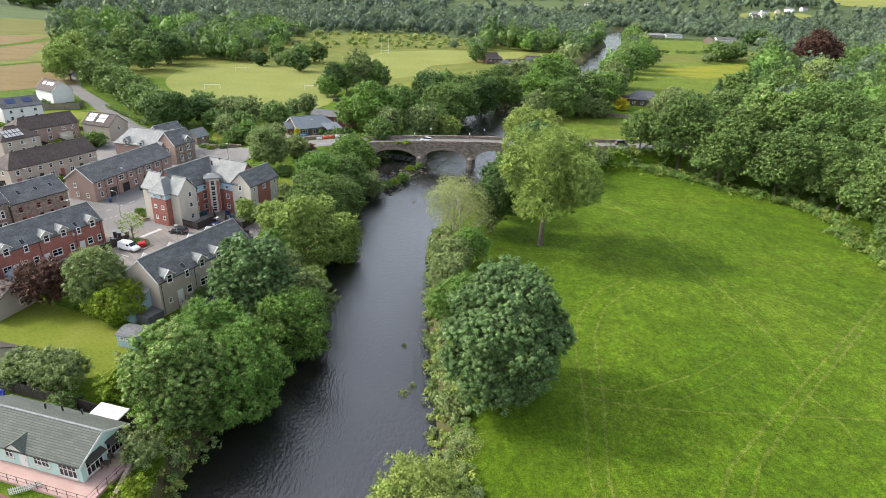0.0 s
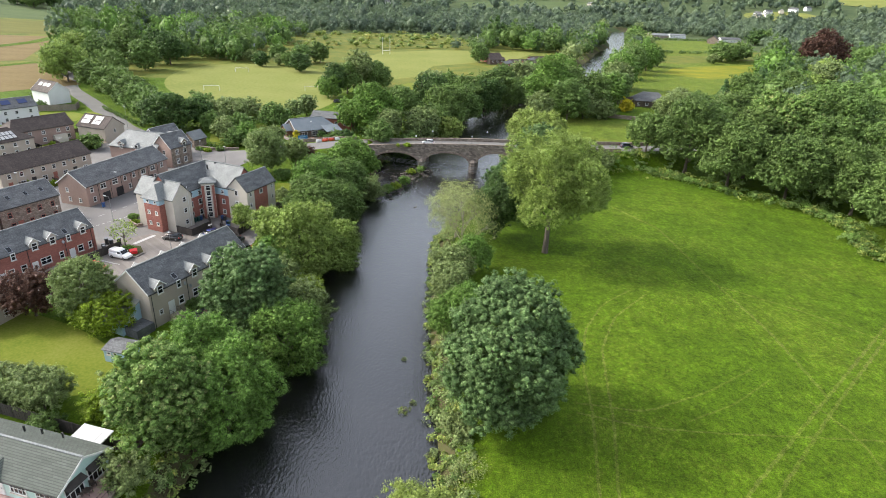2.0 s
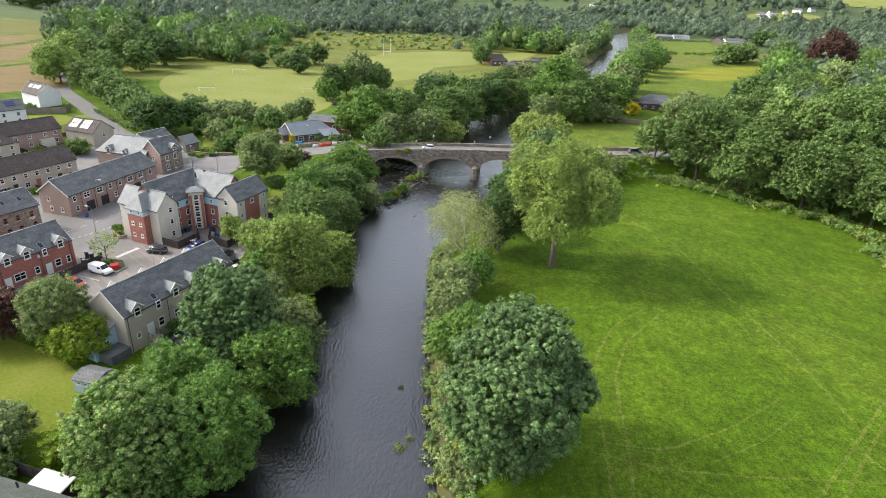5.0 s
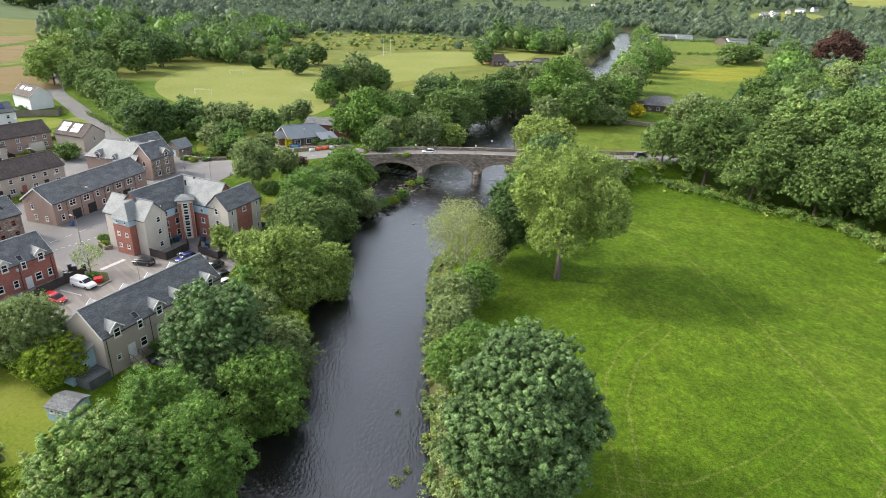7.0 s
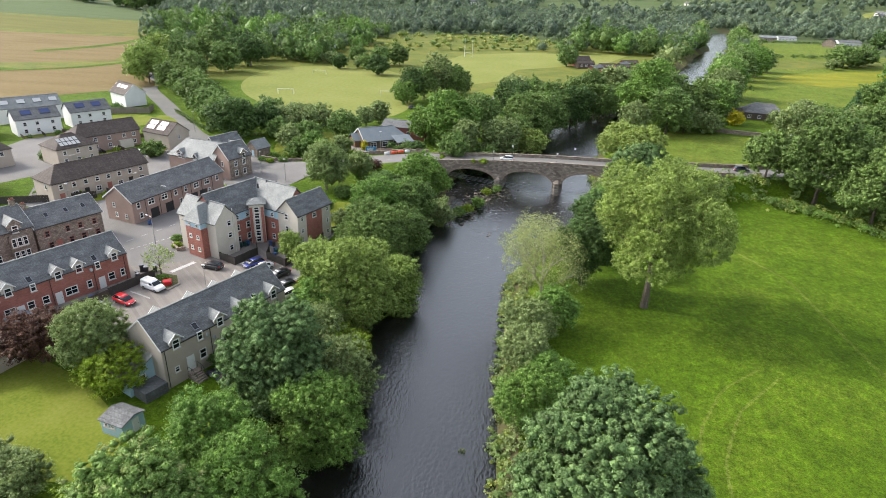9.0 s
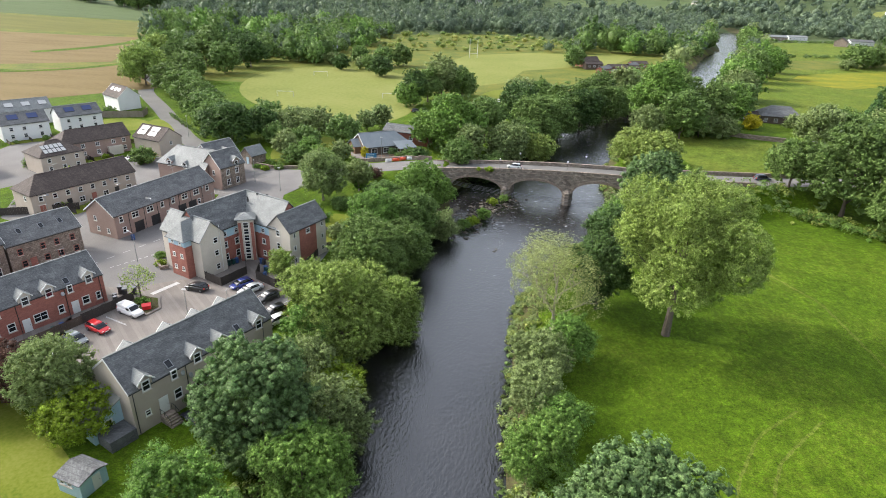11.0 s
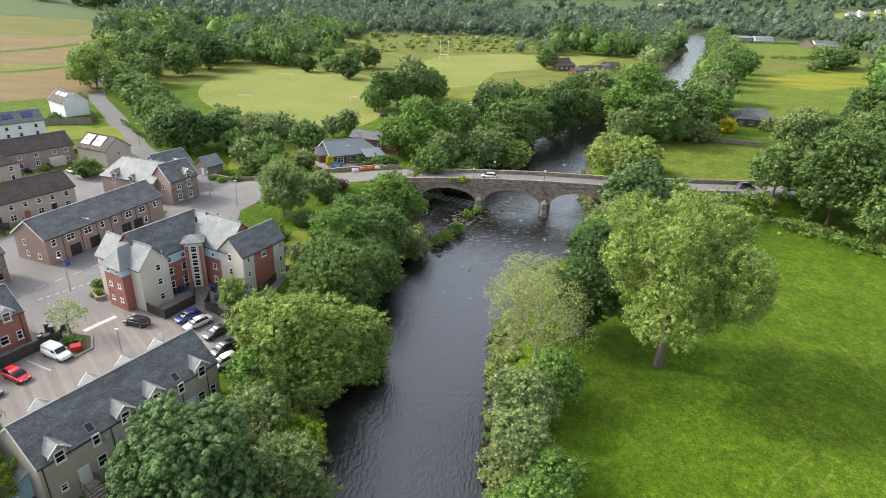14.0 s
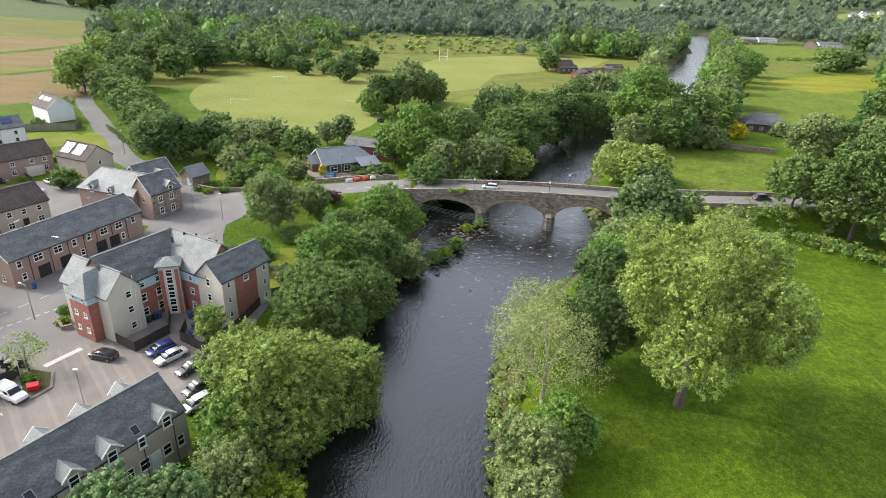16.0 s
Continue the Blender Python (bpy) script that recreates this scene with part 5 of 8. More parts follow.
def dormer(hs, u, side="f", w=1.9, rise=1.75, sill=-0.55, wall="beige"):
    """A gabled dormer breaking the eaves, with its window."""
    W, e, r = hs["W"], hs["e"], hs["r"]
    slope = (r - e) / (W / 2)
    s = 0 if side == "f" else 180
    m = pose(0, 0, 0, 0, 0, s) @ pose(u, -W / 2, e)
    eh = rise - w * 0.42
    bm = bmesh.new()
    d0, d1 = eh / slope, rise / slope
    poly(bm, [(-w / 2 + 0.1, -0.06, -0.2), (w / 2 - 0.1, -0.06, -0.2), (w / 2 - 0.1, -0.06, eh), (0, -0.06, rise - 0.1), (-w / 2 + 0.1, -0.06, eh),
              (-w / 2 + 0.1, 0.3, -0.2), (w / 2 - 0.1, 0.3, -0.2), (w / 2 - 0.1, d0 + 0.3, eh), (0, d1, rise - 0.1), (-w / 2 + 0.1, d0 + 0.3, eh)],
         [(0, 1, 2, 3, 4), (5, 9, 8, 7, 6), (0, 5, 6, 1), (1, 6, 7, 2), (2, 7, 8, 3), (3, 8, 9, 4), (4, 9, 5, 0)])
    d = part("dormer", bm, M[wall], hs["ob"])
    d.matrix_basis = m
    bm = bmesh.new()
    lo = eh - 0.12
    slab(bm, [(-w / 2 - 0.12, -0.35, lo), (0, -0.35, rise + 0.06), (0, d1 + 0.25, rise + 0.06), (-w / 2 - 0.12, lo / slope + 0.1, lo)], 0.1)
    slab(bm, [(0, -0.35, rise + 0.06), (w / 2 + 0.12, -0.35, lo), (w / 2 + 0.12, lo / slope + 0.1, lo), (0, d1 + 0.25, rise + 0.06)], 0.1)
    q = part("dormer_roof", bm, M["pale_slate"], hs["ob"], "pale grey dormer roof")
    q.matrix_basis = m
    for k in (-1, 1):
        bm = bmesh.new()
        slab(bm, [(0, -0.4, rise + 0.08), (k * (w / 2 + 0.2), -0.4, lo - 0.02), (k * (w / 2 + 0.2), -0.32, lo - 0.02), (0, -0.32, rise + 0.08)][::k], 0.2)
        part("bargeboard", bm, M["upvc"], hs["ob"]).matrix_basis = m
    window(hs, side, u, e + sill, 1.05, 1.4, m=m @ pose(0, -0.17, sill))


def skylight(hs, u, f, side="f", w=0.8, h=1.1, mat="glass", name="skylight"):
    """A roof window or panel lying on the slope, f of the way up."""
    W, e, r = hs["W"], hs["e"], hs["r"]
    ang = math.atan2(r - e, W / 2)
    m = pose(0, 0, 0, 0, 0, 0 if side == "f" else 180) @ pose(u, -W / 2 * (1 - f), e + (r - e) * f + 0.2) @ pose(0, 0, 0, math.degrees(ang))
    s = part(name, boxes((-w / 2, w / 2, -h / 2, h / 2, -0.06, 0.06)), M["metal" if mat == "glass" else "black"], hs["ob"])
    s.matrix_basis = m
    g = part("pane", boxes((-w / 2 + 0.07, w / 2 - 0.07, -h / 2 + 0.07, h / 2 - 0.07, 0.05, 0.075)), M[mat], s)


def chimney(hs, u, w=0.9, d=0.6, h=1.1, mat="stone"):
    c = part("chimney", boxes((u - w / 2, u + w / 2, -d / 2, d / 2, hs["r"] - 0.7, hs["r"] + h), (u - w / 2 - 0.06, u + w / 2 + 0.06, -d / 2 - 0.06, d / 2 + 0.06, hs["r"] + h - 0.15, hs["r"] + h)), M[mat], hs["ob"])
    for i in range(3):
        bm = bmesh.new()
        x = u - w / 2 + w * (i + 0.5) / 3
        tube(bm, (x, 0, hs["r"] + h), (x, 0, hs["r"] + h + 0.35), 0.12, 0.1, 8)
        part("chimney_pot", bm, M["red_brick"], c)


def drainpipe(hs, side, u, mat="black"):
    L, W, e = hs["L"], hs["W"], hs["e"]
    px_, py_ = {"f": (u, -W / 2 - 0.08), "l": (-L / 2 - 0.08, -u), "r": (L / 2 + 0.08, u)}[side]
    bm = bmesh.new()
    tube(bm, (px_, py_, 0), (px_, py_, e), 0.05, 0.05, 6)
    part("drainpipe", bm, M[mat], hs["ob"])


# riverside cottages with dormers
H1 = house(-39.2, 95.7, 63, 21.4, 8.0, 6.1, 9.45, "beige", "slate", "beige roughcast cottages with a slate roof and pale dormers", "cottage_row", over=0.08)
for u in (-8.6, -1.6, 2.2, 8.3):
    dormer(H1, u)
for u in (-8.3, -3.9, 0.5, 6.0):
    dormer(H1, u, "b")
for u, f in ((-5.0, 0.17), (5.3, 0.17)):
    skylight(H1, u, f)
    window(H1, "f", u, 5.0, 0.85, 1.35, inset=-0.17)
for u, z in ((-3.9, 5.3), (-2.9, 4.4)):
    bm = bmesh.new()
    bmesh.ops.create_cone(bm, cap_ends=True, segments=14, radius1=0.36, radius2=0.3, depth=0.06, matrix=pose(u, -4.35, z, 70, 0, 20))
    tube(bm, (u, -4.32, z), (u, -4.0, z - 0.15), 0.03, 0.03, 5)
    part("satellite_dish", bm, M["metal"], H1["ob"], "grey satellite dish")
for u, w, b in ((-8.9, 0.75, 0), (-4.8, 1.1, 0), (-1.3, 2.1, 1), (3.4, 1.2, 0), (5.2, 1.2, 0), (7.9, 1.1, 0), (9.6, 0.9, 0)):
    window(H1, "f", u, 1.9, w, 1.5 if w > 0.8 else 0.9, b)
for u in (-6.8, 1.9, 6.5):
    door(H1, "f", u, 1.05, 2.15, z=1.1)
for u in (-10.3, -3.3, 1.2, 5.4, 9.0):
    drainpipe(H1, "f", u)
for u in (-8, -4, 1, 5, 8):
    window(H1, "b", u, 1.4, 1.0, 1.25)
ann = part("lean_to", poly(bmesh.new(), [(-14.4, -1.6, -0.5), (-10.7, -1.6, -0.5), (-10.7, 3.8, -0.5), (-14.4, 3.8, -0.5), (-14.4, -1.6, 2.7), (-10.7, -1.6, 4.6), (-10.7, 3.8, 4.6), (-14.4, 3.8, 2.7)],
                               [(3, 2, 1, 0), (0, 1, 5, 4), (1, 2, 6, 5), (2, 3, 7, 6), (3, 0, 4, 7), (4, 5, 6, 7)]), M["blue_clad"], H1["ob"], "pale blue lean-to porch")
bm = bmesh.new()
slab(bm, [(-14.8, -1.95, 2.7), (-10.7, -1.95, 4.8), (-10.7, 4.1, 4.8), (-14.8, 4.1, 2.7)], 0.14)
part("lean_to_roof", bm, M["pale_tile"], H1["ob"], "weathered pale grey-green roof")
window(H1, "f", 0, 0, 1.0, 1.35, m=pose(-12.5, -1.64, 1.2))
part("porch_base", boxes((-14.0, -10.8, -4.4, -1.7, -0.4, 1.5)), M["slate"], H1["ob"], "low slate-roofed porch")
# things in the cottages' strip of garden
g1 = pose(-39.2, 95.7, hz(-39.2, 95.7), 0, 0, 63)
st = thing("door_steps", g1 @ pose(-6.8, -4.05, 0), "stone door steps with a dark handrail", "steps")
for k in range(5):
    part("step", boxes((-0.8, 0.8, -1.0 - 0.3 * k, -0.02 if k == 0 else -0.7 - 0.3 * k, -0.6, 1.05 - 0.21 * k)), M["stone"], st)
for q in (-0.75, 0.75):
    bm = bmesh.new()
    for y0, z0 in ((-0.1, 1.05), (-0.95, 1.05), (-2.1, 0.2)):
        tube(bm, (q, y0, z0), (q, y0, z0 + 0.95), 0.03, 0.03, 5)
    tube(bm, (q, -0.1, 2.0), (q, -0.95, 2.0), 0.03, 0.03, 5)
    tube(bm, (q, -0.95, 2.0), (q, -2.1, 1.15), 0.03, 0.03, 5)
    part("handrail", bm, M["black"], st)
tp = thing("garden_sheeting", g1 @ pose(-2.6, -7.0, 0.0), "dark polythene sheeting over the garden bed", "sheeting")
gx, gy = np.meshgrid(np.linspace(-3.2, 3.2, 40), np.linspace(-1.9, 1.9, 26))
gzz = 0.35 + 0.12 * np.sin(gx * 2.1 + gy) + 0.08 * np.sin(gy * 5.0 + gx * 1.3) + 0.05 * np.sin(gx * 9 + gy * 4)
gv = np.column_stack([gx.ravel(), gy.ravel(), gzz.ravel()])
gi = np.arange(40 * 26).reshape(26, 40)
gf = np.stack([gi[:-1, :-1], gi[:-1, 1:], gi[1:, 1:], gi[1:, :-1]], -1).reshape(-1, 4)
sheeting = surf("dark_polythene", [(0.012, 0.014, 0.022), (0.03, 0.034, 0.05)], 1.5, 0.35, 0.5, 6)
cov = new("cover", mesh_np("cover", gv, gf, (sheeting,), True))
cov.parent = tp
for k in range(3):
    pl = part("plank", boxes((-1.4, 1.4, -0.08, 0.08, 0.0, 0.05)), M["wood_warm"], tp)
    pl.matrix_basis = pose(-1.8 + k * 1.8, -0.6 + 0.7 * k, 0.58, 0, 0, 20 + 25 * k)
tree(*(g1 @ Vector((-3.4, -5.0, 0)))[:2], 2.6, 1.3, "oak", "green shrub against the cottage wall", "bush", name="bush", category="bush")

# red brick terrace with dormers
H2 = house(-73.0, 103.6, 62, 26.5, 7.4, 5.0, 8.2, "red_brick", "slate", "red brick terrace with a slate roof and pale dormers", "terrace", over=0.08)
for u in (11.0, 5.0, 1.7, -5.6, -10.5):
    dormer(H2, u, wall="cream")
for u in (8.0, -2.2):
    skylight(H2, u, 0.17)
    window(H2, "f", u, 3.9, 0.85, 1.35, inset=-0.17)
for u, w in ((12, 0.8), (10, 1.2), (6.2, 0.9), (3.2, 2.0), (-0.8, 1.1), (-3, 1.1), (-6, 1.6), (-9.5, 1.1), (-11.6, 1.0)):
    window(H2, "f", u, 1.0, w, 1.4, 1 if w > 1.5 else 0)
for u in (8.3, 1.2, -4.5):
    door(H2, "f", u)
for u in (12.6, 7.2, 0.3, -7.8):
    drainpipe(H2, "f", u)

# long pinkish terrace along the street
H3 = house(-76.3, 151.0, 71.5, 27.0, 8.3, 5.2, 8.1, "pink_brick", "slate", "long pinkish brick terrace with a slate roof", "terrace")
for i, u in enumerate((-12, -8.6, -4.9, -1.7, 1.3, 4.6, 8.0, 11.4)):
    window(H3, "f", u, 3.3, 1.7 if i in (1, 2, 5, 6) else 0.95, 1.35, 1 if i in (1, 2, 5, 6) else 0)
for u, w in ((-11.6, 0.9), (-0.4, 0.9), (8.6, 0.9)):
    window(H3, "f", u, 0.9, w, 1.3)
# passages not cut open: black slabs on the wall give their inner shade
for u in (-8.0, -3.8, 3.6, 6.6):
    part("pend_shade", boxes((u - 1.1, u + 1.1, -4.22, -4.1, 0, 2.3)), M["black"], H3["ob"], "black panel standing for the shade in a passage")
for u in (-10.2, -6.4, -3.0, 0.2, 2.9, 6.3, 9.7):
    drainpipe(H3, "f", u)
for u, z in ((1.6, 3.1), (1.2, 0.9), (-1.8, 0.9)):
    window(H3, "l", -u, z, 0.8, 1.1)

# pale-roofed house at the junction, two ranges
H4 = house(-80.5, 177.0, -14, 15, 9.0, 5.2, 8.9, "pink_brick", "pale_slate", "house with a pale front and a dark back slate slope at the junction", hl=3.0, other_roof="slate")
dormer(H4, -3.5, wall="pink_brick")
dormer(H4, 1.5, wall="pink_brick", w=1.3, rise=1.1)
H5 = house(-71.0, 174.8, 64, 7.5, 6.6, 6.0, 9.3, "pink_brick", "slate", "stone-fronted gabled range with slate roof", barge=True)
dormer(H5, 1.2, wall="stone", w=2.2, rise=2.0)
part("stone_front", boxes((-3.6, 3.6, -3.36, -3.28, 0, 5.9)), M["stone"], H5["ob"], "rubble stone front wall")
for u in (-1.6, 1.2):
    window(H5, "f", u, 1.0, 1.1, 1.6, 1, inset=-0.05)
    window(H5, "f", u, 3.6, 1.1, 1.5, 1, inset=-0.05)
window(H5, "l", 0.6, 3.6, 0.9, 1.3)
H5b = house(-77.5, 184.5, 64, 9, 7, 5.5, 8.8, "pink_brick", "slate", "slate-roofed rear range with a pale gable", cap=True)
dormer(H5b, 0.5, wall="upvc", w=2.4, rise=2.0)

# stone buildings by the street
H6 = house(-85.6, 126.6, 62, 12.5, 7.8, 5.6, 8.4, "stone", "slate", "old rubble stone house with slate roof", "stone_house")
for u in (-3.2, 0.5, 3.8):
    skylight(H6, u, 0.45)
for u in (-4.4, -0.6, 1.8, 4.6):
    window(H6, "f", u, 3.2, 0.9, 1.3, frame_mat="red_brick")
    window(H6, "f", u + 0.3, 0.8, 1.0, 1.3, frame_mat="red_brick")
door(H6, "f", -2.6, mat="red_brick")
chimney(H6, -5.8)
H7 = house(-92.5, 114.8, 62, 14, 8.8, 6.4, 9.6, "stone", "slate", "old stone tenement with bay windows and gabled dormer", "stone_house")
dormer(H7, 4.2, wall="stone", w=2.4, rise=2.3)
dormer(H7, -3.0, wall="stone", w=2.4, rise=2.3)
chimney(H7, 6.4, mat="stone")
for u in (4.2, -3.0):
    part("bay", boxes((u - 1.5, u + 1.5, -5.3, -4.3, 0, 5.6), bevel=0.2), M["stone"], H7["ob"], "projecting stone bay window")
    for k in (-0.95, 0, 0.95):
        for z in (0.8, 3.4):
            window(H7, "f", u + k, z, 0.8, 1.7, inset=-0.92)
for u in (0.6, -6):
    window(H7, "f", u, 3.4, 0.9, 1.5)
    window(H7, "f", u, 0.8, 0.9, 1.5)

# estate houses: cream render, brown tiles
ESTATE = "estate houses"
H8 = house(-99.6, 157.6, 63, 24, 8.4, 5.0, 7.9, "beige", "brown_tile", "row of beige rendered houses with brown tiled roof", hl=3.5, hr=0, barge=False, group=ESTATE)
for i, u in enumerate((-10, -7, -4.2, -1.4, 1.4, 4.2, 7, 10)):
    window(H8, "f", u, 3.1, 1.0, 1.2)
    if i % 2:
        window(H8, "f", u, 0.7, 1.3, 1.3, 1)
    else:
        door(H8, "f", u, mat="black" if i % 4 else "red_brick")
window(H8, "l", 1.5, 3.1, 1.0, 1.2)
H9 = house(-121.0, 178.5, 62, 11, 9.4, 5.0, 7.8, "beige", "brown_tile", "beige rendered house with hipped brown roof and solar panels", hl=4, hr=4, barge=False, group=ESTATE)
for u in (-3.5, 0, 3.5):
    window(H9, "f", u, 3.1, 1.0, 1.2)
    window(H9, "f", u, 0.8, 1.0, 1.3)
H10 = house(-121.0, 194.0, 57, 19, 8.2, 5.0, 7.9, "pink_brick", "brown_tile", "pinkish house with brown tiled roof and pale porch", hl=3, barge=False, group=ESTATE)
for u in (-7.5, -4, 0, 4.5, 7.5):
    window(H10, "f", u, 3.1, 1.1, 1.2, 1)
    window(H10, "f", u, 0.8, 1.1, 1.3, 1)
part("porch", boxes((2.5, 6.5, -5.4, -4.0, 0, 2.4)), M["cream"], H10["ob"], "pale rendered porch")
H11 = house(-139, 167, 62, 13, 8.4, 5.0, 7.8, "beige", "brown_tile", "beige rendered house with brown tiled roof", hl=3, hr=3, barge=False, group=ESTATE)
for u in (-4, 0, 4):
    window(H11, "f", u, 3.1, 1.0, 1.2)
H11b = house(-129, 146, 62, 15, 8.4, 5.0, 7.8, "beige", "brown_tile", "beige rendered house beside the green fence", hl=3, barge=False, group=ESTATE)
for u in (-5, -1, 3, 6):
    window(H11b, "f", u, 3.1, 1.0, 1.2)
    window(H11b, "f", u, 0.8, 1.0, 1.2)
H12 = house(-145.0, 221.5, 54, 13, 8.0, 5.3, 8.0, "white_wall", "slate", "white rendered house with blue solar panels", barge=False, group=ESTATE)
H13 = house(-153.0, 206.5, 52, 13, 8.2, 5.3, 8.0, "white_wall", "slate", "white rendered house with blue solar panels", barge=False, group=ESTATE)
for hs in (H12, H13):
    for u in (-4, -0.5, 4):
        window(hs, "f", u, 3.1, 1.1, 1.2)
        window(hs, "f", u, 0.8, 1.1, 1.3)
    for u in (-2.6, 2.8):
        skylight(hs, u, 0.55, w=3.0, h=2.2, mat="solar", name="solar_panel")
H14 = house(-168, 222, 52, 20, 8.4, 5.3, 8.2, "white_wall", "pale_slate", "white rendered houses with light roof panels", barge=False, group=ESTATE)
for u in (-7, -2, 3, 8):
    skylight(H14, u, 0.5, w=2.6, h=2.0, mat="panel_pale", name="roof_panel")
H14b = house(-166, 195, 52, 12, 8.2, 5.3, 8.0, "white_wall", "slate", "white rendered house by the court", barge=False, group=ESTATE)
for u in (-3, 0, 3):
    window(H14b, "f", u, 3.1, 1.1, 1.2)
H15 = house(-151.5, 257.0, -32, 12, 8.5, 5.0, 8.6, "white_wall", "brown_tile", "white gabled house with light solar panels by the field", barge=True, group=ESTATE, other_roof="slate")
for u in (-2.6, 0.4, 3.0):
    skylight(H15, u, 0.6, w=2.0, h=1.6, mat="panel_pale", name="roof_panel")
H16 = house(-104.0, 200.5, -20, 11, 8.0, 4.8, 7.8, "beige", "brown_tile", "beige gabled house with light solar panels", barge=False, group=ESTATE)
for u in (-4.2, -3.1, -2.0, 0.2, 1.3, 2.4):
    for f in (0.36, 0.72):
        skylight(H16, u, f, w=1.02, h=1.6, mat="panel_pale", name="roof_panel")
window(H16, "r", 0, 2.9, 0.9, 1.1)
for u in (-3.4, -2.3, -1.2, -0.1, 1.0):
    for f in (0.25, 0.55):
        skylight(H9, u, f, w=1.02, h=1.5, mat="panel_pale", name="roof_panel")
H17 = house(-72.4, 196.4, 63, 5.2, 4.6, 2.7, 4.7, "stone", "pale_slate", "small rubble stone outbuilding", "outbuilding", "outbuilding", barge=False)
door(H17, "l", 0.6, 0.9, 1.9, "blue_clad")

# flats: wings, cross block, right block, bay and stair tower
FA = 65
flats = thing("apartment_block", pose(-49.9, 139.6, 0.0, 0, 0, FA), "three-storey flats in cream render and red brick", "apartment block")


def block(L, W, e, r, cx, cy, turn, wall, front, back, hl=0.0, hr=0.0):
    """One range of the flats in the block's own axes: x along, y to the left."""
    o = house(0, 0, 0, L, W, e, r, wall, front, "", z=0, hl=hl, hr=hr, other_roof=back, name="range", barge=False)
    for k in list(o["ob"].children):
        k.matrix_basis = pose(cx, cy, 0, 0, 0, turn) @ k.matrix_basis
        k.parent = flats
    bpy.data.objects.remove(o["ob"])
    return dict(ob=flats, L=L, W=W, e=e, r=r, base=pose(cx, cy, 0, 0, 0, turn))


def fwin(x, y, z, turn, w=0.9, h=1.2, bars=0):
    window(dict(ob=flats, L=0, W=0), "f", 0, z, w, h, bars, m=pose(x, y, z, 0, 0, turn))


def panel(x0, x1, y0, y1, z0, z1, mat, name="cladding", label=""):
    part(name, boxes((x0, x1, y0, y1, z0, z1)), M[mat], flats, label)


# own axes: x = along the street wing (away), y = to the street; the river side is -y
block(13.5, 7.4, 7.6, 11.6, -6.2, 0.0, 0, "red_brick", "slate", "slate")
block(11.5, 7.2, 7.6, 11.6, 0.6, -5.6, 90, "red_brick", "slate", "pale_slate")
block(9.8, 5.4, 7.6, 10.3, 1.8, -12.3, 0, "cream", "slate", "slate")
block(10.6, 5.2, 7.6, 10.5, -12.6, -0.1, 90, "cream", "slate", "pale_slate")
panel(-16.7, -15.0, -3.0, 1.4, -0.5, 6.2, "red_brick", "bay", "red brick bay")
panel(-16.7, -15.0, -3.0, 1.4, 6.2, 7.5, "blue_clad", "bay_top", "pale blue clad bay top")
bm = bmesh.new()
slab(bm, [(-17.1, -3.4, 7.45), (-15.2, -0.8, 10.2), (-17.1, 1.8, 7.45)], 0.12)
slab(bm, [(-17.1, 1.8, 7.45), (-15.2, -0.8, 10.2), (-12.6, -0.8, 10.4), (-12.6, 1.8, 7.6)], 0.12)
slab(bm, [(-15.2, -0.8, 10.2), (-17.1, -3.4, 7.45), (-12.6, -3.4, 7.6), (-12.6, -0.8, 10.4)], 0.12)
part("bay_roof", bm, M["pale_slate"], flats, "pale slate hipped bay roof")
for y in (-1.9, 0.2):
    for z in (1.4, 3.9):
        fwin(-16.7, y, z, -90, 0.75, 0.85)
    fwin(-16.72, y, 6.5, -90, 0.7, 0.6)
# gable towards the river, three windows high
for z in (0.9, 3.6, 6.1):
    fwin(-12.0, -5.42, z, 0, 0.95, 1.15)
# courtyard walls
panel(-9.9, 0.0, -3.78, -3.62, 5.5, 7.3, "blue_clad", "cladding", "pale blue cladding band")
panel(-3.12, -2.94, -9.6, -3.7, 5.5, 7.3, "blue_clad", "cladding", "pale blue cladding band")
for x in (-8.6, -5.9):
    for z in (0.9, 3.4):
        fwin(x, -3.72, z, 0, 1.0, 1.35)
    fwin(x, -3.8, 5.8, 0, 0.9, 0.9)
for y in (-8.0,):
    for z in (0.9, 3.4):
        fwin(-3.02, y, z, -90, 0.9, 1.1)
    fwin(-3.12, y, 5.8, -90, 0.9, 0.9)
# right block
for z in (0.9, 3.4, 6.0):
    fwin(-3.12, -12.0, z, -90, 0.9, 1.3)
    fwin(-1.9, -15.02, z, 0, 0.7, 1.0)
    fwin(5.6, -15.02, z, 0, 0.7, 1.0)
panel(-0.6, 3.9, -15.08, -14.96, -0.5, 7.45, "red_brick", "brick_panel", "red brick wall panel")
fwin(1.6, -15.1, 5.9, 0, 1.1, 1.0)
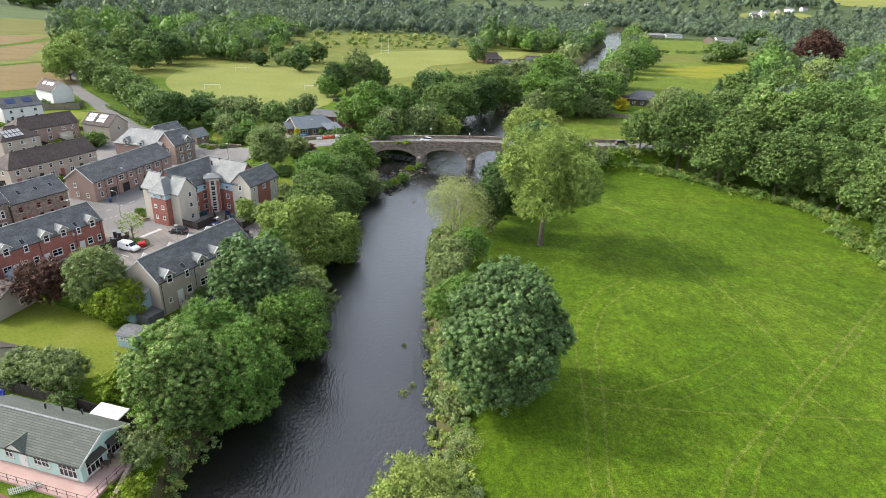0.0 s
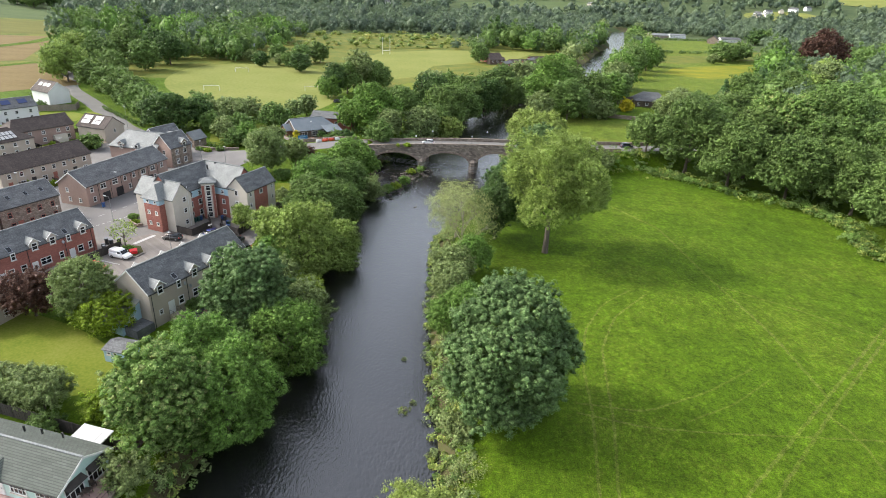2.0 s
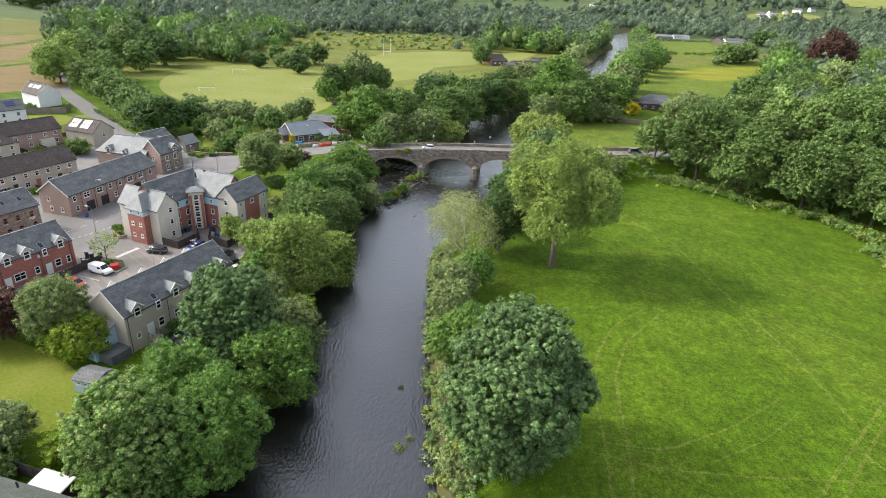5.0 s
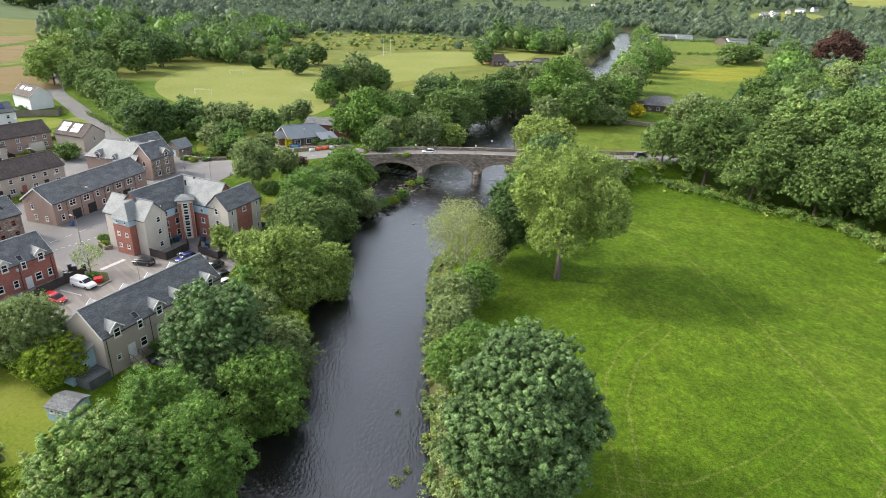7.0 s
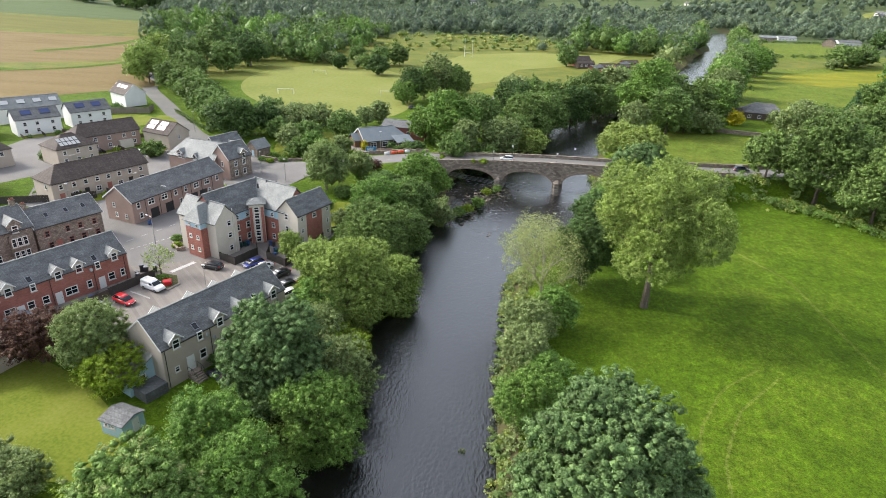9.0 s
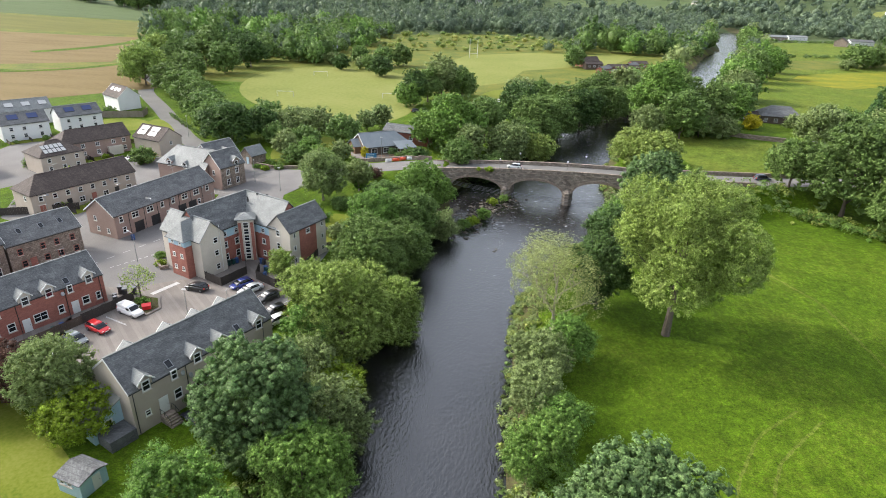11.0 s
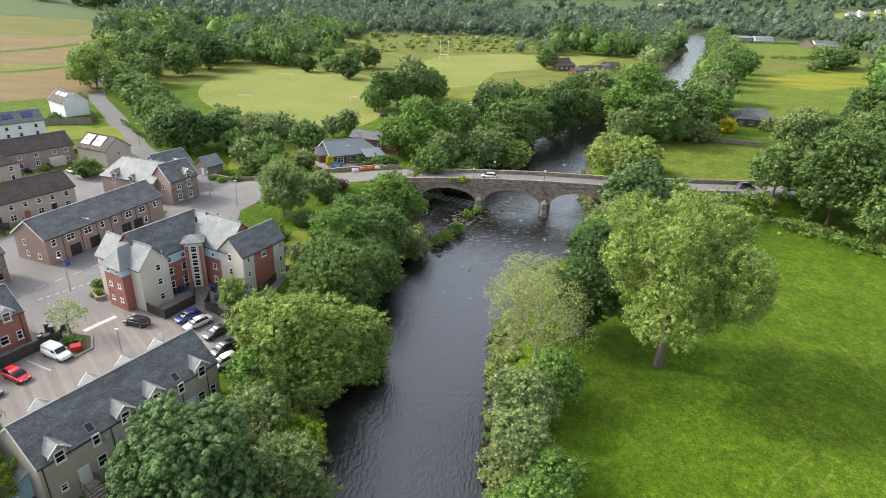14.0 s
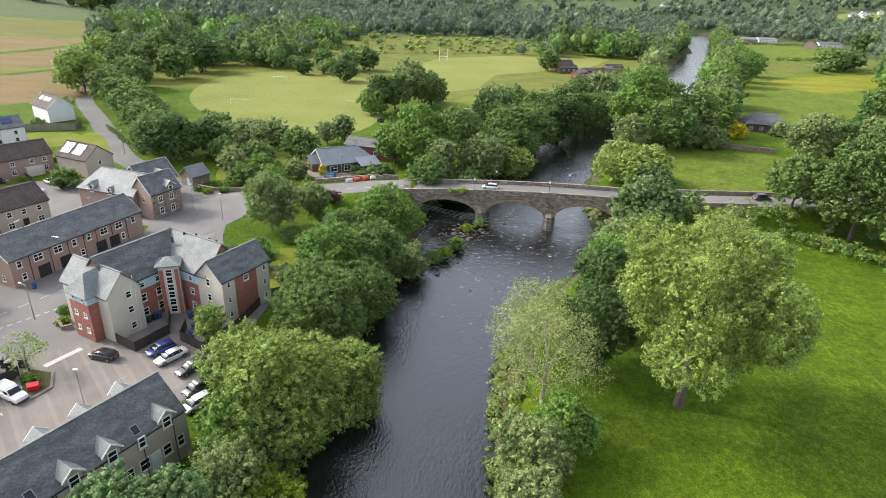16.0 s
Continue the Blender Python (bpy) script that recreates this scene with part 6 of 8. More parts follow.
# stair tower in the inner corner
tw = pose(-4.0, -4.6, 0, 0, 0, -45)
part("stair_tower", boxes((-1.45, 1.45, -1.55, 1.6, -0.5, 8.5)), M["cream"], flats, "cream rendered stair tower").matrix_basis = tw
for q in (-1, 1):
    part("brick_strip", boxes((q * 1.1 - 0.28, q * 1.1 + 0.28, -1.6, -1.5, -0.5, 7.9)), M["red_brick"], flats, "red brick strip beside the stair windows").matrix_basis = tw
bm = bmesh.new()
poly(bm, [(-1.9, -2.0, 8.5), (1.9, -2.0, 8.5), (1.9, 1.9, 8.5), (-1.9, 1.9, 8.5), (-1.9, -2.0, 8.7), (1.9, -2.0, 8.7), (1.9, 1.9, 8.7), (-1.9, 1.9, 8.7), (0, 0, 9.5)],
     [(3, 2, 1, 0), (0, 1, 5, 4), (1, 2, 6, 5), (2, 3, 7, 6), (3, 0, 4, 7), (4, 5, 8), (5, 6, 8), (6, 7, 8), (7, 4, 8)])
part("tower_roof", bm, M["pale_slate"], flats, "pale low pyramid roof of the tower").matrix_basis = tw
c45 = Vector((-4.0, -4.6)) + Vector((-0.707, -0.707)) * 1.62
for i in range(6):
    fwin(c45.x, c45.y, 0.4 + i * 1.28, -45, 1.05, 1.22)
for x, y in ((-8, 2), (-3.5, 1.5), (2.5, -6), (0.5, -8)):
    part("roof_vent", boxes((x - 0.15, x + 0.15, y - 0.15, y + 0.15, 9.0, 10.2)), M["black"], flats)

# pavilion beside the bridge
H20 = house(-38.2, 218.6, 33, 16, 11, 2.7, 5.9, "wood", "blue_metal", "timber pavilion with a blue-grey metal roof", "pavilion", "pavilion", hr=4)
for u in (-5, -1, 3):
    window(H20, "f", u, 0.5, 2.0, 1.7, 1)
window(H20, "l", 3.4, 0.9, 1.2, 1.2)
bm = bmesh.new()
for k in (-1, 1):
    slab(bm, [(-10.6, 0.8 + k * 3.1, 2.3), (-10.6, 0.8, 4.2), (-7.6, 0.8, 4.2), (-7.6, 0.8 + k * 3.1, 2.3)][::k], 0.14)
part("entrance_roof", bm, M["blue_metal"], H20["ob"], "gabled roof over the entrance")
part("entrance", poly(bmesh.new(), [(-10.2, -1.9, 0), (-10.2, 3.5, 0), (-10.2, 3.5, 2.3), (-10.2, 0.8, 3.95), (-10.2, -1.9, 2.3), (-7.9, -1.9, 0), (-7.9, 3.5, 0), (-7.9, 3.5, 2.3), (-7.9, 0.8, 3.95), (-7.9, -1.9, 2.3)],
                      [(0, 4, 3, 2, 1), (5, 6, 7, 8, 9), (0, 1, 6, 5), (1, 2, 7, 6), (2, 3, 8, 7), (3, 4, 9, 8), (4, 0, 5, 9)]), M["wood_warm"], H20["ob"], "warm timber entrance gable")
door(H20, "l", -0.8, 1.6, 2.1, "black").matrix_basis = pose(-10.22, 0.8, 0.05, 0, 0, -90)
bm = bmesh.new()
slab(bm, [(1.4, -10.2, 2.7), (7.6, -10.2, 2.7), (7.6, -5.0, 3.9), (1.4, -5.0, 3.9)], 0.14)
part("porch_roof", bm, M["blue_metal"], H20["ob"], "seamed metal porch roof")
for x in (1.7, 4.5, 7.3):
    bm = bmesh.new()
    tube(bm, (x, -9.9, -0.2), (x, -9.9, 2.7), 0.12, 0.12, 8)
    part("porch_post", bm, M["wood_warm"], H20["ob"])
sheet("pavilion_terrace", [(-49, 212), (-44, 206.5), (-34, 206), (-25, 211), (-26, 219), (-33, 214), (-42, 211), (-46, 216)], M["paving"], 0.07, 3, "paved terrace before the pavilion", "terrace")
H21 = house(-31.5, 230.5, -12, 16, 7.0, 4.0, 5.6, "cladding_red", "slate", "red-brown boarded clubhouse behind the pavilion", "clubhouse", "clubhouse", barge=False)
for u in (-5.5, -2, 2, 5.5):
    window(H21, "f", u, 1.6, 1.3, 1.2)
# mint green bungalow with a paved terrace
H22 = house(-42.2, 54.0, -17, 16.5, 6.6, 2.75, 4.5, "mint", "grey_green_tile", "mint green bungalow with a grey-green tiled roof", "bungalow", "bungalow", z=0.35, over=0.45)
for u, w in ((-4.5, 1.2), (-1.6, 1.2), (6.4, 2.5)):
    window(H22, "f", u, 0.9 if w < 1.5 else 0.2, w, 1.3 if w < 1.5 else 2.1, 1 if w < 1.5 else 3)
window(H22, "f", 2.9, 0.8, 2.2, 1.35, 3)
for u in (-1.5, 1.5):
    window(H22, "r", u, 0.15, 2.4, 2.15, 3)
    c = part("canopy", poly(bmesh.new(), [(8.25, u - 1.2, 2.65), (8.25, u + 1.2, 2.65), (9.15, u + 1.2, 2.3), (9.15, u - 1.2, 2.3), (8.25, u - 1.2, 2.3), (8.25, u + 1.2, 2.3)], [(0, 1, 2, 3), (0, 3, 4), (1, 5, 2), (4, 3, 2, 5), (0, 4, 5, 1)]), M["dark_fence"], H22["ob"], "dark green window canopy")
door(H22, "f", 0.4)
bm = bmesh.new()
slab(bm, [(-1.4, -3.9, 2.7), (0.0, -3.9, 3.7), (0.0, -0.6, 3.7), (-1.4, -2.2, 2.7)], 0.1)
slab(bm, [(0.0, -3.9, 3.7), (1.4, -3.9, 2.7), (1.4, -2.2, 2.7), (0.0, -0.6, 3.7)], 0.1)
part("porch_roof", bm, M["grey_green_tile"], H22["ob"])
part("porch_gable", poly(bmesh.new(), [(-1.2, -3.75, 2.6), (1.2, -3.75, 2.6), (0, -3.75, 3.55), (-1.2, -3.2, 2.6), (1.2, -3.2, 2.6), (0, -2.4, 3.55)], [(0, 1, 2), (3, 5, 4), (0, 3, 4, 1), (1, 4, 5, 2), (2, 5, 3, 0)]), M["upvc"], H22["ob"])
terr = thing("terrace_deck", pose(-42.2, 54.0, 0.0, 0, 0, -17), "pink paved terrace round the bungalow", "terrace")
part("slab", boxes((-9, 11.0, -5.6, -3.3, -0.6, 0.32), (8.3, 11.0, -3.3, 4.2, -0.6, 0.32)), M["pink_deck"], terr)
bm = bmesh.new()
rail = [(-9, -5.5), (10.9, -5.5), (10.9, 4.1)]
for (x0, y0), (x1, y1) in zip(rail[:-1], rail[1:]):
    k = int(math.hypot(x1 - x0, y1 - y0) / 1.3)
    for i in range(k + 1):
        p = (x0 + (x1 - x0) * i / k, y0 + (y1 - y0) * i / k)
        tube(bm, (*p, 0.3), (*p, 1.3), 0.035, 0.035, 5)
    for z in (0.75, 1.27):
        tube(bm, (x0, y0, z), (x1, y1, z), 0.025, 0.025, 5)
part("railing", bm, M["black"], terr, "thin dark metal railing")
# neighbours at the edge of view
H23 = house(-69.5, 86.5, -17, 11, 7.5, 2.9, 4.9, "beige", "brown_tile", "bungalow with a brown tiled roof beside the lawn", "bungalow", "bungalow", barge=False)
window(H23, "r", 1.5, 1.0, 1.6, 1.2, 1)
H24 = house(-61.5, 69.5, -17, 11.5, 6.5, 2.8, 4.6, "cream", "brown_tile", "small cream bungalow with a grey-brown roof", "bungalow", "bungalow", barge=False)
window(H24, "r", -1.2, 1.0, 1.2, 1.1, 1)
window(H24, "r", 1.2, 1.0, 1.2, 1.1, 1)
# garden sheds
def shed(x, y, a, L, W, h, wall, roof, label):
    s = thing("garden_shed", pose(x, y, hz(x, y), 0, 0, a), label, "shed")
    part("wall", boxes((-L / 2, L / 2, -W / 2, W / 2, -0.3, h)), M[wall], s)
    bm = bmesh.new()
    slab(bm, [(-L / 2 - 0.2, -W / 2 - 0.2, h + 0.05), (L / 2 + 0.2, -W / 2 - 0.2, h + 0.05), (L / 2 + 0.2, 0.3, h + 0.55), (-L / 2 - 0.2, 0.3, h + 0.55)], 0.1)
    slab(bm, [(-L / 2 - 0.2, 0.3, h + 0.55), (L / 2 + 0.2, 0.3, h + 0.55), (L / 2 + 0.2, W / 2 + 0.2, h), (-L / 2 - 0.2, W / 2 + 0.2, h)], 0.1)
    part("roof", bm, M[roof], s)
    hs = dict(ob=s, L=L, W=W)
    for u in (-0.8, 0.2):
        window(hs, "f", u, h - 0.75, 0.7, 0.5)
    door(hs, "r", 0.3, 0.8, 1.8, "upvc")


shed(-41.8, 76.6, -15, 3.4, 3.2, 2.1, "blue_clad", "slate", "small pale blue garden shed with a grey roof")
shed(-69.0, 95.0, -15, 4.0, 3.0, 2.1, "blue_clad", "blue_metal", "blue-grey garden shed behind the fence")
tank = thing("trailer", pose(-53.9, 61.3, 0, 0, 0, 20), "trailer under a bright blue cover by the fence", "trailer")
blue_cover = surf("blue_tarpaulin", [(0.015, 0.04, 0.3), (0.03, 0.07, 0.42)], 1.2, 0.5, 0.4)
part("cover", boxes((-2.0, 2.0, -1.0, 1.0, 0.5, 1.9), bevel=0.25), blue_cover, tank)
for q in (-0.8, 0.8):
    bm = bmesh.new()
    bmesh.ops.create_cone(bm, cap_ends=True, segments=12, radius1=0.32, radius2=0.32, depth=0.2, matrix=pose(0, q, 0.32, 90))
    part("wheel", bm, M["black"], tank)
# far farm and houses
for x, y, a, L, W, e, r, wl, rf, lb in ((304, 797, 5, 26, 12, 3.5, 5.5, "stone", "pale_slate", "long low farm shed by the far pasture"), (335, 812, 5, 22, 10, 3.5, 5, "white_wall", "pale_slate", "white farm shed by the far pasture"),
                                        (352, 742, 60, 16, 12, 5, 9, "stone", "brown_tile", "brownish stone farmhouse by the pasture"), (384, 768, 5, 26, 10, 4, 6, "white_wall", "slate", "long white farm building"),
                                        (116.5, 301, -8, 16, 11, 3.2, 6.6, "wood", "slate", "dark timber bungalow with a slate roof"), (104, 302, 5, 8, 6, 2.6, 3.6, "wood", "brown_tile", "low timber annexe beside the bungalow"),
                                        (-132, 458, 12, 24, 12, 3.5, 6, "metal", "blue_metal", "grey metal farm shed in the trees"), (54, 462, 30, 14, 8, 3, 6, "cladding_red", "brown_tile", "reddish clubhouse by the pitch")):
    hip = 4.0 if "bungalow" in lb and L > 10 else 0.0
    hs = house(x, y, a, L, W, e, r, wl, rf, lb, "farm_building" if y > 440 else "bungalow", "building", barge=False, hl=hip, hr=hip)
    for i in range(int(L / 4)):
        window(hs, "f", -L / 2 + 2 + i * 4, 0.9, 1.4, 1.3, 1)

for i, (x, y) in enumerate(((652, 1210), (676, 1222), (668, 1242), (702, 1268), (734, 1277), (772, 1300), (809, 1312), (690, 1250), (372, 1394), (-72, 1335))):
    hs = house(x, y, 20 + 50 * (i % 3), 15 + 3 * (i % 2), 8, 5.5, 8.6, "white_wall" if i % 4 else "cream", "slate", "white house on the far hillside", "farm_house" if i > 7 else "house", "house", barge=False, group="hillside houses")
    for u in (-4, 0, 4):
        window(hs, "f", u, 1.0, 1.2, 1.3)
        window(hs, "f", u, 3.6, 1.2, 1.3)
for i, (x, y) in enumerate(((55.7, 447.5), (60.5, 428), (69.4, 439.3), (81.5, 451.7), (88.4, 466), (71, 404), (69.1, 419), (64, 412), (79, 438))):
    hs = house(x, y, 20 + 35 * (i % 2), 12, 5, 2.9, 4.2, "cladding_red" if i % 3 else "wood", "slate" if i % 2 else "brown_tile", "boarded holiday chalet among the river trees", "chalet", "chalet", barge=False, group="chalets", z=hz(x, y) + 0.5)
    for u in (-3.5, 0, 3.5):
        window(hs, "f", u, 1.0, 1.5, 1.1, 1)

# ---------------- the stone bridge ----------------
BA = math.degrees(math.atan2(-0.1475, 0.989))
bridge = thing("bridge", pose(0.79, 188.48, 0, 0, 0, BA), "old stone arch bridge with low parapets", "bridge")
ARCHES = ((-14.2, -0.2, -1.3, 1.5), (2.4, 16.5, -0.7, 2.5), (19.1, 33.2, -0.1, 3.5))
B0, B1, Y0, Y1 = -22.0, 40.0, 1.2, 9.4


def top_at(s):
    return 4.9 + 0.062 * s - 0.0009 * (s - 9) ** 2


def soffit(s):
    for a, c, z0, z1 in ARCHES:
        if a < s < c:
            u = (s - (a + c) / 2) / ((c - a) / 2)
            return z0 + (z1 - z0) * math.sqrt(max(0.0, 1 - u * u))
    return -5.0


ss = []
for a, c, z0, z1 in ARCHES:
    ss += [a + 1e-3, c - 1e-3, a - 1e-3, c + 1e-3] + [(a + c) / 2 - (c - a) / 2 * math.cos(math.pi * i / 22) for i in range(1, 22)]
ss = sorted(ss + list(np.arange(B0, B1 + 0.1, 2.0)))
bm = bmesh.new()
rows = []
for s in ss:
    zt, zb = top_at(s) - 1.0, soffit(s)
    rows.append([bm.verts.new(p) for p in ((s, Y0, zb), (s, Y0, zt), (s, Y1, zt), (s, Y1, zb))])
for p, q in zip(rows[:-1], rows[1:]):
    for i in range(4):
        bm.faces.new((p[i], q[i], q[(i + 1) % 4], p[(i + 1) % 4]))
bm.faces.new(rows[0][::-1])
bm.faces.new(rows[-1])
part("arch_wall", bm, M["bridge_stone"], bridge)
for name, y0, y1 in (("parapet", Y0 - 0.05, Y0 + 0.4), ("parapet", Y1 - 0.4, Y1 + 0.05)):
    bm, cop = bmesh.new(), bmesh.new()
    k = 62
    for b_, zo0, zo1, ya, yb in ((bm, -1.02, -0.12, y0, y1), (cop, -0.12, 0.04, y0 - 0.06, y1 + 0.06)):
        prev = None
        for i in range(k + 1):
            s = B0 + (B1 - B0) * i / k
            z = top_at(s)
            cur = [b_.verts.new(p) for p in ((s, ya, z + zo0), (s, yb, z + zo0), (s, yb, z + zo1), (s, ya, z + zo1))]
            if prev:
                for j in range(4):
                    b_.faces.new((prev[j], cur[j], cur[(j + 1) % 4], prev[(j + 1) % 4]))
            else:
                b_.faces.new(cur)
            prev = cur
        b_.faces.new(prev[::-1])
    part(name, bm, M["bridge_stone"], bridge)
    part("coping", cop, M["stone"], bridge, "rough stone coping")
bm = bmesh.new()
prev = None
for i in range(63):
    s = B0 + (B1 - B0) * i / 62
    cur = [bm.verts.new((s, Y0 - 0.14, top_at(s) - 1.12)), bm.verts.new((s, Y0 + 0.02, top_at(s) - 1.12)), bm.verts.new((s, Y0 + 0.02, top_at(s) - 0.98)), bm.verts.new((s, Y0 - 0.14, top_at(s) - 0.98))]
    if prev:
        for j in range(4):
            bm.faces.new((prev[j], cur[j], cur[(j + 1) % 4], prev[(j + 1) % 4]))
    prev = cur
part("string_course", bm, M["stone"], bridge)
# rings of voussoirs
rng = random.Random(3)
for a, c, z0, z1 in ARCHES:
    k = 34
    for i in range(k):
        t0, t1 = math.pi * (i + 0.04) / k, math.pi * (i + 0.96) / k
        pts = []
        for t_, g in ((t0, 0), (t1, 0), (t1, 0.62), (t0, 0.62)):
            cx_, rx, rz = (a + c) / 2, (c - a) / 2 + g, (z1 - z0) + g
            pts.append((cx_ - rx * math.cos(t_), z0 + rz * math.sin(t_)))
        pr = 0.1 + rng.uniform(0, 0.05)
        vs = [(x, Y0 - pr, z) for x, z in pts] + [(x, Y0 + 0.1, z) for x, z in pts]
        part("voussoir", poly(bmesh.new(), vs, [(0, 1, 2, 3), (4, 7, 6, 5), (0, 4, 5, 1), (1, 5, 6, 2), (2, 6, 7, 3), (3, 7, 4, 0)]), M["stone"], bridge)
# cutwaters
for s0, zt in ((1.1, -0.6), (17.8, 0.2)):
    for y, d in ((Y0, -1), (Y1, 1)):
        w = 1.3
        poly(bm := bmesh.new(), [(s0 - w, y, -5), (s0 + w, y, -5), (s0 + 0.5, y + d * 1.3, -5), (s0 - 0.5, y + d * 1.3, -5), (s0 - w, y, zt), (s0 + w, y, zt), (s0 + 0.5, y + d * 1.3, zt), (s0 - 0.5, y + d * 1.3, zt), (s0, y, zt + 0.9)],
             [(3, 2, 1, 0), (0, 1, 5, 4), (1, 2, 6, 5), (2, 3, 7, 6), (3, 0, 4, 7), (4, 5, 8), (5, 6, 8), (6, 7, 8), (7, 4, 8)])
        part("cutwater", bm, M["bridge_stone"], bridge)
bm = bmesh.new()
prev = None
for i in range(63):
    s = B0 + (B1 - B0) * i / 62
    cur = [bm.verts.new((s, Y0 + 0.42, top_at(s) - 0.93)), bm.verts.new((s, Y1 - 0.42, top_at(s) - 0.93))]
    if prev:
        bm.faces.new((prev[0], cur[0], cur[1], prev[1]))
    prev = cur
part("carriageway", bm, M["lane"], bridge, "pale grey asphalt deck")
for s, w in ((-3.6, 1.3), (-6.6, 0.7)):
    p = bridge.matrix_basis @ Vector((s, Y0 - 0.2, top_at(s) - 0.75))
    tree(p.x, p.y, 1.1, w, "lime_leaf", "ivy tuft growing on the parapet", "bush", name="ivy", category="plant", z=p.z)


def lamp(x, y, h, z=None, arm=0.0, a=0.0, label="grey street lamp on a slim post", lantern=False, tall=0.06):
    o = thing("street_lamp", pose(x, y, hz(x, y) if z is None else z, 0, 0, a), label, "street lamp")
    bm = bmesh.new()
    tube(bm, (0, 0, 0), (0, 0, 1.2), tall * 1.4, tall * 1.4, 8)
    tube(bm, (0, 0, 1.2), (0, 0, h), tall, tall * 0.7, 8)
    part("post", bm, M["black"] if lantern else M["metal"], o)
    if arm:
        bm = bmesh.new()
        tube(bm, (0, 0, h), (arm, 0, h + 0.15), 0.04, 0.035, 6)
        part("arm", bm, M["metal"], o)
    part("head", boxes((arm - 0.32, arm + 0.32, -0.13, 0.13, h + 0.05, h + 0.22), bevel=0.04) if not lantern else boxes((-0.2, 0.2, -0.2, 0.2, h, h + 0.45), bevel=0.06), M["upvc"], o)


for s, y in ((-1.0, Y0 + 0.7), (3.5, Y1 - 0.7), (17.0, Y0 + 0.7), (21.5, Y1 - 0.7), (34.0, Y0 + 0.7)):
    p = bridge.matrix_basis @ Vector((s, y, top_at(s) - 0.95))
    lamp(p.x, p.y, 3.1, p.z, lantern=True, label="dark lantern post standing on the bridge", tall=0.05)
lamp(-46.6, 108.6, 6.3)
lamp(-74.6, 145.2, 6.3, arm=1.4, a=-20)
lamp(-67.0, 128.0, 6.0, arm=1.2, a=160)
lamp(-63.5, 176.0, 6.5, arm=1.0, a=-60)
lamp(-55.0, 171.5, 6.0)
lamp(-36.0, 206.0, 7.0)
lamp(97.5, 226.0, 9.0, arm=1.5, a=180)
lamp(-104, 218.5, 7.0)
lamp(-158.0, 290.0, 7.0)
lamp(-96, 143, 6.0)

# wires slung across the river in front of the bridge
wires = thing("overhead_wires", pose(0, 0, 0), "thin overhead wires slung across the river", "wires")
for i in range(4):
    bm = bmesh.new()
    A_, C_ = Vector((-16.0, 184.5 + i * 0.35, 2.9 - i * 0.45)), Vector((33.0, 176.5 + i * 0.35, 1.2 - i * 0.55))
    pts = [A_.lerp(C_, k / 16) - Vector((0, 0, 1.1 * (1 - (k / 8 - 1) ** 2))) for k in range(17)]
    rings = [[bm.verts.new(p + Vector((0, 0.045 * math.cos(k), 0.045 * math.sin(k)))) for k in (0, 2.1, 4.2)] for p in pts]
    for p, q in zip(rings[:-1], rings[1:]):
        for k in range(3):
            bm.faces.new((p[k], q[k], q[(k + 1) % 3], p[(k + 1) % 3]))
    part("wire", bm, M["metal"], wires)
for x, y in ((-16.0, 185.0), (33.0, 177.0)):
    bm = bmesh.new()
    tube(bm, (x, y, hz(x, y) - 0.5), (x, y, 3.6), 0.14, 0.11, 8)
    part("pole", bm, M["wood"], wires)

# ---------------- vehicles ----------------
PAINT = {}


def paint(name, c):
    if name not in PAINT:
        m = bpy.data.materials.new(name + "_car_paint")
        m.use_nodes = True
        b_ = m.node_tree.nodes["Principled BSDF"]
        b_.inputs["Base Color"].default_value, b_.inputs["Roughness"].default_value = (*c, 1), 0.3
        b_.inputs["Coat Weight"].default_value = 0.6
        PAINT[name] = m
    return PAINT[name]


def loft(sections, mat_name):
    """A body from cross-sections along x: half width, z low, z high, half width on top, with rounded shoulders."""
    bm = bmesh.new()
    prev = None
    for x, w, z0, z1, wt in sections:
        h = z1 - z0
        half = [(w * 0.9, z0), (w * 0.98, z0 + h * 0.2), (w, z0 + h * 0.55), (w * 0.6 + wt * 0.4, z0 + h * 0.82), (wt, z1 - h * 0.03), (wt * 0.7, z1), (wt * 0.25, z1 + h * 0.02)]
        cur = [bm.verts.new((x, y, z)) for y, z in half] + [bm.verts.new((x, -y, z)) for y, z in half[::-1]]
        k = len(cur)
        if prev:
            for j in range(k):
                f = bm.faces.new((prev[j], cur[j], cur[(j + 1) % k], prev[(j + 1) % k]))
                f.smooth = j not in (k - 1,)
        else:
            bm.faces.new(cur)
        prev = cur
    bm.faces.new(prev[::-1])
    return bm


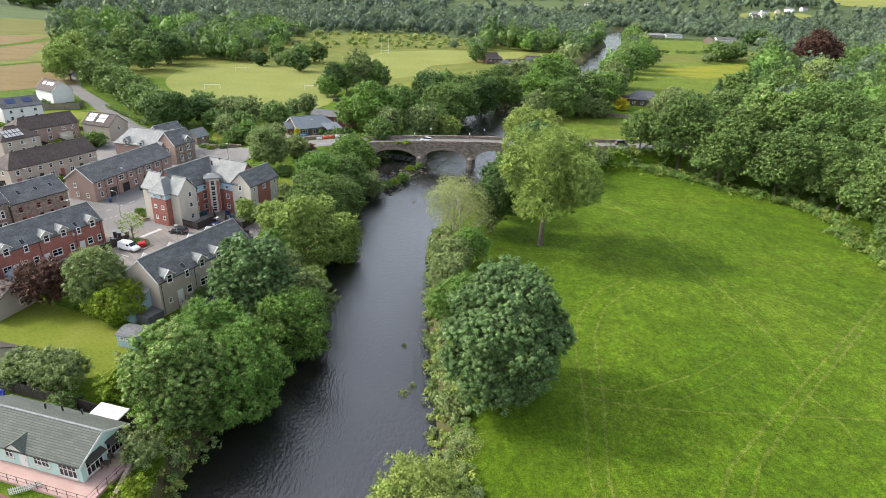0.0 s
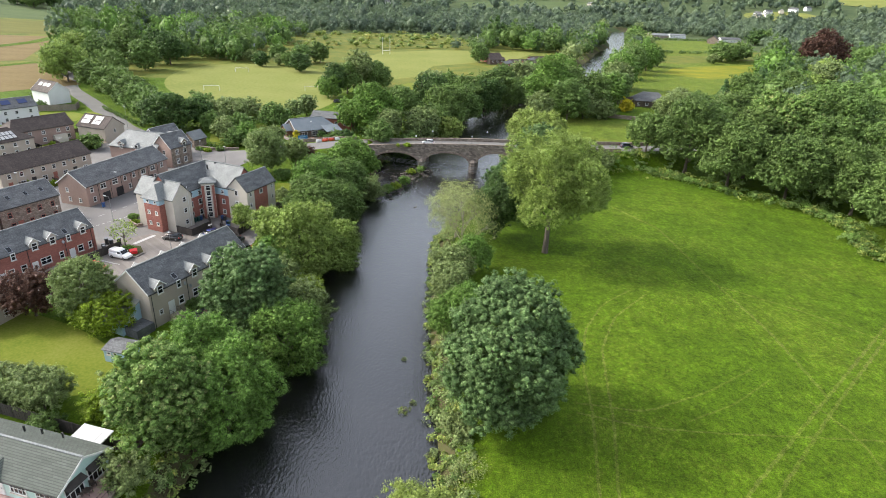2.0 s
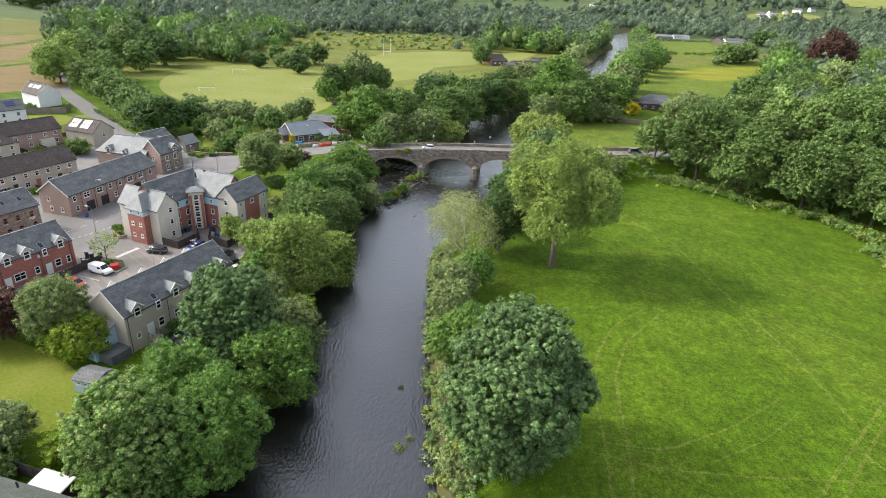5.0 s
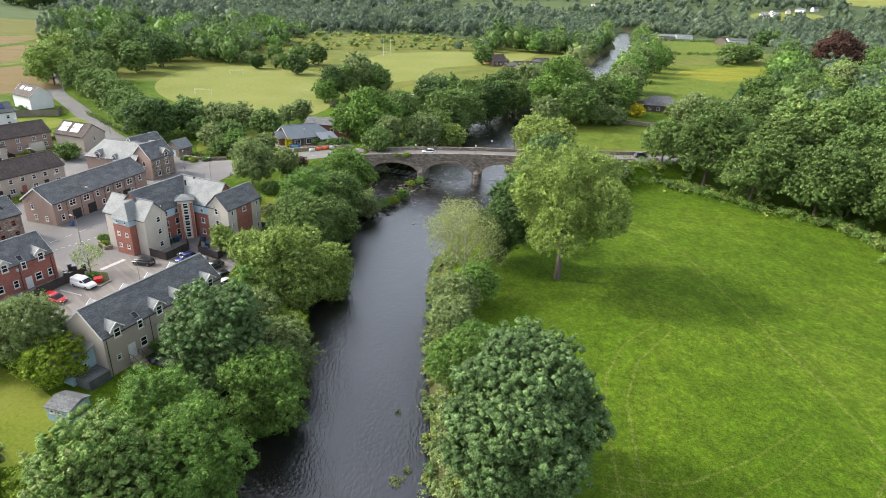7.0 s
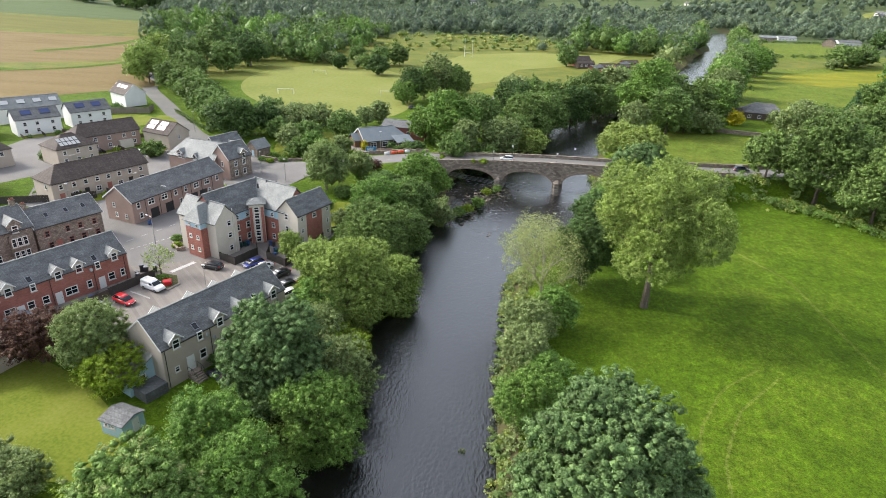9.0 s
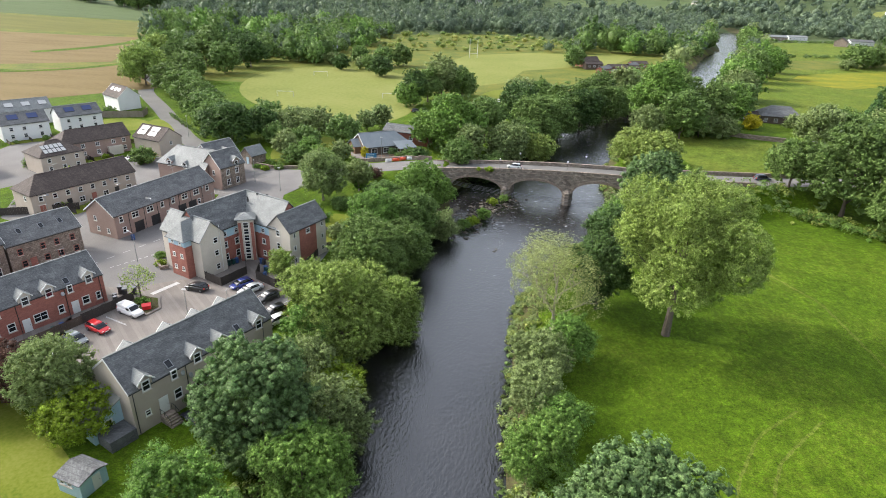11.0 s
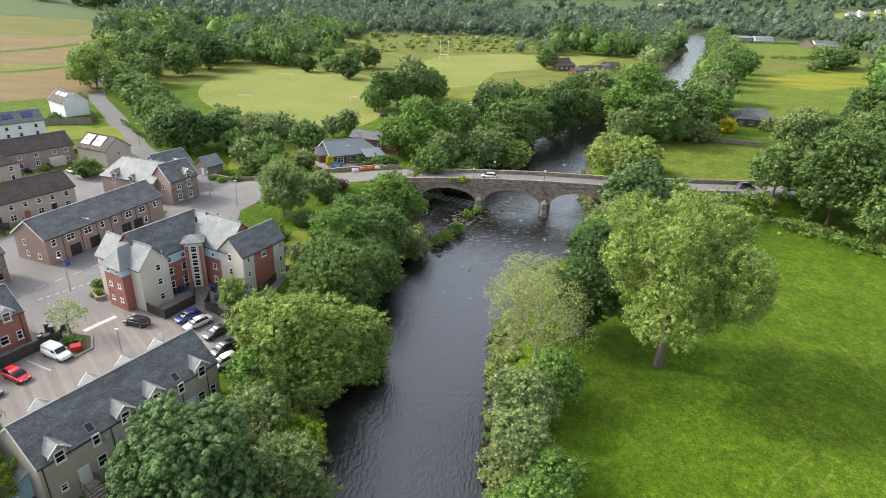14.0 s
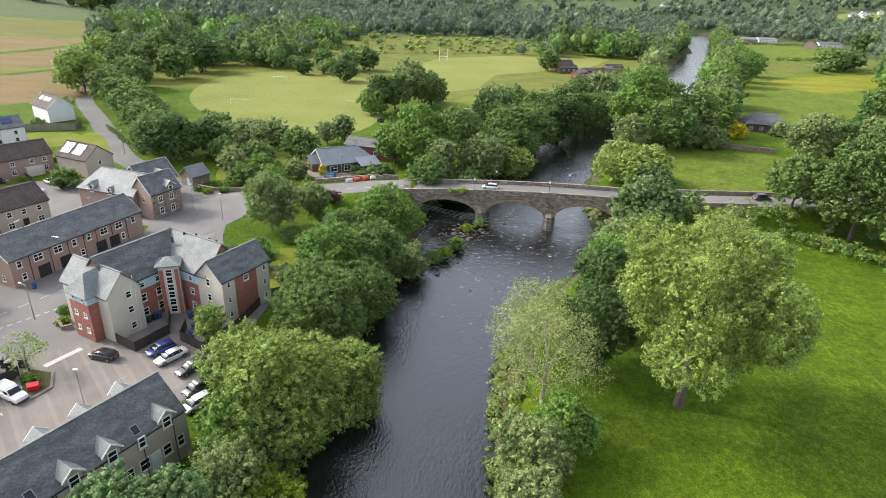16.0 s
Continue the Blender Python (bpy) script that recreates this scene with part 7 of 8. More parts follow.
def vehicle(x, y, a, colour, rgb, label, kind="hatch", z=None, name="car"):
    """x, y its middle; a the way that it faces."""
    o = thing(name, pose(x, y, (hz(x, y) + 0.06) if z is None else z, 0, 0, a), label, name)
    van = kind == "van"
    hl = {"hatch": 2.0, "saloon": 2.3, "van": 2.25, "suv": 2.2}[kind]
    top = {"hatch": 1.45, "saloon": 1.42, "van": 1.85, "suv": 1.65}[kind]
    w = 0.88 if not van else 0.92
    belt = 0.92 if not van else 1.15
    b_ = part("body", loft([(-hl, w * 0.8, 0.35, belt - 0.12, w * 0.72), (-hl + 0.15, w, 0.25, belt + 0.02, w * 0.86), (-0.6, w, 0.22, belt + 0.02, w * 0.88), (0.8, w, 0.22, belt, w * 0.88), (hl - 0.6, w, 0.25, belt - 0.14, w * 0.82), (hl - 0.12, w * 0.9, 0.3, belt - 0.28, w * 0.72), (hl, w * 0.7, 0.38, belt - 0.4, w * 0.55)], colour), paint(colour, rgb), o)
    back = {"hatch": -hl + 0.12, "saloon": -hl + 0.75, "van": -hl + 0.08, "suv": -hl + 0.12}[kind]
    gl = part("cabin" if van else "glazing", loft([(back, w * 0.84, belt - 0.06, belt, w * 0.8), (back + (0.35 if not van else 0.1), w * 0.86, belt - 0.06, top - 0.1, w * 0.66 if not van else w * 0.84), (-0.1, w * 0.88, belt - 0.06, top - 0.04, w * 0.68 if not van else w * 0.86), (0.55, w * 0.87, belt - 0.06, top - 0.12, w * 0.64 if not van else w * 0.78), (1.25, w * 0.84, belt - 0.08, belt - 0.02, w * 0.76)], colour), paint(colour, rgb) if van else M["glass"], o)
    rf = part("roof", loft([(back + 0.3, w * 0.62, top - 0.1, top - 0.06, w * 0.58), (-0.1, w * 0.66 if not van else w * 0.84, top - 0.06, top, w * 0.62 if not van else w * 0.8), (0.5, w * 0.62 if not van else w * 0.76, top - 0.14, top - 0.08, w * 0.58 if not van else w * 0.7)], colour), paint(colour, rgb), o)
    if van:
        part("windscreen", poly(bmesh.new(), [(0.66, -w * 0.74, top - 0.2), (0.66, w * 0.74, top - 0.2), (1.27, w * 0.78, belt), (1.27, -w * 0.78, belt), (0.6, -w * 0.7, top - 0.24), (0.6, w * 0.7, top - 0.24)], [(0, 1, 2, 3), (0, 4, 5, 1)]), M["glass"], o)
        for s in (-1, 1):
            part("side_window", boxes((0.1, 0.8, s * w * 0.885 - 0.02, s * w * 0.885 + 0.02, belt, belt + 0.42)), M["glass"], o)
    for s in (-1, 1):
        if not van:
            for xx in (back + 0.62, 0.12):
                part("pillar", boxes((xx - 0.05, xx + 0.05, s * w * 0.78 - 0.06, s * w * 0.78 + 0.06, belt - 0.02, top - 0.2)), paint(colour, rgb), o)
        for xx in (-hl * 0.64, hl * 0.62):
            bm = bmesh.new()
            bmesh.ops.create_cone(bm, cap_ends=True, segments=16, radius1=0.32, radius2=0.32, depth=0.22, matrix=pose(xx, s * (w - 0.1), 0.32, 90))
            wh = part("wheel", bm, M["black"], o, "black tyre")
            bm = bmesh.new()
            bmesh.ops.create_cone(bm, cap_ends=True, segments=12, radius1=0.2, radius2=0.2, depth=0.04, matrix=pose(xx, s * (w + 0.02), 0.32, 90))
            part("rim", bm, M["metal"], wh)
        part("headlight", boxes((hl - 0.28, hl - 0.06, s * w * 0.62 - 0.14, s * w * 0.62 + 0.14, belt - 0.4, belt - 0.27)), M["upvc"], o)
        part("tail_light", boxes((-hl - 0.02, -hl + 0.16, s * w * 0.76 - 0.1, s * w * 0.76 + 0.1, belt - 0.3, belt - 0.02)), paint("tail_red", (0.5, 0.02, 0.02)), o)
        part("mirror", boxes((0.72, 0.86, s * (w + 0.02) - 0.1, s * (w + 0.02) + 0.1, belt - 0.02, belt + 0.12), bevel=0.03), paint(colour, rgb), o)
    part("bumper", boxes((hl - 0.2, hl + 0.03, -w * 0.7, w * 0.7, 0.28, 0.42)), M["black"], o)
    part("bumper", boxes((-hl - 0.03, -hl + 0.2, -w * 0.8, w * 0.8, 0.3, 0.45)), M["black"], o)
    part("number_plate", boxes((-hl - 0.05, -hl - 0.02, -0.26, 0.26, 0.5, 0.61)), M["upvc"], o)
    part("number_plate", boxes((hl + 0.02, hl + 0.045, -0.26, 0.26, 0.42, 0.53)), M["upvc"], o)


vehicle(-57.3, 110.2, -21, "white", (0.75, 0.75, 0.75), "white panel van parked in the car park", "van", name="van")
vehicle(-59.3, 104.9, -21, "red", (0.55, 0.015, 0.02), "bright red hatchback parked in a bay")
vehicle(-60.6, 101.6, -21, "grey", (0.2, 0.22, 0.23), "grey hatchback parked in a bay")
vehicle(-62.0, 98.2, -21, "white", (0.75, 0.75, 0.75), "white car parked at the bay end")
vehicle(-51.0, 119.7, 171, "black", (0.012, 0.012, 0.013), "black hatchback by the flats")
vehicle(-43.9, 122.1, -128, "blue", (0.015, 0.03, 0.2), "blue hatchback parked by the fence")
vehicle(-41.6, 120.5, -124, "silver", (0.55, 0.56, 0.56), "silver saloon parked by the fence", "saloon")
vehicle(-37.6, 118.4, -122, "black", (0.012, 0.012, 0.013), "black saloon parked under the trees", "saloon")
vehicle(-34.9, 114.2, -122, "black", (0.012, 0.012, 0.013), "dark car half hidden by trees")
vehicle(-33.6, 111.2, -122, "white", (0.75, 0.75, 0.75), "white car half hidden by trees")
p = bridge.matrix_basis @ Vector((2.5, 5.2, top_at(2.5) - 0.92))
vehicle(p.x, p.y, BA + 180, "silver", (0.55, 0.56, 0.56), "silver car crossing the stone bridge", "hatch", z=p.z)
vehicle(70.0, 193.3, 10, "dark_blue", (0.02, 0.025, 0.045), "dark car on the road past the bridge", "suv")
vehicle(-105.0, 181.0, 60, "white", (0.75, 0.75, 0.75), "white van outside the houses", "van", name="van")
vehicle(-139.5, 152.0, 60, "white", (0.75, 0.75, 0.75), "white van in the estate court", "van", name="van")
vehicle(-140.0, 160.0, 150, "silver", (0.55, 0.56, 0.56), "silver car in the estate court")
vehicle(-36.6, 280, 10, "black", (0.012, 0.012, 0.013), "dark car by the playing field")
vehicle(-86.5, 149.0, 62, "red", (0.55, 0.015, 0.02), "red car behind the terrace")

# ---------------- fences, walls, small things ----------------
def fence(line, h, mat, label, gap=1.9, board=0.15, z=None, name="fence"):
    """A close-boarded fence: posts, rails and boards."""
    o = thing(name, pose(line[0][0], line[0][1], 0), label, "fence")
    boards = bmesh.new()
    x_, y_ = line[0]
    for (x0, y0), (x1, y1) in zip(line[:-1], line[1:]):
        d = math.hypot(x1 - x0, y1 - y0)
        a = math.atan2(y1 - y0, x1 - x0)
        k = max(1, round(d / gap))
        for i in range(k + 1):
            px_, py_ = x0 + (x1 - x0) * i / k, y0 + (y1 - y0) * i / k
            g = hz(px_, py_)
            po = new("post", shared(("post", h, mat), lambda: boxes((-0.05, 0.05, -0.05, 0.05, -0.3, h + 0.08)), M[mat]))
            po.parent, po.matrix_basis = o, Matrix.Translation((px_ - x_, py_ - y_, g)) @ Matrix.Rotation(a, 4, "Z")
        kb = max(1, int(d / board))
        for i in range(kb):
            f = (i + 0.5) / kb
            px_, py_ = x0 + (x1 - x0) * f, y0 + (y1 - y0) * f
            g = hz(px_, py_)
            hh = h + 0.03 * math.sin(i * 12.9)
            box(boards, -board * 0.47, board * 0.47, -0.015 + 0.012 * (i % 2), 0.015 + 0.012 * (i % 2), g - 0.1, g + hh, Matrix.Translation((px_ - x_, py_ - y_, 0)) @ Matrix.Rotation(a, 4, "Z"))
    b_ = part("boarding", boards, M[mat], o)
    tagged(b_, kind="stuff")
    return o


fence([(-52.6, 124.2), (-47.4, 121.6), (-45.0, 126.9), (-47.2, 131.5)], 1.7, "dark_fence", "dark stained timber fence round the bin yard")
fence([(-43.2, 128.6), (-42.5, 125.3), (-37.9, 122.7), (-35.5, 130)], 1.7, "dark_fence", "dark stained timber fence beside the flats")
fence([(-62.9, 106.3), (-59.4, 114.4)], 1.7, "dark_fence", "dark timber fence behind the parking bays")
fence([(-62.9, 106.3), (-66.5, 99.0), (-68.2, 92.6)], 1.5, "wood", "weathered timber garden fence")
fence([(-74.0, 91.5), (-66.0, 91.0), (-63.0, 93.5)], 1.5, "wood_warm", "warm brown timber garden fence")
fence([(-56.5, 65.6), (-38.4, 59.6), (-33.0, 57.2)], 1.9, "dark_fence", "dark garden fence behind the bungalow", board=0.2)
fence([(-149.0, 237.5), (-134.5, 242.5), (-136.5, 249)], 2.4, "pale_wood", "pale weathered timber fence below the white house", board=0.3)
fence([(-118, 141), (-103, 146.5), (-95, 151)], 1.8, "dark_fence", "dark green garden fence by the estate", board=0.3)
fence([(-32.0, 57.0), (-30.6, 63.5)], 1.2, "wood", "short fence by the water")


def wall_run(line, h, w, mat, label, name="garden_wall"):
    o = thing(name, pose(line[0][0], line[0][1], 0), label, "wall")
    bm, cp = bmesh.new(), bmesh.new()
    for (x0, y0), (x1, y1) in zip(line[:-1], line[1:]):
        d, a = math.hypot(x1 - x0, y1 - y0), math.atan2(y1 - y0, x1 - x0)
        k = max(1, int(d / 3))
        for i in range(k):
            f0 = i / k
            px_, py_ = x0 + (x1 - x0) * f0, y0 + (y1 - y0) * f0
            g = hz(px_, py_)
            m = Matrix.Translation((px_ - line[0][0], py_ - line[0][1], 0)) @ Matrix.Rotation(a, 4, "Z")
            box(bm, -0.02, d / k + 0.02, -w / 2, w / 2, g - 0.6, g + h, m)
            box(cp, 0.0, d / k - 0.02, -w / 2 - 0.05, w / 2 + 0.05, g + h, g + h + 0.12, m)
    part("masonry", bm, M[mat], o)
    part("coping", cp, M["stone"], o)


wall_run([(84, 267), (94, 263.5), (104, 261)], 1.5, 0.6, "stone", "pale rubble garden wall above the field")
wall_run([(40, 193.2), (56, 194.6), (78, 198)], 0.9, 0.45, "stone", "low stone wall along the road")
wall_run([(40, 183.6), (54, 185.3), (66, 187.0)], 0.9, 0.45, "stone", "low stone wall along the road")
wall_run([(-20, 201.6), (-28, 201.4), (-34.5, 199.2), (-41, 197.0)], 0.9, 0.4, "stone", "low stone wall at the bridge end")
wall_run([(-63.7, 128.5), (-61.1, 125.8), (-60.0, 126.6)], 0.6, 0.3, "stone", "low curved garden wall")
wall_run([(-70, 192.5), (-64, 190.5), (-57, 192)], 0.9, 0.35, "stone", "low garden wall at the junction")
wall_run([(-31.5, 56.5), (-31.0, 45.0)], 0.7, 0.4, "stone", "low stone wall below the terrace")

# car park island, bins, salt box
isl = [(-57.2, 111.5), (-54.6, 110.0), (-53.6, 112.6), (-55.6, 115.8), (-58.9, 116.3), (-60.3, 114.7)]
o = thing("traffic_island", pose(0, 0, 0), "kerbed planting island in the car park", "traffic island")
bm = bmesh.new()
slab(bm, [(x, y, 0.2) for x, y in isl], 0.3)
part("kerb", bm, M["paving"], o)
bm = bmesh.new()
c_ = Vector((sum(p[0] for p in isl) / 6, sum(p[1] for p in isl) / 6))
slab(bm, [(*(c_ + (Vector(p) - c_) * 0.84), 0.24) for p in isl], 0.1)
part("soil", bm, M["bank"], o)
tree(-57.4, 113.4, 0.9, 1.1, "maple", "low green shrub in the island", "bush", name="bush", category="bush", z=0.2)
tree(-62.2, 127.6, 0.9, 1.0, "lime_leaf", "low yellow-green garden shrub", "bush", name="bush", category="bush")
salt = thing("salt_bin", pose(-55.6, 111.9, 0.2, 0, 0, 30), "red plastic salt bin with sloping lid", "salt bin")
part("tub", boxes((-0.65, 0.65, -0.45, 0.45, 0, 0.75), bevel=0.08), paint("red", (0.55, 0.015, 0.02)), salt)
part("lid", poly(bmesh.new(), [(-0.7, -0.5, 0.75), (0.7, -0.5, 0.75), (0.7, 0.5, 0.75), (-0.7, 0.5, 0.75), (-0.7, 0.1, 1.05), (0.7, 0.1, 1.05)], [(3, 2, 1, 0), (0, 1, 5, 4), (2, 3, 4, 5), (0, 4, 3), (1, 2, 5)]), paint("red", (0.55, 0.015, 0.02)), salt)


def wheelie(x, y, a, colour, rgb, s=1.0):
    o = thing("wheelie_bin", pose(x, y, hz(x, y) + 0.05, 0, 0, a), f"{colour.replace('_', ' ')} plastic wheelie bin beside a wall", "bin", "bins")
    part("body", loft([(-0.26 * s, 0.26 * s, 0.05, 1.0 * s, 0.28 * s), (0.26 * s, 0.26 * s, 0.05, 1.0 * s, 0.28 * s)], ""), paint(colour, rgb), o)
    part("lid", boxes((-0.32 * s, 0.32 * s, -0.32 * s, 0.32 * s, 1.0 * s, 1.08 * s), bevel=0.02), paint(colour, rgb), o)
    for q in (-1, 1):
        bm = bmesh.new()
        bmesh.ops.create_cone(bm, cap_ends=True, segments=10, radius1=0.1, radius2=0.1, depth=0.05, matrix=pose(-0.26 * s, q * 0.24 * s, 0.1, 90))
        part("wheel", bm, M["black"], o)


GREEN, BLUE, DARK = ("dark_green", (0.01, 0.06, 0.05)), ("blue_bin", (0.02, 0.07, 0.22)), ("dark_grey", (0.03, 0.03, 0.032))
for x, y, c in ((-50.2, 129.0, DARK), (-49.6, 129.7, GREEN), (-49.1, 130.4, GREEN), (-48.7, 131.0, BLUE), (-44.0, 131.6, BLUE), (-43.4, 131.3, DARK), (-73.6, 137.3, BLUE), (-70.2, 146.6, GREEN), (-69.8, 147.4, GREEN), (-69.4, 148.2, DARK), (-62.6, 114.2, DARK), (-62.0, 113.4, DARK), (-41.2, 126.2, BLUE)):
    wheelie(x, y, 65, *c)
for x, y in ((-61.6, 115.6), (-60.4, 116.4), (-62.8, 116.2)):
    wheelie(x, y, 20, *DARK, 1.35)

# painted lines
def line_mark(x0, y0, x1, y1, w=0.12, name="road_marking"):
    d = np.array([x1 - x0, y1 - y0])
    nn = np.array([-d[1], d[0]]) / np.linalg.norm(d) * w / 2
    q = np.array([(x0, y0) - nn, (x1, y1) - nn, (x1, y1) + nn, (x0, y0) + nn])
    V = np.column_stack([q, height(q[:, 0], q[:, 1]) + 0.085])
    tagged(new(name, mesh_np(name, V, [(0, 1, 2, 3)], (M["white_paint"],))), "worn white painted road line", "road marking", kind="structure")


line_mark(-57.7, 116.8, -55.4, 121.5, 0.9)
for i in range(6):
    x, y = -60.6 - i * 1.35, 108.6 - i * 3.05
    line_mark(x, y, x + 4.6, y - 1.75)
for i in range(4):
    x, y = -41.2 + i * 2.3, 124.6 - i * 1.75
    line_mark(x - 1.6, y - 3.8, x + 0.6, y - 0.2)
for i in range(8):
    t0 = i / 8
    line_mark(-76 + 11 * t0, 122 + 24 * t0, -76 + 11 * (t0 + 0.06), 122 + 24 * (t0 + 0.06), 0.14)
for i in range(7):
    line_mark(-70.4 + i * 0.72, 124.6 + i * 1.05, -70.0 + i * 0.72, 125.2 + i * 1.05, 0.2)
for i in range(6):
    line_mark(-40 + i * 4.2, 191.0 + i * 0.95, -38.2 + i * 4.2, 191.5 + i * 0.95, 0.14)

# barriers at the bridge end
for i in range(4):
    o = thing("road_barrier", pose(-32.3 + i * 1.95, 198.2 + i * 1.0, hz(-32.3 + i * 1.95, 198.2 + i * 1.0) + 0.06, 0, 0, 27), ("red" if i in (1, 2) else "white") + " plastic road barrier by the roadside", "barrier", "road barriers")
    part("block", loft([(-0.9, 0.25, 0, 0.9, 0.12), (0.9, 0.25, 0, 0.9, 0.12)], ""), paint("barrier_red", (0.6, 0.08, 0.03)) if i in (1, 2) else M["upvc"], o)

# goals and posts
def goal(x, y, a, w=7.3, h=2.44):
    o = thing("football_goal", pose(x, y, hz(x, y), 0, 0, a), "white football goal on the playing field", "goal", "goals")
    for q in (-1, 1):
        bm = bmesh.new()
        tube(bm, (q * w / 2, 0, 0), (q * w / 2, 0, h), 0.09, 0.09, 6)
        tube(bm, (q * w / 2, 0, h), (q * w / 2, 1.6, 0.05), 0.04, 0.04, 5)
        part("goalpost", bm, M["upvc"], o)
    bm = bmesh.new()
    tube(bm, (-w / 2, 0, h), (w / 2, 0, h), 0.09, 0.09, 6)
    part("crossbar", bm, M["upvc"], o)


goal(-99.4, 297.5, 8)
goal(-52.6, 306.2, 3)
goal(-102.2, 360.8, 8)
for x, y in ((-25.4, 481.5), (54, 555)):
    o = thing("rugby_posts", pose(x, y, hz(x, y)), "tall white rugby posts on the pitch", "rugby posts", "rugby posts")
    for q in (-2.8, 2.8):
        bm = bmesh.new()
        tube(bm, (q, 0, 0), (q, 0, 13), 0.16, 0.1, 6)
        part("post", bm, M["upvc"], o)
    bm = bmesh.new()
    tube(bm, (-2.8, 0, 3), (2.8, 0, 3), 0.12, 0.12, 6)
    part("crossbar", bm, M["upvc"], o)
sheet("field_car_park", [(-18, 312), (-12, 302), (4, 336), (-4, 352)], M["lawn"], 0.18, 6, "mown ground beside the pitches", "field")
for i in range(7):
    line_mark(-15 + i * 2.1, 308 + i * 4.6, -6 + i * 2.1, 305 + i * 4.6, 1.5)

# plants standing in the river, stones in the rapids
for x, y, s in ((-0.3, 69.5, 1.0), (0.9, 71.2, 0.6), (-0.6, 82.0, 0.5), (3.4, 60.5, 0.9)):
    tree(x, y, 0.5, s, "willow", "pale green water weed in the river", "bush", thin=0.4, name="water_weed", category="plant", z=WATER - 0.15)
rng = np.random.default_rng(31)
ico = bmesh.new()
bmesh.ops.create_icosphere(ico, subdivisions=1, radius=1.0)
IV, IF = np.array([v.co[:] for v in ico.verts]), np.array([[v.index for v in f.verts] for f in ico.faces])
ico.free()
VV, FF = [], []
for i in range(300):
    if i < 260:
        t_ = rng.random()
        x, y = -12 + 15 * t_ + rng.normal() * 2.6, 161 + 27 * t_ + rng.normal() * 2.0
        zz, s = max(hz(x, y), WATER - 0.1) + (0.1 if hz(x, y) < -2 else 0), rng.uniform(0.15, 0.5)
    else:
        x, y = rng.uniform(-3, 24), rng.uniform(150, 192)
        zz, s = WATER - 0.1, rng.uniform(0.15, 0.4)
    k = IV * (1 + 0.3 * rng.normal(size=(len(IV), 1))) * s * np.array([1.3, 1.0, 0.55])
    FF.append(IF + len(VV) * len(IV))
    VV.append(k + np.array([x, y, zz]))
tagged(new("river_stones", mesh_np("river_stones", np.concatenate(VV), np.concatenate(FF), (M["gravel"],))), "scattered grey stones in the shallows", "stones", kind="stuff")

# ---------------- gardens and clutter ----------------
sheet("riverside_lawn", [(-41, 160), (-31, 160), (-29.5, 150), (-30, 141), (-35, 140.5), (-40, 148)], M["lawn"], 0.06, 3, "mown lawn behind the flats", "lawn")
ribbon("garden_path", [(-44, 158), (-38, 151), (-32, 149)], 0.7, M["lane"], 0.09, "pale path across the lawn", "path", 1.0)
fence([(-35.5, 130), (-34.2, 139.5), (-32.5, 141)], 1.6, "dark_fence", "dark timber fence behind the flats")
for x, y, h, r, k, lb in ((-33.3, 146.7, 3.0, 2.2, "grey_leaf", "grey-green shrub on the lawn"), (-41.5, 156, 3.4, 2.2, "oak", "green shrub beside the lawn"), (-30.5, 156, 3.6, 2.4, "maple", "green shrub on the riverside lawn"), (-37, 163, 3.2, 2.2, "oak", "green shrub near the road"), (-33.4, 184.3, 3.0, 2.0, "purple_leaf", "dark reddish round shrub by the road"), (-36, 178, 3.6, 2.2, "maple", "rounded green shrub by the road"),
                          (-63.7, 130.6, 1.2, 1.1, "maple", "low green shrub by the flats"), (-101.9, 191.8, 2.0, 1.8, "yellow_leaf", "yellow flowering garden shrub"), (-101.7, 188.4, 1.4, 1.8, "maple", "clipped green hedge plant"), (-66.1, 189.2, 1.2, 1.4, "lime_leaf", "low garden shrub behind the wall"), (-62.5, 190.4, 1.4, 1.5, "oak", "low garden shrub behind the wall"), (-69, 190.5, 1.2, 1.3, "maple", "low garden shrub at the corner"),
                          (-98.5, 150.5, 1.6, 1.5, "lime_leaf", "green shrub at the fence corner"), (-94.5, 141.0, 1.4, 1.6, "maple", "green shrub beside the gable"), (-92.5, 139.2, 1.1, 1.2, "lime_leaf", "weedy shrub beside the gable"), (-112, 172, 3.0, 2.2, "lime_leaf", "lime green garden shrub by the houses"), (-110, 178, 2.4, 2.0, "maple", "green garden shrub by the houses"), (-128, 178, 2.6, 2.0, "oak", "green garden shrub by the houses"),
                          (-118, 214, 1.6, 1.6, "maple", "green shrub in the garden plot"), (-114, 207, 1.4, 1.4, "lime_leaf", "green shrub in the garden plot"), (-150, 246, 2.4, 2.2, "oak", "green shrub by the fence"), (-156, 268, 2.6, 2.6, "oak", "green shrub at the field edge"), (-162, 276, 2.6, 2.6, "maple", "green shrub at the field edge"),
                          (-33.5, 212, 2.8, 1.6, "dark_leaf", "dark evergreen by the pavilion"), (-31, 208.5, 2.4, 1.5, "oak", "green shrub by the pavilion wall"), (-27, 208, 3.2, 2.4, "oak", "green shrub by the bridge end"), (-44, 60.5, 3.0, 2.2, "oak", "green shrub behind the fence"), (-36, 68.5, 3.0, 2.2, "lime_leaf", "yellow-green garden shrub beside the lawn"), (-55, 88, 3.0, 2.4, "oak", "dark green shrub by the lawn")):
    tree(x, y, h, r, k, lb, "bush", name="bush", category="bush")

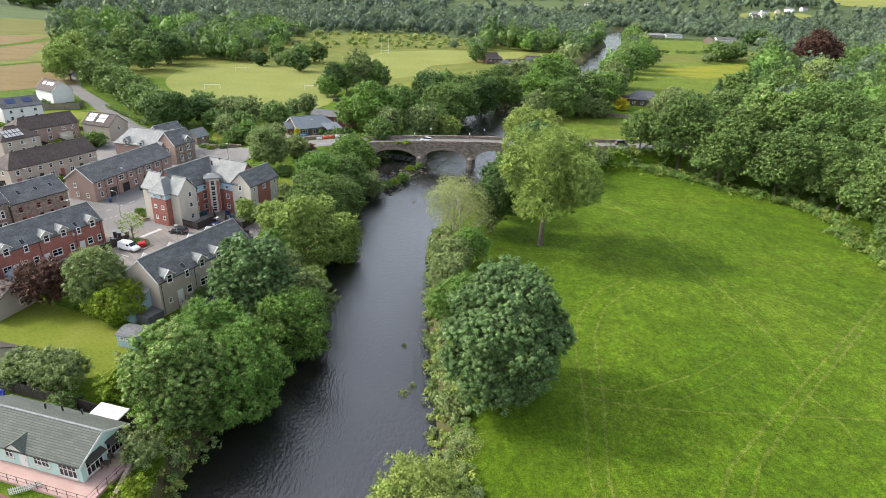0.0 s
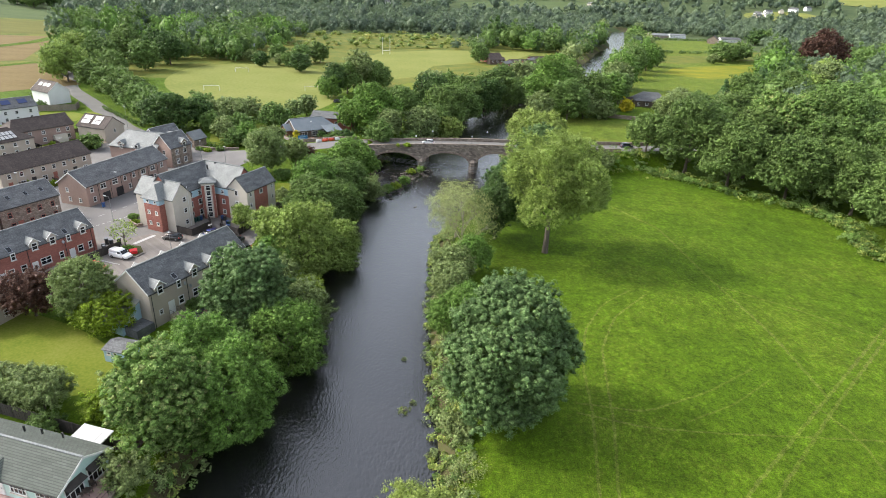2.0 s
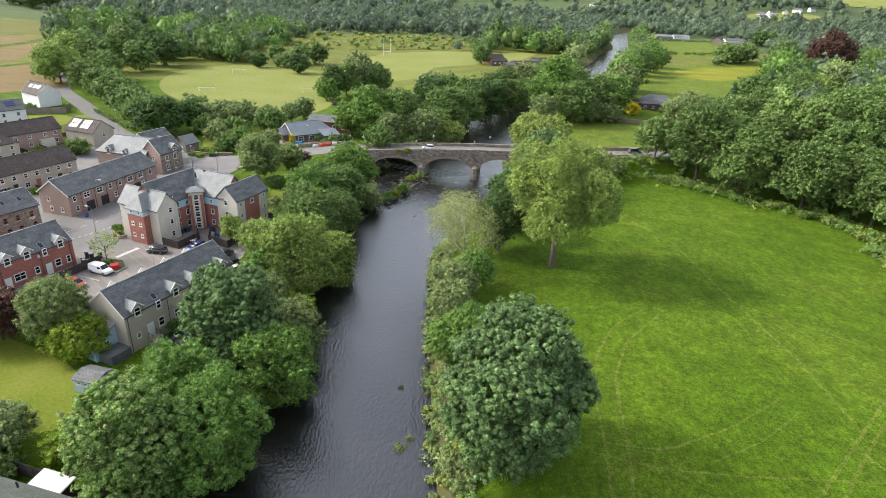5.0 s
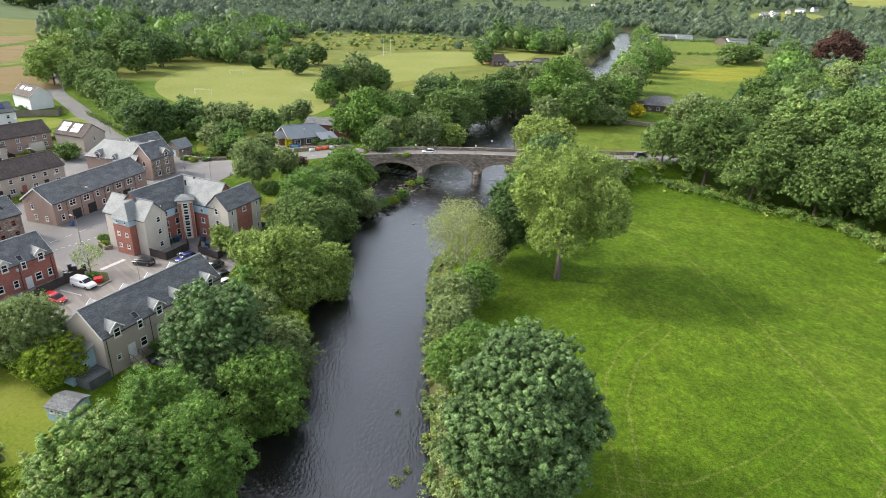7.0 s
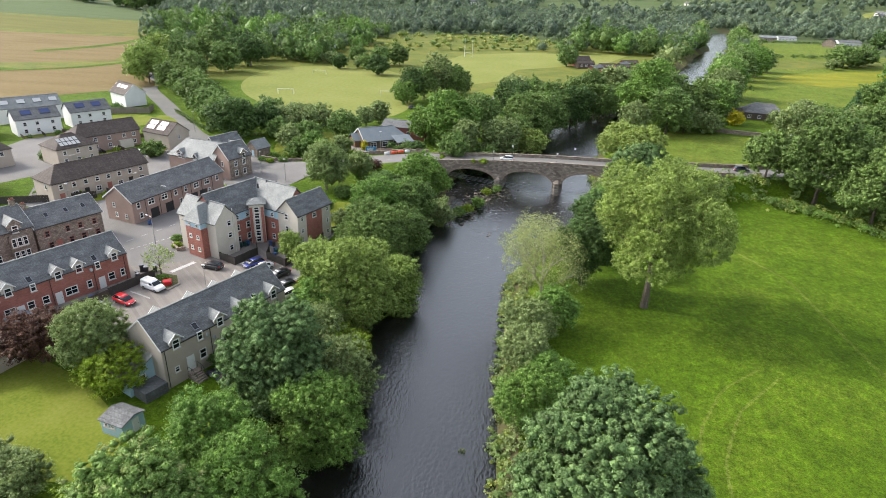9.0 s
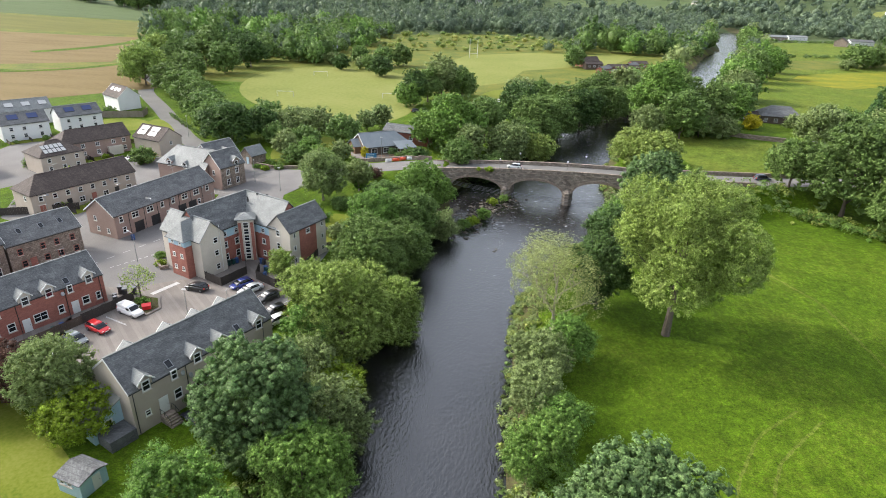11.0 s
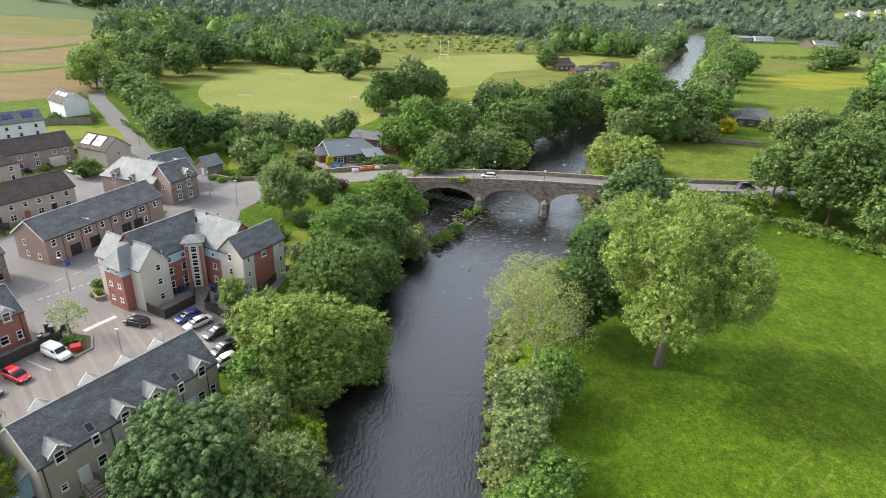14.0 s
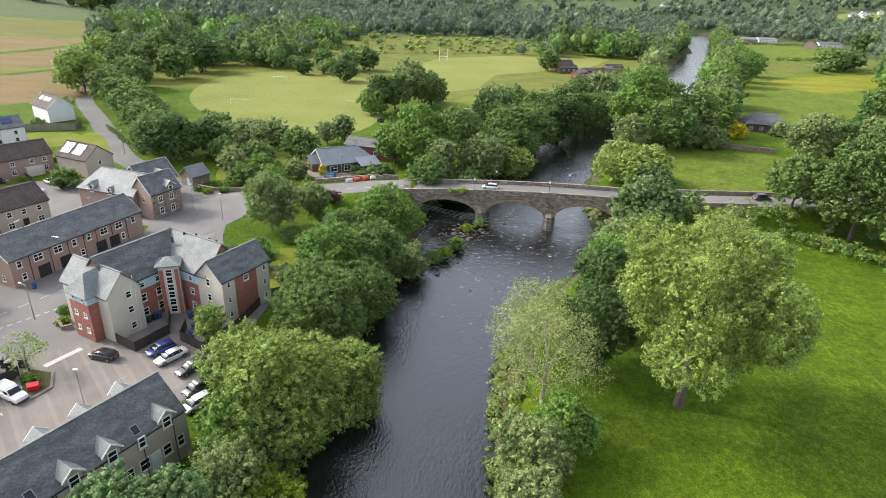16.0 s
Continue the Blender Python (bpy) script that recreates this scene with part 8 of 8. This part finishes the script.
# hedges and low plots between the houses
def hedge(line, h, w, kind, label):
    """A clipped hedge: leafy sprays packed round a low bank of stems."""
    o = thing("hedge", pose(line[0][0], line[0][1], 0), label, "hedge")
    rng = np.random.default_rng(int(abs(line[0][0] * 7 + line[0][1])))
    c, stems = [], bmesh.new()
    for (x0, y0), (x1, y1) in zip(line[:-1], line[1:]):
        d = math.hypot(x1 - x0, y1 - y0)
        k = int(d * 9)
        f = rng.random(k)
        a = math.atan2(y1 - y0, x1 - x0)
        off = rng.uniform(-w / 2, w / 2, k)
        px_, py_ = x0 + (x1 - x0) * f - math.sin(a) * off, y0 + (y1 - y0) * f + math.cos(a) * off
        c.append(np.column_stack([px_, py_, height(px_, py_) + rng.uniform(0.15, 1.0, k) * h]))
        for i in range(int(d)):
            q = Vector((x0 + (x1 - x0) * i / d - line[0][0], y0 + (y1 - y0) * i / d - line[0][1], 0))
            g = hz(q.x + line[0][0], q.y + line[0][1])
            tube(stems, q + Vector((0, 0, g - 0.2)), q + Vector((0, 0, g + h * 0.7)), 0.04, 0.02, 4)
    c = np.concatenate(c)
    V = leaves_np(rng, c, np.tile([0.0, 0.0, 0.6], (len(c), 1)), 0.32, 12, 0.16)
    part("stems", stems, M["bark"], o)
    lv = new("leaves", mesh_np("leaves", V - np.array([line[0][0], line[0][1], 0]), np.arange(len(V)).reshape(-1, 3), (M[kind],)))
    lv.parent = o


hedge([(-98, 218), (-112, 232), (-126, 247)], 1.3, 1.2, "oak", "rough green hedge beside the lane")
hedge([(-106, 205), (-118, 219)], 1.2, 0.9, "maple", "green garden hedge by the lane")
hedge([(-68, 194.5), (-58, 198), (-50, 205)], 1.5, 1.2, "oak", "green hedge round the garden")
hedge([(-111, 150), (-104, 163)], 1.1, 0.8, "maple", "green hedge before the houses")
hedge([(-156, 244), (-170, 252)], 1.4, 1.0, "oak", "green hedge behind the estate")
hedge([(-27, 262), (-34, 284)], 1.6, 1.4, "dark_leaf", "dark clipped hedge by the playing field")
fence([(-119, 206), (-112, 211), (-106, 204)], 1.3, "wood", "low timber fence round the garden plot", board=0.3)
vehicle(-106.8, 189.5, 150, "white", (0.75, 0.75, 0.75), "white hatchback parked by the houses")
vehicle(-115.5, 168.5, 60, "dark_blue", (0.02, 0.025, 0.045), "dark blue car parked before the houses")
vehicle(-133.5, 160.5, 60, "red", (0.55, 0.015, 0.02), "red car parked in the court")
vehicle(-158, 212, 60, "red", (0.55, 0.015, 0.02), "red car beside the white houses")
for x, y, c in ((-107, 149.2, BLUE), (-106.2, 150.4, GREEN), (-118.5, 186, BLUE), (-117.8, 187, DARK), (-99.5, 171.8, GREEN), (-42.0, 128.6, BLUE), (-41.5, 127.9, GREEN), (-64.8, 104.4, BLUE), (-65.3, 103.2, GREEN)):
    wheelie(x, y, 62, *c)

# sign by the pavilion
o = thing("information_sign", pose(-38.6, 203.4, hz(-38.6, 203.4), 0, 0, 20), "blue information sign on two posts", "sign")
part("board", boxes((-1.6, 1.6, -0.05, 0.05, 0.9, 2.5)), paint("sign_blue", (0.02, 0.13, 0.3)), o)
for k in (0.45, 0.9, 1.25):
    part("text_bar", boxes((-1.2, 1.2 - k * 0.5, -0.07, -0.05, 2.4 - k, 2.52 - k)), M["upvc"], o)
for q in (-1.4, 1.4):
    part("post", boxes((q - 0.05, q + 0.05, 0.05, 0.15, -0.3, 2.6)), M["metal"], o)


# tables on the pavilion's terrace
def picnic_table(x, y, a):
    o = thing("picnic_table", pose(x, y, hz(x, y) + 0.07, 0, 0, a), "brown timber picnic table with benches", "table", "picnic tables")
    part("tabletop", boxes((-0.9, 0.9, -0.38, 0.38, 0.7, 0.75)), M["wood_warm"], o)
    for q in (-1, 1):
        part("bench", boxes((-0.9, 0.9, q * 0.72 - 0.14, q * 0.72 + 0.14, 0.42, 0.46)), M["wood_warm"], o)
        bm = bmesh.new()
        tube(bm, (q * 0.65, -0.75, 0), (q * 0.65, -0.25, 0.7), 0.04, 0.04, 5)
        tube(bm, (q * 0.65, 0.75, 0), (q * 0.65, 0.25, 0.7), 0.04, 0.04, 5)
        tube(bm, (q * 0.65, -0.75, 0.4), (q * 0.65, 0.75, 0.4), 0.03, 0.03, 5)
        part("leg_frame", bm, M["wood_warm"], o)


for x, y, a in ((-36.5, 209.0, 20), (-33.5, 210.5, 35), (-30.2, 212.6, 30), (-39.5, 208.6, 10)):
    picnic_table(x, y, a)

# bungalow terrace: chairs, picket fence, drive, covered store
def garden_chair(x, y, z, a):
    o = thing("garden_chair", pose(x, y, z, 0, 0, a), "dark wooden garden chair on the terrace", "chair", "terrace chairs")
    part("seat", boxes((-0.27, 0.27, -0.25, 0.25, 0.4, 0.44)), M["wood"], o)
    part("backrest", boxes((-0.27, 0.27, 0.2, 0.26, 0.44, 0.95)), M["wood"], o)
    for u in (-0.24, 0.24):
        for v in (-0.22, 0.22):
            part("leg", boxes((u - 0.03, u + 0.03, v - 0.03, v + 0.03, 0, 0.4)), M["wood"], o)
        part("armrest", boxes((u - 0.04, u + 0.04, -0.25, 0.22, 0.6, 0.64)), M["wood"], o)


garden_chair(-34.6, 50.6, 0.32, 100)
garden_chair(-33.9, 51.9, 0.32, 60)
gt = thing("garden_table", pose(-34.0, 50.9, 0.32), "low dark wooden garden table", "table")
part("tabletop", boxes((-0.4, 0.4, -0.4, 0.4, 0.5, 0.54)), M["wood"], gt)
for u in (-0.33, 0.33):
    for v in (-0.33, 0.33):
        part("leg", boxes((u - 0.03, u + 0.03, v - 0.03, v + 0.03, 0, 0.5)), M["wood"], gt)
pf = thing("picket_fence", pose(-42.3, 46.9, 0, 0, 0, 24), "low white picket fence beside the drive", "fence")
for i in range(16):
    pk = new("picket", shared(("picket",), lambda: poly(bmesh.new(), [(-0.05, -0.02, 0), (0.05, -0.02, 0), (0.05, -0.02, 0.85), (0, -0.02, 0.95), (-0.05, -0.02, 0.85), (-0.05, 0.02, 0), (0.05, 0.02, 0), (0.05, 0.02, 0.85), (0, 0.02, 0.95), (-0.05, 0.02, 0.85)],
                                                            [(0, 1, 2, 3, 4), (9, 8, 7, 6, 5), (0, 5, 6, 1), (1, 6, 7, 2), (2, 7, 8, 3), (3, 8, 9, 4), (4, 9, 5, 0)]), M["upvc"]))
    pk.parent, pk.matrix_basis = pf, pose(i * 0.19, 0, 0.05)
for z in (0.3, 0.7):
    part("rail", boxes((-0.1, 2.95, 0.02, 0.06, z, z + 0.08)), M["upvc"], pf)
sheet("driveway", [(-53, 52), (-52, 40), (-42, 36), (-40.5, 45.8), (-43.2, 47.0)], surf("red_tarmac", [(0.12, 0.055, 0.05), (0.16, 0.08, 0.07)], 0.4, 0.9, 0.2, 30, spec=0.2), 0.05, 2, "dark red tarmac drive", "drive")
st = thing("lean_to_store", pose(-36.6, 57.4, 0.2, 0, 0, -17), "small store with a white corrugated roof", "store")
part("wall", boxes((-1.9, 1.9, -1.2, 1.2, -0.3, 2.0)), M["dark_fence"], st)
bm = bmesh.new()
slab(bm, [(-2.1, -1.4, 2.1), (2.1, -1.4, 2.1), (2.1, 1.4, 2.4), (-2.1, 1.4, 2.4)], 0.08)
part("roof", bm, M["upvc"], st)
for i in range(9):
    part("roof_rib", boxes((-2.0 + i * 0.5 - 0.03, -2.0 + i * 0.5 + 0.03, -1.4, 1.4, 0, 0.05)), M["upvc"], st).matrix_basis = pose(0, 0, 2.25, 6.1, 0, 0)
for x, y in ((-46.5, 55.0), (-43.0, 56.4), (-40.8, 56.0), (-38.2, 55.4)):
    vp = Vector((x, y, 4.35))
    part("roof_vent", boxes((-0.08, 0.08, -0.08, 0.08, -0.4, 0.35)), M["black"], H22["ob"]).matrix_basis = H22["ob"].matrix_basis.inverted() @ Matrix.Translation(vp)


# aerials and dishes on the houses
def aerial(hs, u, v=0.0, h=1.6, label=""):
    bm = bmesh.new()
    z0 = hs["r"] - abs(v) * (hs["r"] - hs["e"]) / (hs["W"] / 2)
    tube(bm, (u, v, z0 - 0.2), (u, v, z0 + h), 0.03, 0.025, 5)
    tube(bm, (u - 0.55, v, z0 + h), (u + 0.55, v, z0 + h), 0.02, 0.02, 4)
    for k in range(5):
        x = u - 0.5 + k * 0.25
        tube(bm, (x, v - 0.3, z0 + h), (x, v + 0.3, z0 + h), 0.012, 0.012, 4)
    part("aerial", bm, M["metal"], hs["ob"], "thin metal television aerial")


for hs, us in ((H3, (-8, 6)), (H6, (2.5,)), (H7, (-1.5,)), (H8, (-4, 7)), (H1, (6.8,)), (H2, (-8.0, 9.5)), (H10, (2.0,))):
    for u in us:
        aerial(hs, u)
for hs, u, z in ((H3, 0.8, 4.6), (H3, 9.8, 4.7), (H2, -7.2, 4.2), (H2, 6.8, 4.2), (H8, -8.6, 4.4), (H8, 5.6, 4.4)):
    bm = bmesh.new()
    bmesh.ops.create_cone(bm, cap_ends=True, segments=14, radius1=0.33, radius2=0.27, depth=0.06, matrix=pose(u, -hs["W"] / 2 - 0.32, z, 70, 0, 15))
    tube(bm, (u, -hs["W"] / 2 - 0.3, z), (u, -hs["W"] / 2, z - 0.15), 0.03, 0.03, 5)
    part("satellite_dish", bm, M["metal"], hs["ob"], "grey satellite dish")
# flats: aerial, pale waste pipes and dark wall vents
bm = bmesh.new()
tube(bm, (-7.5, -0.2, 10.8), (-7.5, -0.2, 13.4), 0.035, 0.03, 5)
tube(bm, (-8.3, -0.2, 13.3), (-6.7, -0.2, 13.3), 0.02, 0.02, 4)
part("aerial", bm, M["metal"], flats, "thin metal television aerial")
bm = bmesh.new()
tube(bm, (-11.0, -5.5, 0.2), (-11.0, -5.5, 9.4), 0.06, 0.06, 6)
part("waste_pipe", bm, M["upvc"], flats, "white plastic waste pipe")
for x in (-10.05, -9.98):
    bm = bmesh.new()
    tube(bm, (x + 0.1, -5.3 if x < -10 else -3.8, 0.1), (x + 0.1, -5.3 if x < -10 else -3.8, 7.4), 0.05, 0.05, 6)
    part("drainpipe", bm, M["black"], flats)
for x, y, z in ((-4.5, 0.8, 10.9), (-1.2, -2.4, 10.9), (0.4, -3.4, 11.4), (1.4, -5.0, 11.2), (1.9, -7.4, 10.8), (1.9, -9.0, 10.8)):
    part("roof_vent", boxes((x - 0.12, x + 0.12, y - 0.12, y + 0.12, z - 0.6, z + 0.45)), M["black"], flats)
# more lines in the car park, gullies and covers in the street
for i in range(5):
    x, y = -59.2 - i * 1.35, 111.4 - i * 3.05
    line_mark(x - 1.5, y - 2.6, x + 3.0, y - 4.3, 0.1)
sheet("corner_lawn", [(-148, 235.5), (-135, 240.5), (-123, 232), (-127, 219), (-141, 226)], M["lawn"], 0.09, 4, "yellowish lawn below the timber fence", "lawn")


# front gardens of the estate houses
def front_garden(hs, x, y, u0, u1, depth, k, kinds):
    m = pose(x, y, 0, 0, 0, hs["a"])
    v0, v1 = -hs["W"] / 2 - 0.6, -hs["W"] / 2 - depth
    at = lambda u, v: tuple((m @ Vector((u, v, 0)))[:2])
    sheet("front_lawn", [at(u0, v0), at(u0, v1), at(u1, v1), at(u1, v0)], M["lawn"], 0.1, 2.5, "small lawns before the houses", "garden")
    for i in range(k + 1):
        u = u0 + (u1 - u0) * i / k
        fence([at(u, v0), at(u, v1)], 1.1, "dark_fence" if i % 2 else "wood", "low timber fence between front gardens", board=0.3)
        if i < k:
            um = u + (u1 - u0) / k * (0.3 + 0.35 * (i % 2))
            p = at(um, v1 + 0.9)
            tree(p[0], p[1], 1.0 + 0.5 * (i % 3), 0.8 + 0.25 * (i % 2), kinds[i % len(kinds)], "small garden shrub before the houses", "bush", name="bush", category="bush")


front_garden(H8, -99.6, 157.6, -11.5, 11.5, 5.2, 4, ("maple", "lime_leaf", "oak", "purple_leaf"))
front_garden(H10, -121.0, 194.0, -9, 2, 4.6, 2, ("oak", "lime_leaf"))
front_garden(H12, -145.0, 221.5, -6, 6, 4.5, 2, ("grey_leaf", "oak"))
front_garden(H13, -153.0, 206.5, -6, 6, 4.5, 2, ("oak", "maple"))
